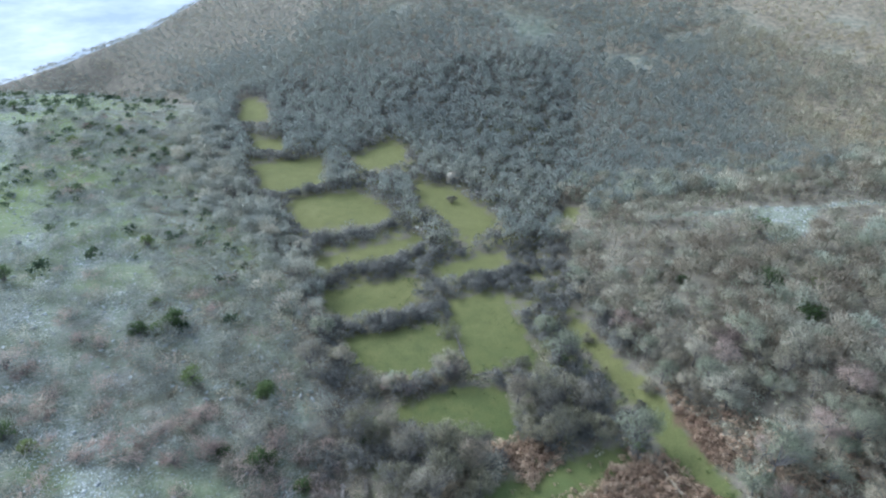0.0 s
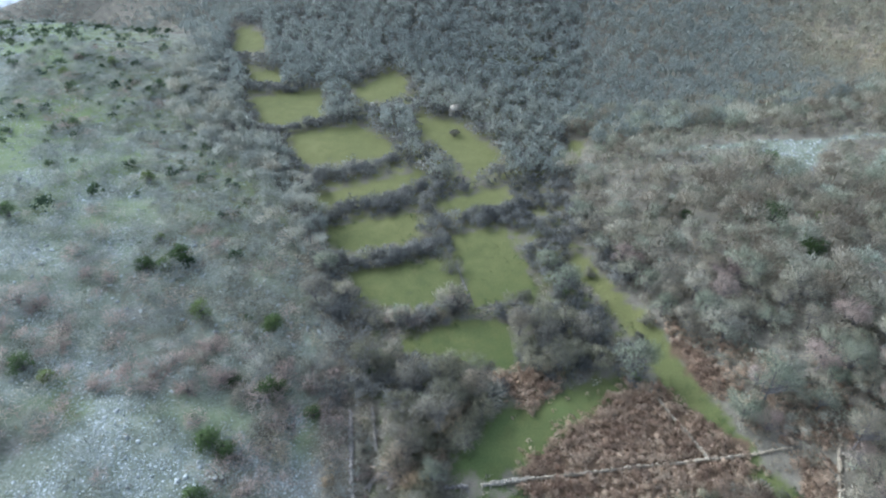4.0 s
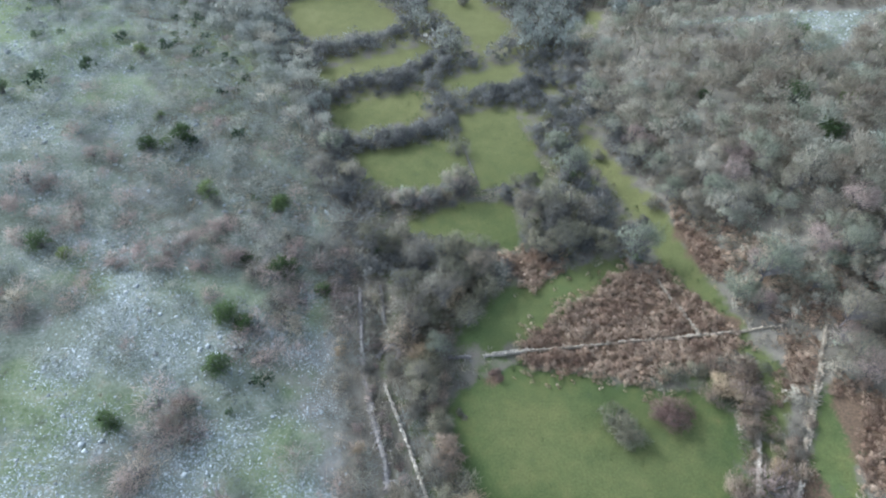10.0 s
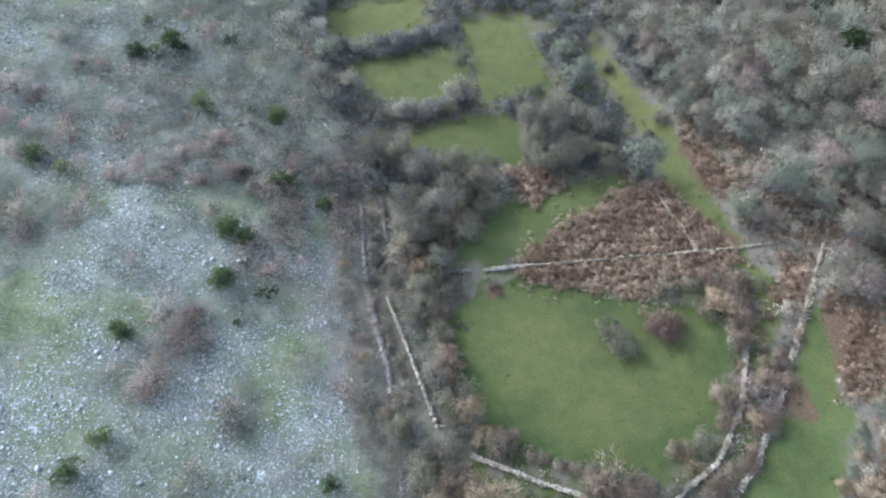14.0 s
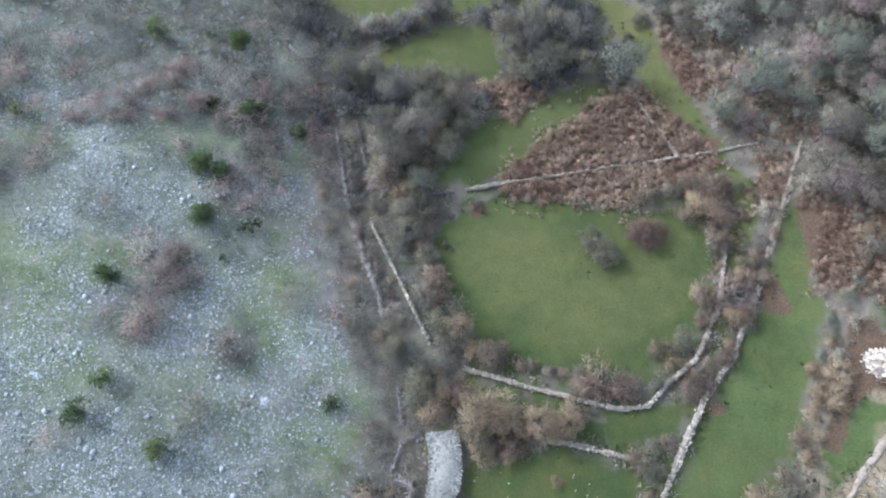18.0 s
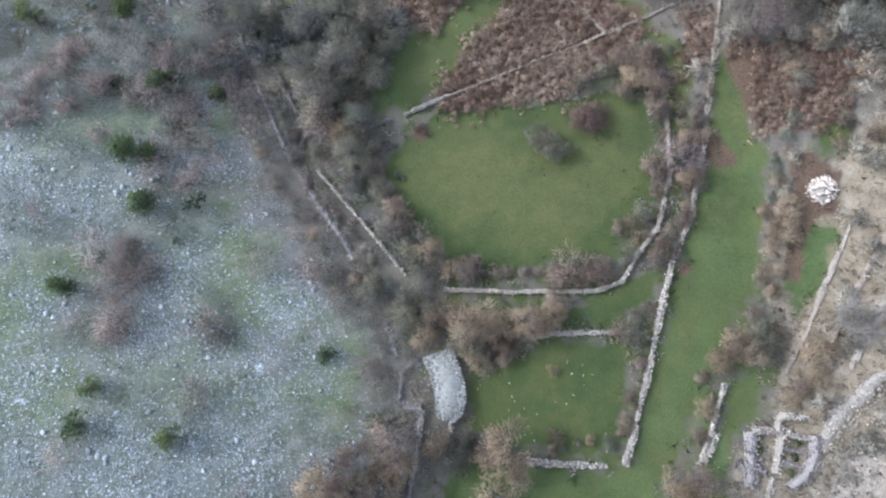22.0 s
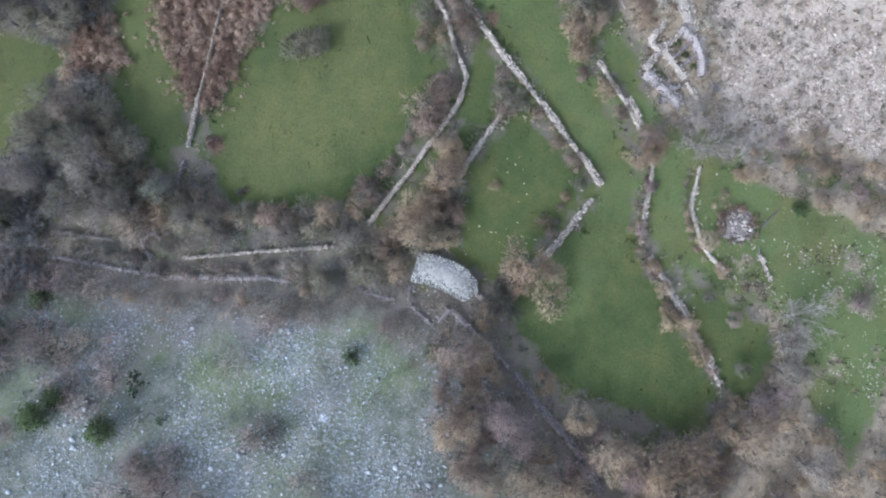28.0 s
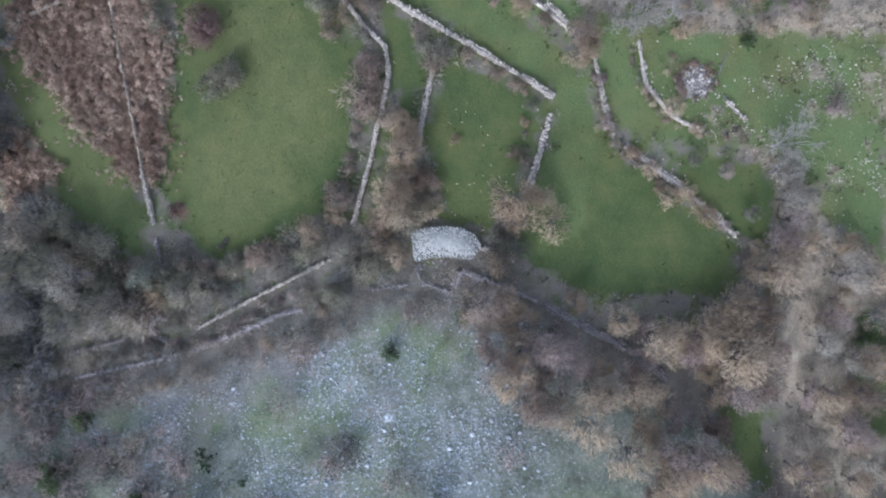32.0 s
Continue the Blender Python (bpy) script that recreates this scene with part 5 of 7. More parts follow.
def stone_hut(x, y):
    """A small field hut of pale stone with a dark pitched roof."""
    root = thing("field_hut", x, y, "small pale stone field hut with a dark pitched roof", "hut")
    root.rotation_euler = (0, 0, 0.35)
    w, d, h, g = 1.4, 1.1, 1.8, 2.6

    def block(name, x0, x1, y0, y1, z0, z1, mat, label=""):
        bm = bmesh.new()
        bmesh.ops.create_cube(bm, size=1, matrix=Matrix.Translation(((x0 + x1) / 2, (y0 + y1) / 2, (z0 + z1) / 2)) @ Matrix.Diagonal((x1 - x0, y1 - y0, z1 - z0, 1)))
        bmesh.ops.bevel(bm, geom=bm.edges[:], offset=0.03, segments=1, affect="EDGES")
        me = bpy.data.meshes.new(name)
        bm.to_mesh(me)
        bm.free()
        me.materials.append(mat)
        return part(name, me, root, label)

    t = 0.35
    block("wall", -w, w, d - t, d, -0.3, h, M_stone)
    block("wall", -w, -w + t, -d, d - t, -0.3, h, M_stone)
    block("wall", w - t, w, -d, d - t, -0.3, h, M_stone)
    block("wall", -w + t, -0.45, -d, -d + t, -0.3, h, M_stone)
    block("wall", 0.45, w - t, -d, -d + t, -0.3, h, M_stone)
    block("lintel", -0.45, 0.45, -d, -d + t, 1.65, h, M_stone)
    block("door", -0.42, 0.42, -d + 0.15, -d + 0.2, -0.1, 1.64, M_bark, "grey weathered plank door")
    for s in (-1, 1):
        V = [(-w - 0.2, s * (d + 0.25), h - 0.1), (w + 0.2, s * (d + 0.25), h - 0.1), (w + 0.2, 0, g), (-w - 0.2, 0, g)]
        V += [(a_, b_, c_ + 0.14) for a_, b_, c_ in V]
        part("roof_slope", mesh_np("roof_slope", V, [(0, 1, 2, 3), (4, 5, 6, 7), (0, 1, 5, 4), (1, 2, 6, 5), (2, 3, 7, 6), (3, 0, 4, 7)], M_core), root, "dark stone-slab roof slope")
    for s in (-1, 1):
        part("gable", mesh_np("gable", [(s * w, -d, h), (s * w, d, h), (s * w, 0, g), (s * (w - t), -d, h), (s * (w - t), d, h), (s * (w - t), 0, g)], [(0, 1, 2), (3, 4, 5), (0, 2, 5), (0, 5, 3), (1, 2, 5), (1, 5, 4)], M_stone), root)


stone_hut(2.3, 127.4)
for px in [(-25.8, 72.8), (-23.4, 70.5), (-21.4, 67.4)]:
    ob = thing("dead_tree", *px, "bleached dead tree with bare pale limbs", "tree", "dead trees")
    ob.rotation_euler = (0.5, 0.2, rng.uniform(0, 6.28))
    ob.scale = (0.6, 0.6, 0.6)
    V, F, N = TREES[int(rng.integers(0, 6))][1]
    part("trunk", mesh_np("trunk", V, F, M_white), ob)
for px in [(25.6, 45.9), (38.5, 40.2), (18.7, 61.6), (41.4, 76.6)]:
    plant("bush", *px, 0.8, M_ever, "climbing round a lichen-grey tree", "ivy bushes")

# single trees and bushes that stand out
# dark bushes added in the ruin's pits for green moss and deep shade
for x, y, sc in ((33.3, -16.8, 0.42), (32.3, -18.1, 0.36), (31.3, -19.3, 0.34), (29.3, -16.4, 0.3)):
    plant("bush", x, y, sc, M_ever, "inside the ruined hut, standing for its mossy shaded pits", "ivy in the ruin")
for x, y, sc in ((5.2, 28.6, 0.4), (6, 28, 0.36), (5.9, 28.9, 0.3)):
    plant("shrub", x, y, sc, M_maroon, "at the edge of the round field", "field bushes")
for x, y, sc in ((1.3, 23.8, 0.42), (1.9, 23.2, 0.3)):
    plant("shrub", x, y, sc, M_dark, "at the edge of the round field", "field bushes")
for x, y in [(-44.8, 66.7), (-49.1, 39.9), (-45.7, 38.7), (-26, 32.9), (-24, 32.1), (-43.8, 59.6), (-41.5, 60.3), (-39.7, 62.4)] + [(-24, 51.9), (-21.8, 40.8), (-20.5, 41.2), (-25.1, 26.4), (-26.1, 42), (-54, 84.1), (-33.5, 52.2), (-67.6, 67.9)]:
    plant("bush", x, y, rng.uniform(0.85, 1.25), M_ever, "on the stony hillside", "junipers on the hill")
for x, y in [(-33.3, 19), (-31.8, 8.7), (-26, 2.2), (-11.1, 5.8), (-25.4, 26.2), (-33.1, 5.6), (-26.1, 32.7), (-24.3, 31.9), (-24.3, 52)] + [(-9.7, 46.2), (-20.9, 41.7), (-7.9, -2.2), (-16.2, 38.7)]:
    plant("bush", x, y, rng.uniform(0.85, 1.25), M_ever, "among pale limestone rubble", "junipers on the hill")
for x, y in [(-86.6, 139.5), (-117.8, 145.8), (-68, 133.8), (-71.6, 124.9), (-92.1, 127.9), (-44.3, 59.7), (-40.1, 62.8), (-24.2, 52.2)]:
    plant("bush", x, y, rng.uniform(1.0, 1.5), M_ever, "on the far stony slope", "junipers on the hill")
for x, y, s in ((19.3, 22.2, 1.5), (20.3, 21.3, 1.2), (18.5, 23.1, 1.15)):
    plant("shrub", x, y, s, M_olive, "standing alone in the round field", "field bushes")
for dx, dy, s in ((0, 0, 1.3), (1.2, 0.5, 1.0), (-1.1, 0.4, 1.0), (0.3, -0.8, 0.9)):
    bx, by = 24.9, 23.8
    plant("shrub", bx + dx, by + dy, s, M_maroon, "standing alone in the round field", "field bushes")
for x, y in [(25.3, 46.5), (39.6, 40.6), (17.1, 68.5), (36.5, 38.7), (18.3, 61.9)]:
    plant("tree", x, y, rng.uniform(0.85, 1.1), M_lichen, "beside the grassy lane", "lichen trees")
for (x, y), sc in zip([(4.1, -8.6), (4, -11.7), (1.9, -8.5)], (1.1, 0.5, 0.45)):
    plant("tree", x, y, sc, M_tan, "at the end of a field wall", "tan trees by the walls")
for x, y in [(-6.6, -6.6), (3.9, 4.3), (6.6, 3.9), (10.2, 3.1), (2.4, 13.5), (19.5, -16.5)] + [(-14.8, -30.5), (-9.6, -29.9), (5.5, 4.1), (10.4, 2.6), (-11.9, -27.6), (13.1, 2.7)]:
    plant("tree", x, y, rng.uniform(0.55, 0.78), M_tan, "over an old field wall", "tan trees by the walls")
for x, y in [(-0.4, 45), (2.6, 43.2), (4.7, 39.6), (-4.2, 44), (-5.4, 39.4), (-1, 37.8), (2.5, 35.4), (0.4, 40.4), (-4.4, 35.2), (4.1, 45.1)]:
    plant("tree", x, y, rng.uniform(0.65, 0.95), (M_dark, M_olive, M_dark, M_olive, M_twig)[int(rng.integers(0, 5))], "in the thicket at the field corner", "thicket trees")
for x, y in [(10.9, 53.9), (14.3, 54.5), (17.5, 54), (20.6, 52.9), (11.4, 49.6), (14.6, 50.7), (18.3, 48.7), (21.3, 47.7), (15.8, 47.1), (12.7, 47.1)]:
    plant("tree", x, y, rng.uniform(0.65, 0.9), (M_olive, M_dark, M_olive, M_dark, M_brown)[int(rng.integers(0, 5))], "in the thicket between the fields", "thicket trees")
plant("shrub", 11.3, -2.6, 0.42, M_tan, "alone in the small pasture", "field bushes")
for x, y in [(1.2, -12.5), (19.6, 6.1), (15.2, 6.8), (6.4, 10.3), (30.6, 25.8), (30.4, 15.5), (33.3, 22.3), (33.8, 24.8), (28.6, -6.6), (31.1, -5.7)]:
    plant("shrub", x, y, rng.uniform(0.9, 1.3), M_tan if y < 0 else M_rust, "at the foot of a field wall", "wall bushes")
for x, y in [(5.5, -37.2), (2.4, -37.9), (-2, -36.4), (-5.1, -34.1), (-10.5, -42), (-6.1, -43.4), (-12.9, -40.6), (-15.5, -44.1), (-18.8, -39), (-22.7, -42.4), (-10.9, -46.8), (-26.5, -44.7), (-26.6, -37.8)] + [(-21.7, -21), (-23.2, -25.1), (-16.8, -16.8), (-13.2, -13.6), (-26, -21.5), (-16.3, -11.9), (-13.8, -20.3), (-25.2, -27.4)]:
    plant("tree", x, y, rng.uniform(0.5, 0.72), (M_tan, M_red, M_twig)[int(rng.integers(0, 3))], "in the thicket below the stony hill", "tan trees by the walls")
for x, y in [(6.7, -23.8), (3.3, -25.5), (1.2, -29.7), (-0.2, -31.6), (2.5, -28.6), (4.1, -27.3), (8.7, -22.1), (4.7, -24.6), (-4.6, -34), (-2.8, -35), (12.1, -44.7), (10.9, -29.3), (13.3, -26.7), (16.9, -18.8), (12.2, -19.4), (21.3, -27.8)]:
    plant("shrub", x, y, rng.uniform(0.55, 0.9), (M_tan, M_red, M_tan)[int(rng.integers(0, 3))], "on a tumbled wall", "wall bushes")
for x, y in [(-46.3, 29.5), (-47.6, 31.3), (-30, 21.6), (-27.4, 21), (-25, 19), (-27.4, 17.8), (-29.1, 14.8), (-29.8, 13.7), (-35.1, 39.4), (-33.8, 43.5), (-30.7, 44.7), (-27.4, 42.1), (-30.6, 39.4), (-50.1, 56.6), (-47.1, 56.1), (-47.9, 46.6), (-53, 49.5), (-55.6, 49.8)] + [(-27.1, 22.6), (-28.7, 18.2), (-29, 13.5), (-24.8, 39.8), (-18, 32.8), (-20.8, 27.9), (-30.2, 46.5), (-27.2, 49.8), (-20.7, 41), (-28.3, 35.6), (-20.5, 36.5), (-16.3, 42.4)]:
    plant("sheer", x, y, rng.uniform(0.8, 1.4), (M_red, M_red, M_twig)[int(rng.integers(0, 3))], "on the stony hillside", "thin bushes on the hill")
for x, y in [(43.4, -7.6), (41.7, -6.4), (22.6, -21.9), (24.2, -24.6), (8.4, -37.6), (25.6, -21.2), (23.4, -27.2)]:
    plant("open", x, y, rng.uniform(0.75, 1.0), M_ash, "near the ruined hut", "lichen trees")

for x, y in [(35.3, 27), (33.6, 24.8), (33.8, 22.1), (30.3, 15.8), (29.4, 13.2), (26.9, 11.2), (25.4, 10.4), (23.8, 10), (29.1, 8.2), (31, 8.9), (32.3, 10), (28.6, 6.3), (34.1, 13.7), (33.1, 12.7), (36.5, 19.5), (37.5, 20.7), (27.8, 7.4), (25.3, 8.4)] + [(20, 6.4), (18.1, 6.2), (14.8, 6.7), (16.1, 6.5), (6.7, 10.1), (5.2, 11.5), (19.5, -0.3), (21.7, 0.1), (23.4, 0.7), (19.6, -1.7), (18.2, -7.6), (16.9, -9.8), (14.6, -11.3), (12.8, -10.3), (9.5, -8.9), (20.6, -4.7)]:
    plant("shrub", x, y, rng.uniform(0.5, 0.85), (M_rust, M_olive, M_rust, M_tan)[int(rng.integers(0, 4))], "grown over a field wall", "wall bushes")
for x, y in [(40.5, 7.2), (39.9, 4.6), (39.2, 2.6), (37.3, 0.7), (37.6, -1.6), (34.8, -3.1), (31.3, -4.5), (31.9, -5.9), (28.8, -6.7), (26.8, -7.9), (26.2, -10.8), (24.3, -13.2)] + [(3.6, 3.4), (6.3, 5), (7.4, 2.8), (9.3, 3.4), (3.9, 1.6), (5.6, 1.8), (11.4, 2.8), (13.1, 3.6), (14.1, 4.1), (4.1, 0.6), (3.4, 6.1), (0.6, 5.9)]:
    plant("shrub", x - (0.5 if x > 24 else 0), y, rng.uniform(0.6, 0.9) if x > 24 else rng.uniform(0.9, 1.3), (M_rust, M_tan, M_tan)[int(rng.integers(0, 3))], "in the brush between two walls", "wall bushes")
for (x, y), sc, mt in zip([(-13.7, -30.6), (20, -17.7), (21.5, -16.8), (7.2, -28.4), (5.9, -31.7), (1, -34.1), (5.7, -38.8), (2.6, -40), (0.2, -38.4), (12, -44.2), (21, -37), (21.5, -41.9), (24.1, -34.6)], (1.15, 0.6, 0.5, 0.3, 0.35, 0.35, 0.45, 0.5, 0.45, 0.35, 0.45, 0.45, 0.4), (M_tan, M_tan, M_red, M_dark, M_red, M_dark, M_red, M_brown, M_red, M_red, M_tan, M_tan, M_tan)):
    plant("tree", x, y, sc, mt, "on the rough common", "trees of the common")
for x, y in [(24.6, -29), (24.4, -33), (24.4, -37), (23.8, -41.1), (27.4, -37.4), (26.7, -41.9), (26.4, -31.1), (22, -28.8), (27.2, -34.5), (25.5, -39.3), (23.6, -43.5)]:
    plant("shrub", x, y, rng.uniform(0.55, 0.95), (M_tan, M_tan, M_red)[int(rng.integers(0, 3))], "below the stony slope", "bushes of the common")
for x, y in [(-14.4, 47.2), (-16.9, 43.1), (-19.3, 39.1), (-20.6, 43.8), (-21.5, 35.2), (-17.9, 46.1), (-22.4, 39.9), (-18.3, 36.8), (-22.7, 32), (-13.6, 42.2), (-22.1, 46.7), (-12.2, 44.8), (-19.5, 33.6), (-23.4, 29), (-14.9, 38.4)]:
    plant("sheer", x, y, rng.uniform(0.9, 1.5), (M_red, M_dark, M_twig)[int(rng.integers(0, 3))], "on the stony hillside", "thin bushes on the hill")
for x, y in [(-13.7, -46.2), (-15, -48.4), (19.7, -35.4), (24.3, -37.4)]:
    plant("bush", x, y, rng.uniform(0.8, 1.2), M_ever, "on the rough common", "evergreens of the common")
for x, y in [(2.1, 115.8), (0.9, 67.6), (12.5, 61.6), (29.6, 55.6), (27.8, 52.7), (23.6, 66.6), (10.5, 59.8)]:
    plant("shrub", x, y, rng.uniform(0.8, 1.1), M_dark, "standing at the edge of a field", "field bushes")
for x, y in [(53.4, 72.2), (55.7, 64.6), (58.9, 87.3), (54.7, 64), (60.4, 71)]:
    plant("bush", x, y, rng.uniform(1.3, 1.7), M_ever, "on the wooded slope", "evergreens on the wooded hill")
TERRACES = [[(53.1, 2.5), (49.1, -1.2), (44.5, -5.4)], [(51.7, -2.9), (47, -6.9), (41.2, -12.7)], [(56.8, -1.3), (54.2, -3.7), (50.2, -7.4), (46.5, -11.6)], [(55.1, -9.7), (48.6, -12), (43.1, -13.5), (38.9, -15.7), (35.3, -18.6)], [(47.1, 2.5), (45.2, -0.9), (40.5, -5.2), (34.9, -10.7)]]
CAIRN = (46.6, 7.5)
WALLS = TERRACES + [[(CAIRN[0] + 1.4 * math.cos(a), CAIRN[1] + 1.4 * math.sin(a)) for a in (0, 1.57, 3.14, 4.71, 6.28)], [(CAIRN[0] + 2.7 * math.cos(a), CAIRN[1] + 2.7 * math.sin(a)) for a in (0, 0.8, 1.6, 2.4, 3.14, 3.9, 4.7, 5.5, 6.28)], [(42.9, 28.1), (36.7, 16.7), (32, 8.9), (28.1, 4.7), (24.7, -0.2), (20.8, -6.1), (17.3, -11.1), (15.2, -13.8)], [(35.1, 25.3), (32.9, 17.6), (31.7, 14.3), (28.1, 9), (24.4, 6.5), (21.9, 4.3), (19, 4.1), (10.4, 6.6), (2.6, 9.2)], [(-11.8, 40.1), (-10.9, 31.2), (-9.9, 25.1), (-7.8, 20.8), (-6.2, 14.6)], [(-8.9, 40.9), (-7.9, 35.1), (-7.6, 26.5), (-4, 18.5), (-1, 11)]]
WALLS += [[(2.8, 30.7), (9.4, 31.6), (14.3, 32.2), (22.7, 33.3), (31.2, 34.1), (40.9, 34.7)], [(27.2, 44.3), (29.3, 38.8), (31.2, 34.1)]]
WALLS += [[(-3.7, -3.8), (-5.3, -7.4), (-7.3, -11.1), (-9.4, -14), (-12.3, -19.5), (-17.5, -25.4)], PLAT + PLAT[:1], [(45.2, 34.3), (42, 27.1), (37.8, 18.6)], [(29, -14.4), (34.6, -16.5), (34.6, -18.7), (30.8, -20.6), (26.6, -20.4), (29, -14.4)], [(-4.4, 7.9), (-4.3, 5.2), (-4.3, 1.3), (-5.3, -1.4)]]


def off_walls(p, d):
    keep = np.ones(len(p), bool)
    for w in WALLS:
        keep &= line_dist(p[:, 0], p[:, 1], w) > d
    return keep & (poly_dist(p[:, 0], p[:, 1], PLAT) < -0.8 - d * 0.5)


def in_view(p):
    az = np.degrees(np.arctan2(p[:, 0], p[:, 1]))
    return (np.abs(az) < 46) | (np.hypot(p[:, 0], p[:, 1]) < 80)


def stuff(name, templates, p, scale, tint, mat, label, category):
    V, F, T, N = scatter(templates, p, scale, rng.uniform(0, 6.28, len(p)), np.clip(tint, 0, 1))
    tagged(new(name, mesh_np(name, V, F, mat, tint=T, N=N)), label, category, kind="stuff")


# woods of the mountain and the gully
p = jitter_grid(-290, 330, 96, 430, 2.9)
x, y = p[:, 0], p[:, 1]
up = y - np.interp(x, MX, MY)
keep = in_view(p) & beside_fields(x, y, 5.0, 1.8) & ((left_of(x, y) < 3 + 5 * vnoise(x, y, 0.05, 2)) | (np.hypot(x, y) > 240)) & (y < np.where(x < -60, 330 + 1.5 * (x + 125), 292)) & ((right_of(x, y) < 2) | (y - 0.1 * x > 100))
dens = np.clip(1.1 - 0.5 * ss(0, 50, x - 0.1 * (y - 130) - 68) - 0.3 * ss(50, 120, up) * ss(-60, 20, x) + 0.25 * vnoise(x, y, 0.03, 2), 0, 1)
keep &= (rng.random(len(p)) < dens) & (stony_mask(x, y) < 0.6)
p = p[keep]
x, y = p[:, 0], p[:, 1]
up = y - np.interp(x, MX, MY)
tone = 0.2 + (0.35 - 0.3 * ss(0, 40, x)) * (1 - ss(115, 165, y)) + 0.5 * ss(0, 45, x - 0.1 * (y - 130) - 66) + 0.15 * ss(60, 130, x) + 0.25 * ss(60, 130, up) + 0.15 * fbm(x, y, 0.06) + rng.normal(0, 0.06, len(p))
stuff("bare_woods", FAR, p, rng.uniform(0.9, 1.4, len(p)) * (1 - 0.3 * ss(30, 110, up)) * (1 - 0.4 * ss(230, 290, np.hypot(x, y)) - 0.25 * ss(225, 270, np.hypot(x, y)) * (x < -60)), tone, M_far_haze_s, "leafless grey-brown woods covering the mountain side", "woods")

q = jitter_grid(-250, 120, 190, 400, 3.4)
x, y = q[:, 0], q[:, 1]
q = q[in_view(q) & (np.hypot(x, y) > 225) & (y < np.where(x < -60, 345 + 1.5 * (x + 125), 310)) & (rng.random(len(q)) < 0.9)]
stuff("mountain_scrub", FAR_SHRUB, q, rng.uniform(0.9, 1.7, len(q)) * np.where(q[:, 0] < -60, 0.7, 1.0), rng.normal(0.6, 0.1, len(q)), M_far_haze_s, "leafless scrub on the upper mountain side", "scrub")
near_trees, near_shrubs = [], []


def plant_area(p, tall, mats, where):
    """Trees or shrubs over an area: those near the walls singly, the rest as scrub."""
    d = np.hypot(p[:, 0] - 6, p[:, 1] - 6)
    lst = near_trees if tall else near_shrubs
    for (px, py), dd in zip(p, d):
        lst.append((dd, px, py, mats, where))


# brush of the wooded hill
p = jitter_grid(20, 130, 22, 125, 2.7)
x, y = p[:, 0], p[:, 1]
keep = in_view(p) & (right_of(x, y) > 0.5) & (field_mask(x, y) < -1.2) & (bracken_mask(x, y) < -0.3) & (stony_mask(x, y) < 0.3 + 0.4 * rng.random(len(p))) & (line_dist(x * 1.045, y * 1.045, CREST) > 2.5) & (line_dist(x, y, CREST) > 3) & (y - 0.1 * x < 118) & off_walls(p, 1.2)
keep &= rng.random(len(p)) < 0.8 + 0.3 * fbm(x, y, 0.12, 1)
plant_area(p[keep], True, "hill", "on the wooded slope")

p = jitter_grid(20, 130, 22, 125, 1.75)
x, y = p[:, 0], p[:, 1]
q = p[in_view(p) & (right_of(x, y) > 0.5) & (field_mask(x, y) < -1) & (bracken_mask(x, y) < 0) & (stony_mask(x, y) < 0.5) & (y - 0.1 * x < 118) & off_walls(p, 1.0) & (rng.random(len(p)) < 0.78)]
stuff("hill_scrub", FAR_SHRUB, q, rng.uniform(0.45, 1.0, len(q)), 0.45 + 0.3 * vnoise(q[:, 0], q[:, 1], 0.08, 6) + rng.normal(0, 0.3, len(q)), M_hill_s, "low brown scrub and bramble on the wooded hill", "scrub")

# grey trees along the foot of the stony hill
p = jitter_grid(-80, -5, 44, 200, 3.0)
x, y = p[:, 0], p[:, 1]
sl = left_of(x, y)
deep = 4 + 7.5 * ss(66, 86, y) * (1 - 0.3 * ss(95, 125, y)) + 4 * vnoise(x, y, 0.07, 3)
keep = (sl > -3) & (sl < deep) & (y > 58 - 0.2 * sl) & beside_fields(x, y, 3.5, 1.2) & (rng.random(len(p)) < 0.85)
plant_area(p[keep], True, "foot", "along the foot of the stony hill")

# see-through scrub on the lower stony hill
p = jitter_grid(-105, -3, -20, 150, 2.0)
x, y = p[:, 0], p[:, 1]
sl = left_of(x, y)
thick = 0.05 + 0.52 * ss(30, 50, y + 0.3 * sl) * (1 - ss(24 + 0.1 * y, 44 + 0.25 * y, sl)) + 0.35 * vnoise(x, y, 0.12, 3) + 0.36 * patches(x, y, HEATH, 4.0, 2.6, 3)
keep = (sl > 0.8) & (sl < 50) & off_walls(p, 1.2) & (rng.random(len(p)) < np.clip(thick, 0.03, 0.8))
q = p[keep]
pick = rng.random(len(q)) < 0.42 * (1 - 0.8 * ss(38, 62, q[:, 1]))
for sub, mat, nm, lab in ((q[pick], M_red_s, "reddish_scrub", "thin leafless reddish scrub on the stony slope"), (q[~pick], M_ashen_haze_s, "grey_scrub", "thin leafless grey scrub on the stony slope")):
    stuff(nm, SHEER, sub, rng.uniform(0.6, 1.35, len(sub)), rng.uniform(0.1, 0.9, len(sub)), mat, lab, "scrub")
low = q[(rng.random(len(q)) < 0.12) & (q[:, 1] < 46)]
plant_area(low + rng.normal(0, 0.8, low.shape), False, "red", "on the stony slope")

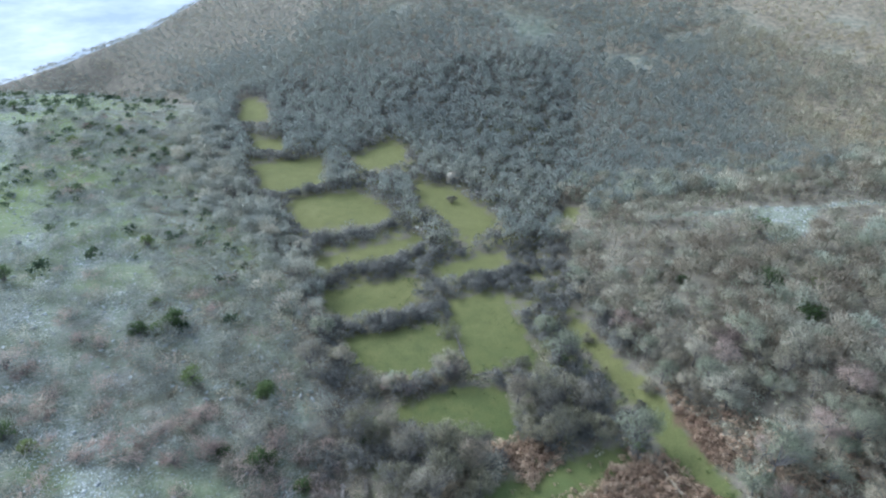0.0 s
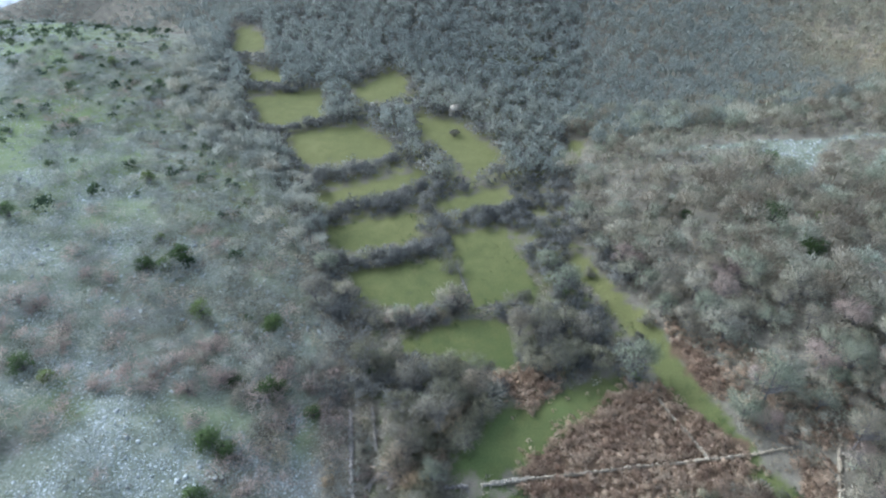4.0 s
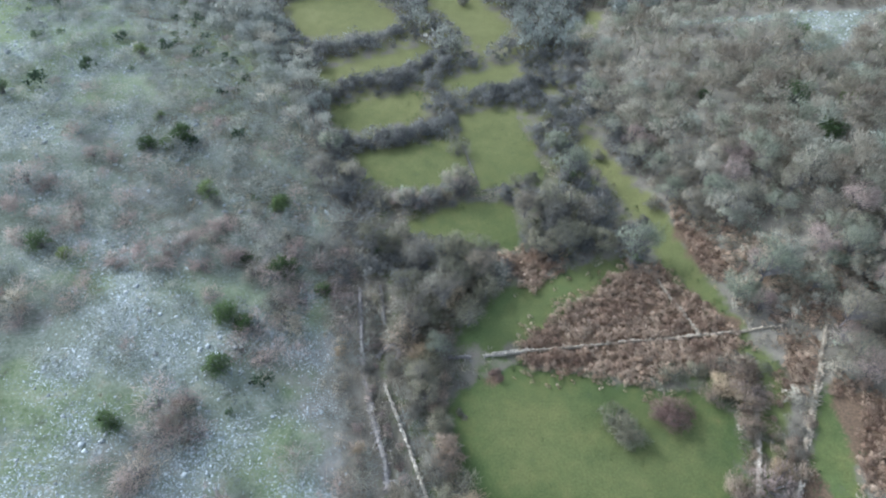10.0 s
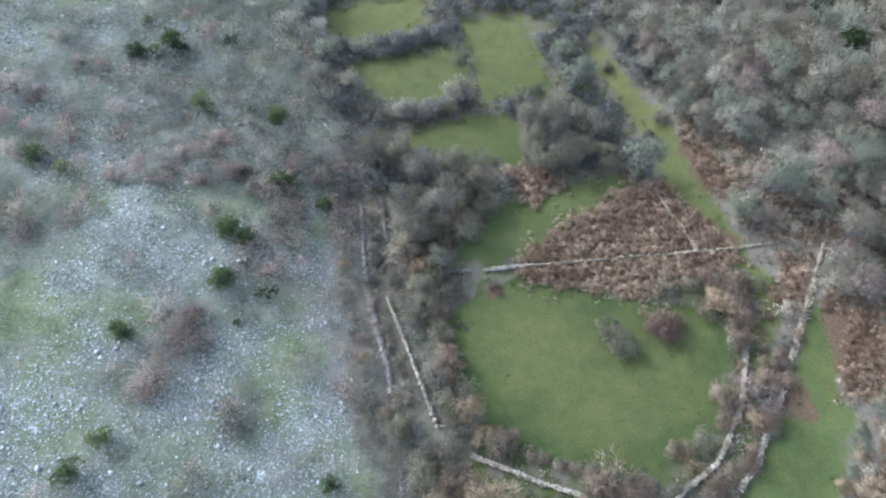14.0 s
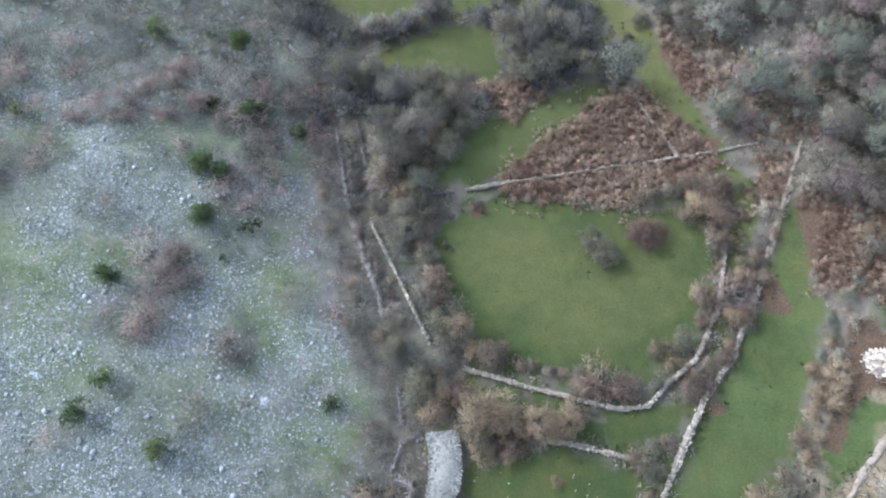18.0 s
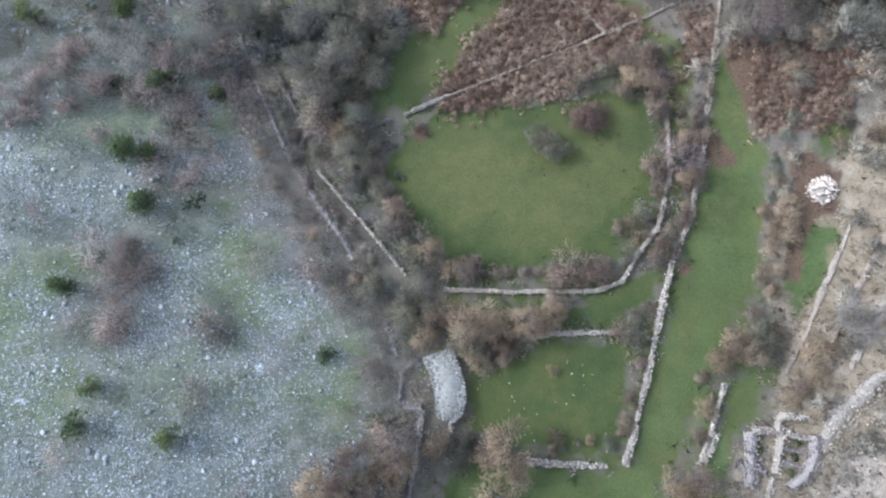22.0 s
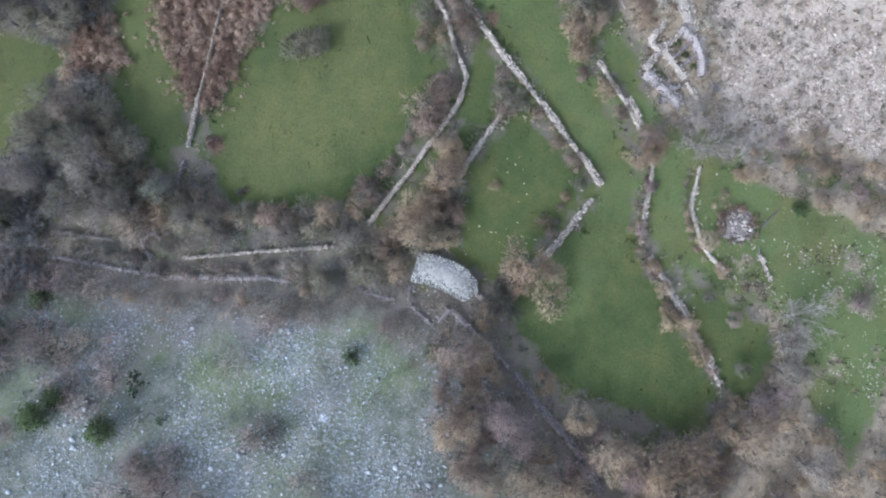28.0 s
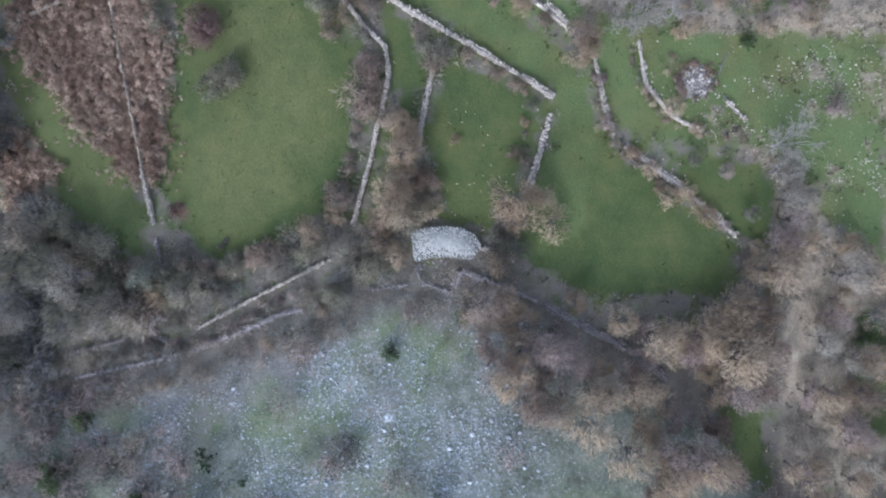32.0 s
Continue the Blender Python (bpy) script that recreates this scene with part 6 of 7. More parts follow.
# shrubs high on the stony hill, thicker and greener with distance
p = jitter_grid(-190, -16, 0, 215, 2.7)
x, y = p[:, 0], p[:, 1]
sl = left_of(x, y)
keep = in_view(p) & (sl > 10) & (np.hypot(x, y) < 225) & (rng.random(len(p)) < np.clip(0.08 + 0.14 * fbm(x, y, 0.09, 5) + 0.3 * ss(55, 110, y) + 0.15 * ss(60, 90, y), 0, 0.6))
p1 = p[keep]
green = rng.random(len(p1)) < 0.12 + 0.5 * ss(60, 100, p1[:, 1] - 0.2 * p1[:, 0] - 12)
stuff("low_scrub", FAR_SHRUB, p1[~green], rng.uniform(0.4, 1.1, (~green).sum()), rng.uniform(0, 0.8, (~green).sum()), M_ashen_haze_s, "scattered leafless scrub on the stony hill", "scrub")
stuff("juniper_scrub", MID_BUSH, p1[green], 0.5 + 1.0 * rng.random(green.sum()) ** 1.7, rng.uniform(0, 1, green.sum()), M_juniper_s, "scattered dark juniper scrub on the stony hill", "scrub")

# hedges and thickets of the valley floor
p = jitter_grid(-75, 45, -12, 205, 1.75)
x, y = p[:, 0], p[:, 1]
keep = (left_of(x, y) < 2) & (right_of(x, y) < 3) & beside_fields(x, y, 1.7, 0.8) & (bracken_mask(x, y) < -0.2) & off_walls(p, 1.7) & (rng.random(len(p)) < 0.85)
keep &= ~((y < 40) & (x > 36))
plant_area(p[keep & (y > 40)], False, "hedge", "in the hedge between two fields")
plant_area(p[keep & (y <= 40) & (left_of(x, y) < -1.2)], False, "wall", "along an old field wall")

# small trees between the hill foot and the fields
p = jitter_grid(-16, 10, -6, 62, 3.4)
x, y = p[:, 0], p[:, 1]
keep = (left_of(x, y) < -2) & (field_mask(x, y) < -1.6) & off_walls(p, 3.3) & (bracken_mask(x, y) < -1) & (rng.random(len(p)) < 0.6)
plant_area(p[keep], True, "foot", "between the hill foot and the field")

# thickets south of the platform
p = jitter_grid(-50, 30, -60, -4, 2.3)
x, y = p[:, 0], p[:, 1]
keep = (x < 8 - 0.38 * (-y - 20)) & (field_mask(x, y) < -1.2) & (left_of(x, y) < 11 + 4 * fbm(x, y, 0.15)) & off_walls(p, 1.9) & (rng.random(len(p)) < np.where(y < -33, 0.5, 0.8))
keep &= line_dist(x, y, [(-5.6, -39), (-10.5, -36.8), (-15.5, -36.5), (-18, -35.1), (-25.1, -31.8)]) > 1.3
plant_area(p[keep], True, "tan", "in the thicket below the stony hill")

# brush on the terraces and round the ruin
p = jitter_grid(20, 80, -30, 40, 2.3)
x, y = p[:, 0], p[:, 1]
keep = (right_of(x, y) > -6) & (field_mask(x, y) < -0.8) & (bracken_mask(x, y) < -0.3) & (stony_mask(x, y) < 0.4) & off_walls(p, 1.1) & (poly_dist(x, y, RUBBLE) < 0) & (rng.random(len(p)) < 0.68 + 0.35 * vnoise(x, y, 0.15, 4))
plant_area(p[keep], False, "tan", "on the overgrown terraces")

MATS = {
    "hill": ((M_brown, 0.6), (M_lichen, 0.12), (M_twig, 0.13), (M_red, 0.15)), "foot": ((M_twig, 0.42), (M_dark, 0.14), (M_olive, 0.3), (M_lichen, 0.14)),
    "red": ((M_red, 0.45), (M_twig, 0.4), (M_dark, 0.15)), "hedge": ((M_twig, 0.45), (M_dark, 0.25), (M_brown, 0.2), (M_red, 0.1)),
    "wall": ((M_olive, 0.35), (M_rust, 0.27), (M_tan, 0.13), (M_dark, 0.25)), "tan": ((M_tan, 0.62), (M_red, 0.14), (M_rust, 0.24)),
}
for lst, kind, most in ((near_trees, "tree", 215), (near_shrubs, "shrub", 90)):
    lst.sort()
    for d, px, py, mats, where in lst[:most]:
        w = np.array([q for _, q in MATS[mats]])
        mat = MATS[mats][int(rng.choice(len(w), p=w))][0]
        size = rng.uniform(0.5, 0.85) if kind == "tree" else rng.uniform(0.8, 1.5)
        plant(kind, px, py, size, mat, where, "trees on the slopes" if kind == "tree" else "bushes by the walls")
    rest = lst[most:]
    for mats in MATS:
        q = np.array([(a, b) for _, a, b, k, _ in rest if k == mats])
        if not len(q):
            continue
        drift = 0.28 * vnoise(q[:, 0], q[:, 1], 0.07, 4) if mats == "hill" else 0.0
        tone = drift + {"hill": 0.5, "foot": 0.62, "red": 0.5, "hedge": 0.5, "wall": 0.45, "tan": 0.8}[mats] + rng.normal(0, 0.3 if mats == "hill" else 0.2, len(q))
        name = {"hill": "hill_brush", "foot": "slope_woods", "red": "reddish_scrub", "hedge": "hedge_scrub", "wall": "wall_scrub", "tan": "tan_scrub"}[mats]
        if mats == "hedge":
            far = q[:, 1] > 95
            stuff("far_hedge_scrub", FAR_SHRUB, q[far], rng.uniform(0.95, 1.5, far.sum()), rng.normal(0.5, 0.3, far.sum()), M_hedge_s, "leafless dark hedges between the upper fields", "scrub")
            q, tone = q[~far], tone[~far]
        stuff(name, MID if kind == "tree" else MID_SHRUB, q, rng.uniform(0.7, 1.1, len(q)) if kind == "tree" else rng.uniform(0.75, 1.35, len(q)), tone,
              M_red_s if mats == "red" else M_hill_s if mats == "hill" else M_ashen_haze_s if mats == "foot" else M_hedge_s if mats == "hedge" else M_twig_s, {"hill": "leafless grey-brown brush on the wooded hill", "foot": "leafless grey trees at the hill foot",
              "red": "leafless reddish scrub on the stony slope", "hedge": "leafless dark hedges between the fields", "wall": "leafless scrub along field walls", "tan": "leafless tan scrub"}[mats], "scrub")

# tall hedges between the upper fields
HEDGES = [
    [(-45.9, 116.8), (-36.3, 118), (-31.6, 121.5), (-24.2, 127)], [(-28.8, 96.6), (-20.4, 98.5), (-13.6, 102), (-9.7, 106.8)], [(-20.8, 86.1), (-15.5, 86.2), (-10.3, 89.2), (-1.5, 95.4)],
    [(-18.1, 68.6), (-10.7, 69.6), (-5.1, 72.4), (-0.2, 75.6)], [(-55.2, 142.7), (-48.1, 144.7), (-40.8, 139.6)], [(3, 82.6), (8.3, 84), (14.5, 86.2)],
]
spots = np.array([(x, y) for line in HEDGES for x, y, t in along(line, 0.75)])
spots += rng.normal(0, 0.4, spots.shape)
stuff("hedge_bushes", MID_SHRUB, spots, rng.uniform(0.8, 1.25, len(spots)), rng.uniform(0.1, 0.9, len(spots)), M_hedge_s, "dense leafless hedges of the upper fields", "hedge")

# the hedge bank across the middle of the upper fields
for x, y, t in along([(-13.3, 56.9), (-9.1, 56.1), (-4.2, 56.5), (-0.1, 58), (2.8, 59.6)], 1.5):
    plant("shrub", x + rng.normal(0, 0.3), y + rng.normal(0, 0.3), rng.uniform(0.85, 1.25), (M_dark, M_red, M_brown, M_dark)[int(rng.integers(0, 4))], "in the hedge between two fields", "bushes by the walls")

for x, y in [(-8.9, 31.5), (-7.2, 29), (-4.6, 30.8), (-9.7, 28.6), (-2.1, 31), (-3.4, 29.3), (-9.5, 33.2), (-6.2, 33.3), (-1.1, 29.4)]:
    plant("shrub", x, y, rng.uniform(0.6, 0.95), (M_dark, M_twig, M_dark)[int(rng.integers(0, 3))], "where the old walls meet", "bushes by the walls")

# brush in the narrow lane between the two hill-foot walls
for x, y, t in along([(-10.4, 40.1), (-9.4, 31.9), (-8.8, 25.8), (-6, 20), (-3.9, 14.1)], 0.8):
    plant("shrub", x + rng.normal(0, 0.35), y + rng.normal(0, 0.35), rng.uniform(0.3, 0.5), (M_dark, M_red, M_twig)[int(rng.integers(0, 3))], "between two hill-foot walls", "bushes by the walls")

# brown brush on the upper terraces
for x, y in [(48 + 13 * rng.random(), 3 + 22 * rng.random()) for _ in range(30)]:
    if math.hypot(x - CAIRN[0], y - CAIRN[1]) > 3.6 and off_walls(np.array([(x, y)]), 0.7)[0]:
        plant("shrub", x, y, rng.uniform(0.5, 1.05), (M_rust, M_tan, M_brown, M_tan)[int(rng.integers(0, 4))], "on the overgrown upper terraces", "bushes of the terraces")

# low brush, brambles and pale stones between the lane and the terrace path
for x, y, t in along([(46.6, 16.5), (44.8, 14.2), (43, 10.9), (41.7, 7.5), (40.6, 4.8), (39, 1.6), (36.9, -1.4)], 1.25):
    plant("shrub", x + rng.normal(0, 0.4), y + rng.normal(0, 0.4), rng.uniform(0.4, 0.75), (M_tan, M_rust, M_lichen, M_rust, M_olive)[int(rng.integers(0, 5))], "beside the green lane", "bushes by the walls")

# low bushes in rows along the round field's wall and the lane wall
rows_of = []
for line, gap, near in (
    ([(34.6, 25), (33.6, 22.3), (30.7, 15.9), (29.6, 11.5), (26.9, 8.2), (23.0, 6.6), (19.3, 5.9), (15, 7.4), (10.7, 8.8), (6.5, 10.2)], 0.95, 0.45),
    ([(39.6, 23.1), (36.6, 17.7), (33.9, 12.6), (30.3, 8.1), (28.5, 6)], 0.75, 0.4),
    ([(24.6, -0.5), (22.8, -2.6), (21, -4.7), (19.2, -7.2), (17.5, -9.6), (15.6, -11.6)], 1.5, 0.35),
    ([(11.4, -10.6), (9.6, -9.8), (8.2, -10.6)], 0.8, 0.3),
    ([(36.3, 30.5), (36.6, 25.6), (34.4, 18.2), (33.2, 14.2)], 1.0, 0.45),
):
    row = np.array([(x, y) for x, y, t in along(line, gap)])
    rows_of.append(row + rng.normal(0, near, row.shape))
row = np.concatenate(rows_of)
stuff("wall_bushes", ROW, row, rng.uniform(0.35, 0.72, len(row)) * np.where(row[:, 1] > 4, 1, 0.7), rng.random(len(row)), M_rust_s, "low leafless bushes in rows along field walls", "scrub")

# tangled brush filling the strip between the hill-foot walls and the thicket
p = jitter_grid(-16, 3, -2, 46, 1.15)
x, y = p[:, 0], p[:, 1]
q = p[(left_of(x, y) > -7.5) & (left_of(x, y) < 2.5) & (field_mask(x, y) < -0.9) & off_walls(p, 0.55) & (rng.random(len(p)) < 0.8)]
tangle = vnoise(q[:, 0], q[:, 1], 0.3, 4) + rng.normal(0, 0.25, len(q)) > 0.0
stuff("strip_scrub", SHEER, q[tangle], rng.uniform(0.4, 0.85, tangle.sum()), rng.uniform(0.1, 0.9, tangle.sum()), M_ashen_haze_s, "tangled grey brush between old walls", "scrub")
stuff("strip_bramble", SHEER, q[~tangle], rng.uniform(0.35, 0.75, (~tangle).sum()), rng.uniform(0.0, 0.7, (~tangle).sum()), M_twig_s, "dark leafless bramble between old walls", "scrub")

# brush hugging the walls and the heap of the common
rows_of = []
for line, gap in (
    ([(19.7, -18.4), (17.2, -18.2), (14.1, -18.6), (11.0, -19.1), (10.1, -20.0), (8.6, -21.6), (6.7, -23.6), (4.9, -25.6), (3.4, -27.4)], 0.8),
    ([(20.4, -22.6), (17.3, -23), (14.9, -23.6), (12.2, -25.6), (11, -28.4), (10, -32.0), (9.5, -35.8)], 0.8),
    ([(19, -27.9), (17.9, -26.9), (15.6, -27.4), (14.2, -29.2), (14.6, -31.6), (16.4, -32.1)], 0.7),
):
    row = np.array([(x, y) for x, y, t in along(line, gap)])
    rows_of.append(row + rng.normal(0, 0.3, row.shape))
row = np.concatenate(rows_of)
stuff("common_bushes", ROW, row, rng.uniform(0.22, 0.5, len(row)), 0.25 + 0.75 * rng.random(len(row)), M_rust_s, "low leafless bushes hugging tumbled walls", "scrub")
plant("tree", 22.1, -17.4, 0.55, M_tan, "on the rough common", "trees of the common")

# brush creeping over the wall at the hill foot
for x, y, t in along([(-12.7, 38.8), (-11.8, 31.2), (-11, 24.8), (-9, 20.3), (-7.5, 14.7), (-5, 10.7)], 1.7) + along([(-4.4, -3.1), (-6.4, -7.3), (-8.4, -10.9), (-10.4, -13.3)], 1.9):
    plant("sheer" if rng.random() < 0.5 else "shrub", x - 0.7 + rng.normal(0, 0.5), y + rng.normal(0, 0.5), rng.uniform(0.35, 0.65), (M_tan, M_red, M_twig, M_brown)[int(rng.integers(0, 4))], "at the stony hill's foot", "bushes by the walls")

# ---- bracken, grass, stones ----
UNDER = [shrub_arrays(540 + i, 0.45, 0.5, 17, lumps=5, twig_len=(0.2, 0.5), twig_w=0.05)[0] for i in range(5)]
p = jitter_grid(-45, 75, -58, 72, 1.0)
x, y = p[:, 0], p[:, 1]
keep = (field_mask(x, y) < 0.3) & (bracken_mask(x, y) < 0) & (stony_mask(x, y) < 0.7) & off_walls(p, 0.5) & (rng.random(len(p)) < 0.62 + 0.4 * fbm(x, y, 0.3, 6))
q = p[keep]
stuff("undergrowth", UNDER, q, rng.uniform(0.6, 1.4, len(q)), 0.3 + 0.3 * fbm(q[:, 0], q[:, 1], 0.25) + rng.normal(0, 0.2, len(q)), M_twig_s, "dry brambles and dead grass under the bushes", "undergrowth")
FERNS = [shrub_arrays(500 + i, 0.75 + 0.08 * i, 0.72, 150, lumps=5, twig_len=(0.14, 0.36), twig_w=0.045, lump_size=0.5)[0] for i in range(6)]
p = jitter_grid(-5, 62, 10, 60, 0.55)
x, y = p[:, 0], p[:, 1]
slope = [(31.2, 51.4), (38.9, 50.9), (44.5, 46.1), (54.1, 43.9), (51.4, 34.7), (42.7, 33.3), (36.8, 37.1)]
keep = ((bracken_mask(x, y) > -0.5 + 0.7 * fbm(x, y, 0.9)) | ((poly_dist(x, y, slope) > 0) & (field_mask(x, y) < -0.5) & (fbm(x, y, 0.4, 2) > -0.25))) & off_walls(p, 0.35) & (np.maximum(poly_dist(x, y, FIELDS["track_upper"]), poly_dist(x, y, FIELDS["lane_top"])) < 0.1)
rows = np.sin((y * 0.97 - x * 0.24) * 5.2 + 2.2 * vnoise(x, y, 0.35, 3))
q = p[keep & (rng.random(len(p)) < 0.74 + 0.5 * rows)]
stuff("bracken", FERNS, q, rng.uniform(0.5, 1.05, len(q)), 0.45 + 0.5 * vnoise(q[:, 0], q[:, 1], 0.25, 5) + rng.normal(0, 0.28, len(q)), M_fern_s, "rusty dead bracken in soft mounds", "bracken")
edge_of = bracken_mask(x, y)
q = p[(edge_of > -2.6) & (edge_of < 0.4) & off_walls(p, 0.5) & (rng.random(len(p)) < 0.42 * np.clip(1 + edge_of / 2.8, 0, 1) * (0.4 + rows)) & (np.maximum(poly_dist(x, y, FIELDS["track_upper"]), poly_dist(x, y, FIELDS["lane_top"])) < 0.1)]
stuff("bracken_fringe", FERNS, q, rng.uniform(0.28, 0.6, len(q)), 0.75 + rng.normal(0, 0.2, len(q)), M_fern_s, "small tufts of dead bracken in grass", "bracken")

p = jitter_grid(-40, 50, -50, 90, 0.9)
x, y = p[:, 0], p[:, 1]
fm_ = field_mask(x, y)
q = p[(fm_ > -1.0) & (fm_ < 1.4) & off_walls(p, 0.4) & (rng.random(len(p)) < 0.75 * np.clip(fbm(x, y, 0.45, 9) - 0.15, 0, 1))]
stuff("edge_tussocks", UNDER, q, rng.uniform(0.5, 1.1, len(q)), rng.uniform(0, 0.35, len(q)), M_ever_s, "dark tussocks and brambles at the field edges", "tussocks")

g0 = np.random.default_rng(9)
TUFTS = []
for i in range(4):
    b = g0.normal(size=(9, 3)) * (0.09, 0.09, 0)
    TUFTS.append(spikes(b, unit(np.c_[g0.normal(size=(9, 2)) * 0.5, np.ones(9)]), g0.uniform(0.12, 0.3, 9), np.full(9, 0.02), g0)[:2] + (np.tile((0.0, 0.0, 1.0), (27, 1)),))
p = jitter_grid(-35, 48, -52, 85, 0.62)
x, y = p[:, 0], p[:, 1]
q = p[(field_mask(x, y) > -0.6) & (rng.random(len(p)) < np.clip(0.25 + 0.35 * fbm(x, y, 0.4), 0.05, 1))]
stuff("grass", TUFTS, q, rng.uniform(0.5, 1.2, len(q)), 0.4 + 0.25 * fbm(q[:, 0], q[:, 1], 0.2) + rng.normal(0, 0.2, len(q)), M_grass_s, "short winter grass of the fields", "grass")

p = jitter_grid(-6, 80, -60, 40, 0.62)
x, y = p[:, 0], p[:, 1]
q = p[(dry_mask(x, y) > 0.42) & ((field_mask(x, y) < 0) | (patches(x, y, BARE, 2.4, 1.4, 4) > 0.35)) & (rng.random(len(p)) < np.clip(0.5 + 0.4 * fbm(x, y, 0.5, 2), 0.1, 1)) & (np.hypot(x, y) < 78)]
stuff("dead_grass", TUFTS, q, rng.uniform(1.0, 2.4, len(q)), 0.45 + 0.3 * fbm(q[:, 0], q[:, 1], 0.7) + rng.normal(0, 0.2, len(q)), M_straw_s, "bleached dead grass of the old terraces", "grass")
cx, cy = 16, -29.5
p = jitter_grid(cx - 5, cx + 5, cy - 5, cy + 5, 0.6)
d = np.hypot(p[:, 0] - cx, p[:, 1] - cy)
q = p[(d > 1.5) & (d < 2.5 + 0.7 * vnoise(p[:, 0], p[:, 1], 0.5, 2)) & (0.8 * (p[:, 0] - cx) + 0.5 * (p[:, 1] - cy) > -0.4) & (rng.random(len(p)) < 0.7)]
stuff("cairn_bracken", FERNS, q, rng.uniform(0.5, 0.9, len(q)), rng.uniform(0, 0.15, len(q)), M_fern_s, "dead bracken ringing the collapsed stone heap", "bracken")

g1 = np.random.default_rng(12)
PEBBLES = []
for i in range(6):
    V = np.array([(0.72, 0, 0), (0.1, 0.3, 0), (-0.66, 0, 0), (-0.1, -0.3, 0), (0, 0, 0.24), (0, 0, -0.3)]) * g1.uniform(0.7, 1.25, (6, 1)) + g1.normal(size=(6, 3)) * 0.06
    PEBBLES.append((V, np.array([(0, 1, 4), (1, 2, 4), (2, 3, 4), (3, 0, 4), (1, 0, 5), (2, 1, 5), (3, 2, 5), (0, 3, 5)])))
p = jitter_grid(-75, 0, -45, 90, 0.5)
x, y = p[:, 0], p[:, 1]
lie = patches(x, y, SCREE, 5.5, 3.4, 1)
d = stony_mask(x, y) * (1 - 0.8 * patches(x, y, TURF, 6.0, 4.0, 2)) * np.clip(0.025 + 0.12 * np.clip(vnoise(x, y, 0.25, 2), 0, 1) + 1.15 * lie * np.clip(0.45 + 0.9 * vnoise(x, y, 0.6, 3), 0, 1), 0.02, 0.95)
q = p[(rng.random(len(p)) < d) & (left_of(x, y) > 0.5)]
small = rng.random(len(q)) < 0.6
extra = np.repeat(q[small], 3, 0) + rng.normal(0, 0.5, (3 * small.sum(), 2))
stuff("small_stones", PEBBLES, extra, 0.12 + 0.32 * rng.random(len(extra)) ** 2.0, rng.random(len(extra)), M_slope_s, "small pale limestone bits strewn over turf", "stones")
q = q[~small]
stuff("loose_stones", ROCKS, q, 0.16 + (0.44 + 0.3 * patches(q[:, 0], q[:, 1], SCREE, 4.0, 2.4, 1)) * rng.random(len(q)) ** 2.2, rng.random(len(q)), M_slope_s, "loose pale limestone scattered on thin turf", "stones")
p = np.concatenate([jitter_grid(-190, -18, 50, 215, 0.95), jitter_grid(22, 110, -60, 120, 0.8)])
x, y = p[:, 0], p[:, 1]
q = p[(rng.random(len(p)) < stony_mask(x, y) * np.clip(0.6 + 0.5 * vnoise(x, y, 0.12, 2), 0.08, 0.95)) & (field_mask(x, y) < 0) & (np.hypot(x, y) < 225) & in_view(p) & ((x < 0) | (y > 45))]
stuff("far_stones", PEBBLES, q, 0.25 + 0.85 * rng.random(len(q)) ** 2.5, rng.random(len(q)), M_slope_s, "pale limestone blocks on the far slopes", "stones")
p = jitter_grid(18, 80, -66, 20, 0.27)
x, y = p[:, 0], p[:, 1]
q = p[(poly_dist(x, y, RUBBLE) > 1.5 * fbm(x, y, 0.4, 3)) & (np.hypot(x, y) < 75) & (rng.random(len(p)) < np.clip(0.62 + 0.5 * fbm(x, y, 0.3, 8) + 0.3 * fbm(x, y, 1.1, 2), 0.08, 0.97))]
stuff("slope_rubble", PEBBLES, q, 0.13 + 0.4 * rng.random(len(q)) ** 2.2, rng.random(len(q)), M_pale_s, "warm pale rubble strewn over dry grass", "stones")
p = jitter_grid(40, 130, 40, 140, 0.7)
x, y = p[:, 0], p[:, 1]
q = p[in_view(p) & ((poly_dist(x, y, OUTCROP) > 0.8 * fbm(x, y, 0.5, 3)) | (line_dist(x, y, CREST) < 0.5 + 0.7 * fbm(x, y, 0.3, 5))) & (rng.random(len(p)) < 0.55)]
stuff("crest_stones", ROCKS, q, 0.3 + 0.4 * rng.random(len(q)) ** 1.5, rng.random(len(q)), M_slope_s, "white limestone blocks along the hill crest", "stones")
p = jitter_grid(0, 24, -24, 12, 0.8)
x, y = p[:, 0], p[:, 1]
q = p[(poly_dist(x, y, FIELDS["tenth"]) > 0) & (fbm(x, y, 0.35, 5) > 0.35) & (rng.random(len(p)) < 0.3)]
stuff("pasture_stones", PEBBLES, q, rng.uniform(0.12, 0.26, len(q)), rng.random(len(q)), M_white, "small white stones lying in the pasture", "stones")
p = jitter_grid(-26, 34, -60, -14, 0.33)
x, y = p[:, 0], p[:, 1]
bare = patches(x, y, BARE, 3.0, 1.9, 4)
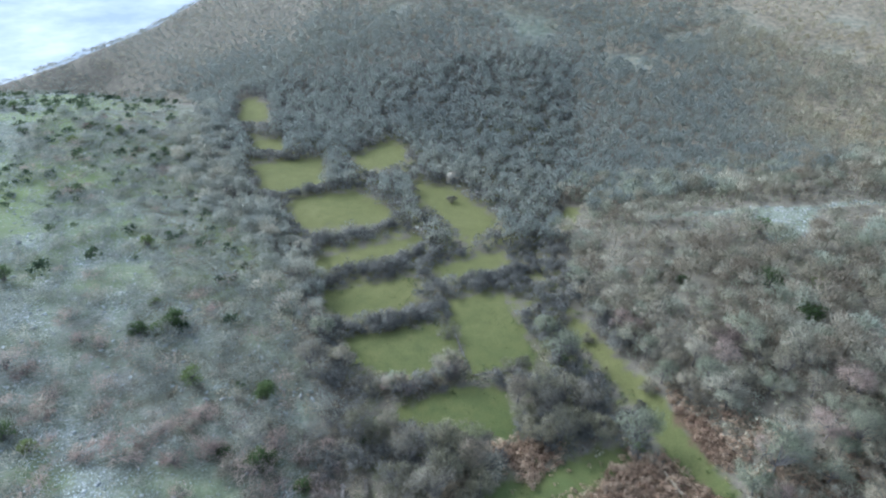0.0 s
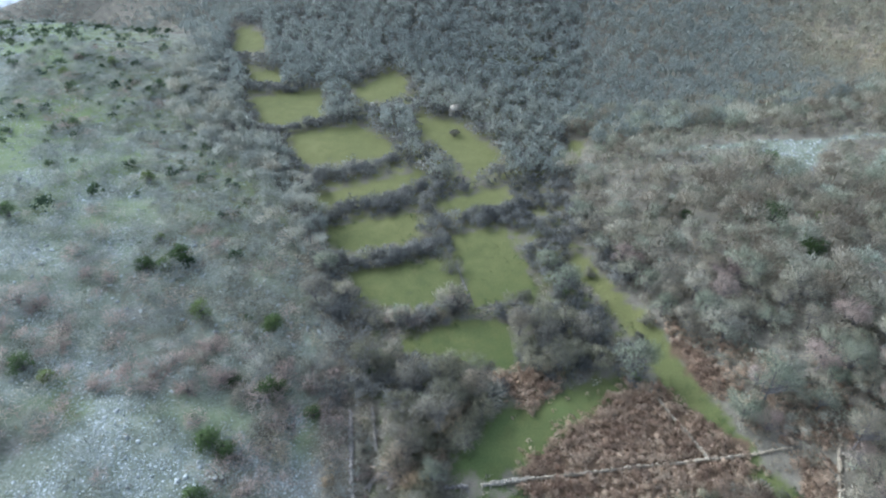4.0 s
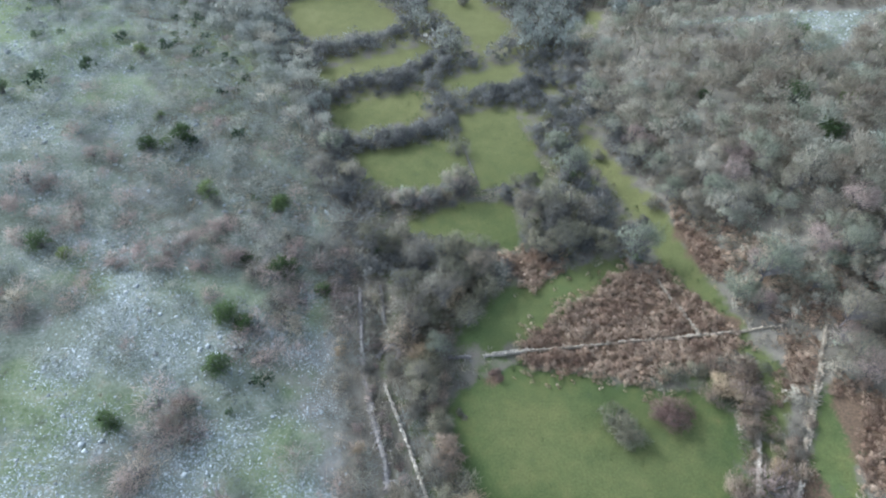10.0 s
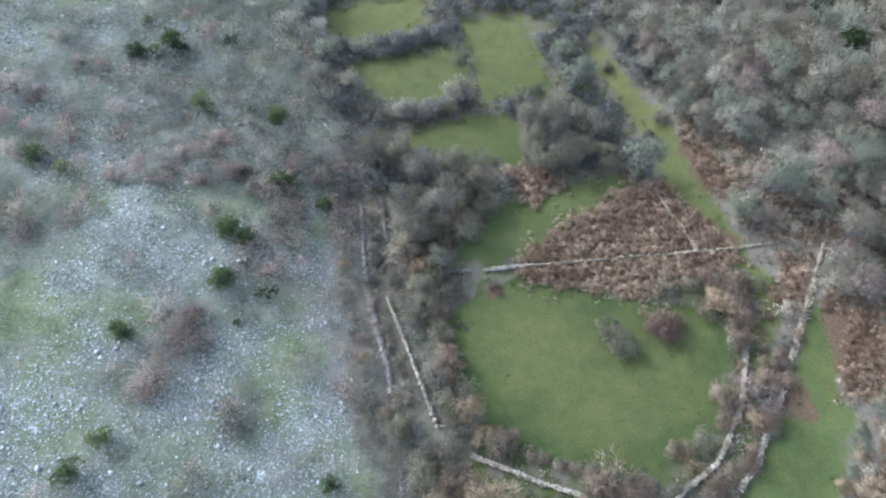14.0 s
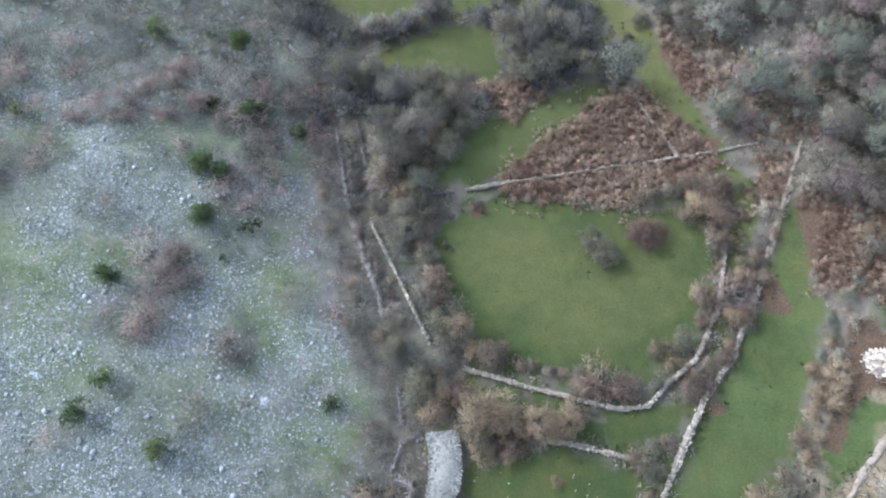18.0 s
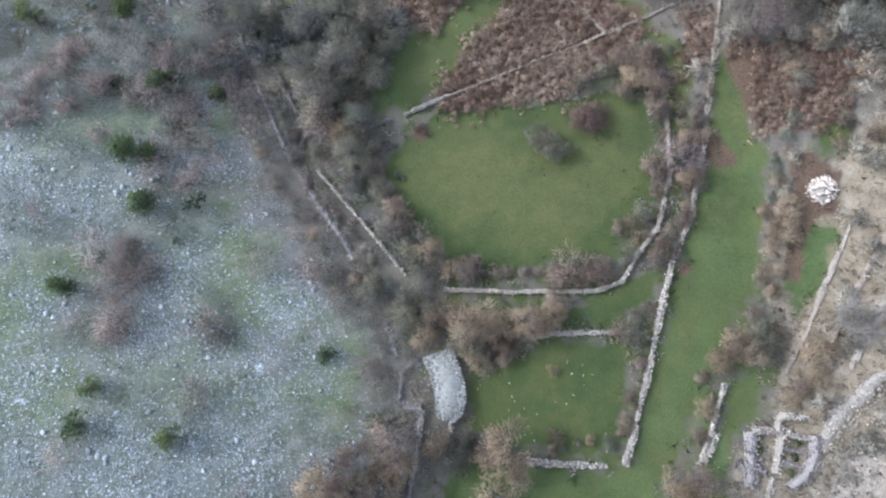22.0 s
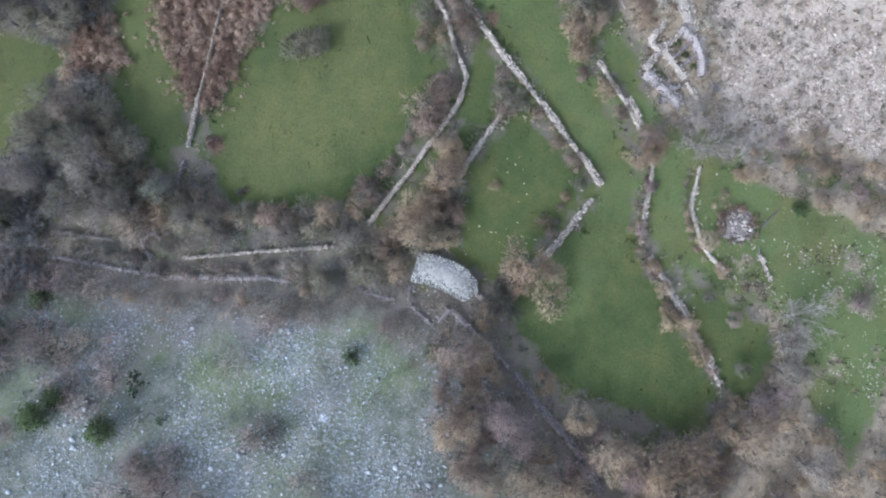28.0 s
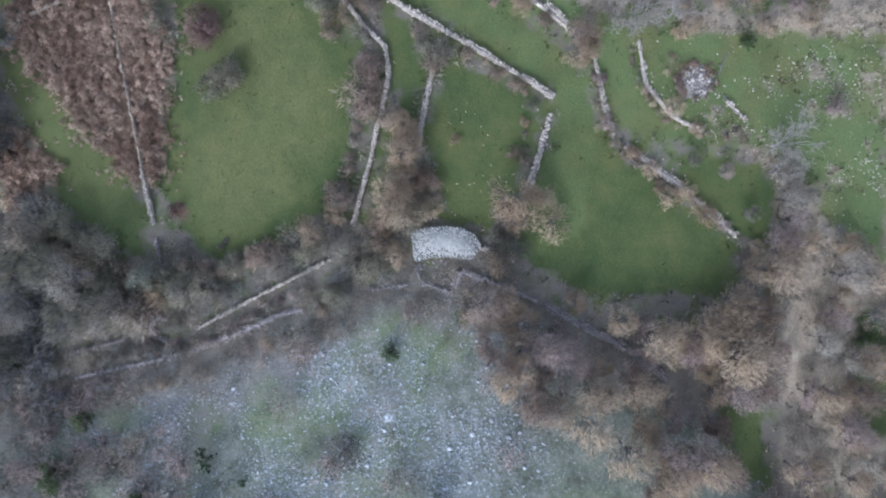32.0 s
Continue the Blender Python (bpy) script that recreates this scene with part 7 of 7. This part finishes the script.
on = np.maximum(poly_dist(x, y, FIELDS["common"]), np.maximum(poly_dist(x, y, FIELDS["common_east"]), np.maximum(poly_dist(x, y, FIELDS["glade"]), poly_dist(x, y, FIELDS["glade_low"])))) > -1
q = p[on & (rng.random(len(p)) < 0.85 * bare * np.clip(0.65 + vnoise(x, y, 0.7, 3), 0, 1) + 0.16 * np.clip(vnoise(x, y, 0.35, 7) + vnoise(x, y, 1.1, 2), 0, 1) * ss(14, 26, np.hypot(x - 2, y + 12)))]
for cx, cy in [(10.8, -31.4), (11.5, -34.5), (10, -35.8), (14, -32.5), (16.5, -41.2), (14.2, -38.2), (4.7, -46.2), (2.5, -44.3), (5.8, -48.4), (3.6, -41.1), (15.8, -47.9)]:
    q = np.concatenate([q, (cx, cy) + rng.normal(0, 1, (26, 2)) * (1.0, 0.55)])
stuff("field_stones", ROCKS, q, 0.07 + 0.24 * rng.random(len(q)) ** 2, rng.random(len(q)), M_stone_s, "pale stones lying in rough grass", "stones")

p = jitter_grid(-60, -4, -45, 60, 1.0)
x, y = p[:, 0], p[:, 1]
q = p[(left_of(x, y) > 1) & (rng.random(len(p)) < np.clip(0.12 + 0.5 * fbm(x, y, 0.3, 7), 0.03, 0.7))]
stuff("heath_tufts", UNDER, q, 0.25 + 0.55 * rng.random(len(q)) ** 2, rng.uniform(0, 0.7, len(q)), M_twig_s, "low dead heath tufts among the stones", "heath")
p = jitter_grid(-48, -5, -40, 55, 2.3)
x, y = p[:, 0], p[:, 1]
q = p[(left_of(x, y) > 2) & (fbm(x, y, 0.17, 2) + fbm(x, y, 0.62, 1) > 0.62)]
for x, y in q:
    s = 0.28 + 0.38 * rng.random() ** 2
    k = int(rng.integers(0, 10))
    ob = new("boulder", SLOPE_MESH[k])
    ob.matrix_basis = pose(x, y, hz(x, y) + 0.06 * s, rng.uniform(-12, 12), rng.uniform(-12, 12), rng.uniform(0, 360)) @ Matrix.Diagonal((s * rng.uniform(0.9, 1.4), s * 0.8, s * 0.55, 1))
    tagged(ob, "weathered pale limestone boulder on thin turf", "boulder", "boulders on the stony hill")
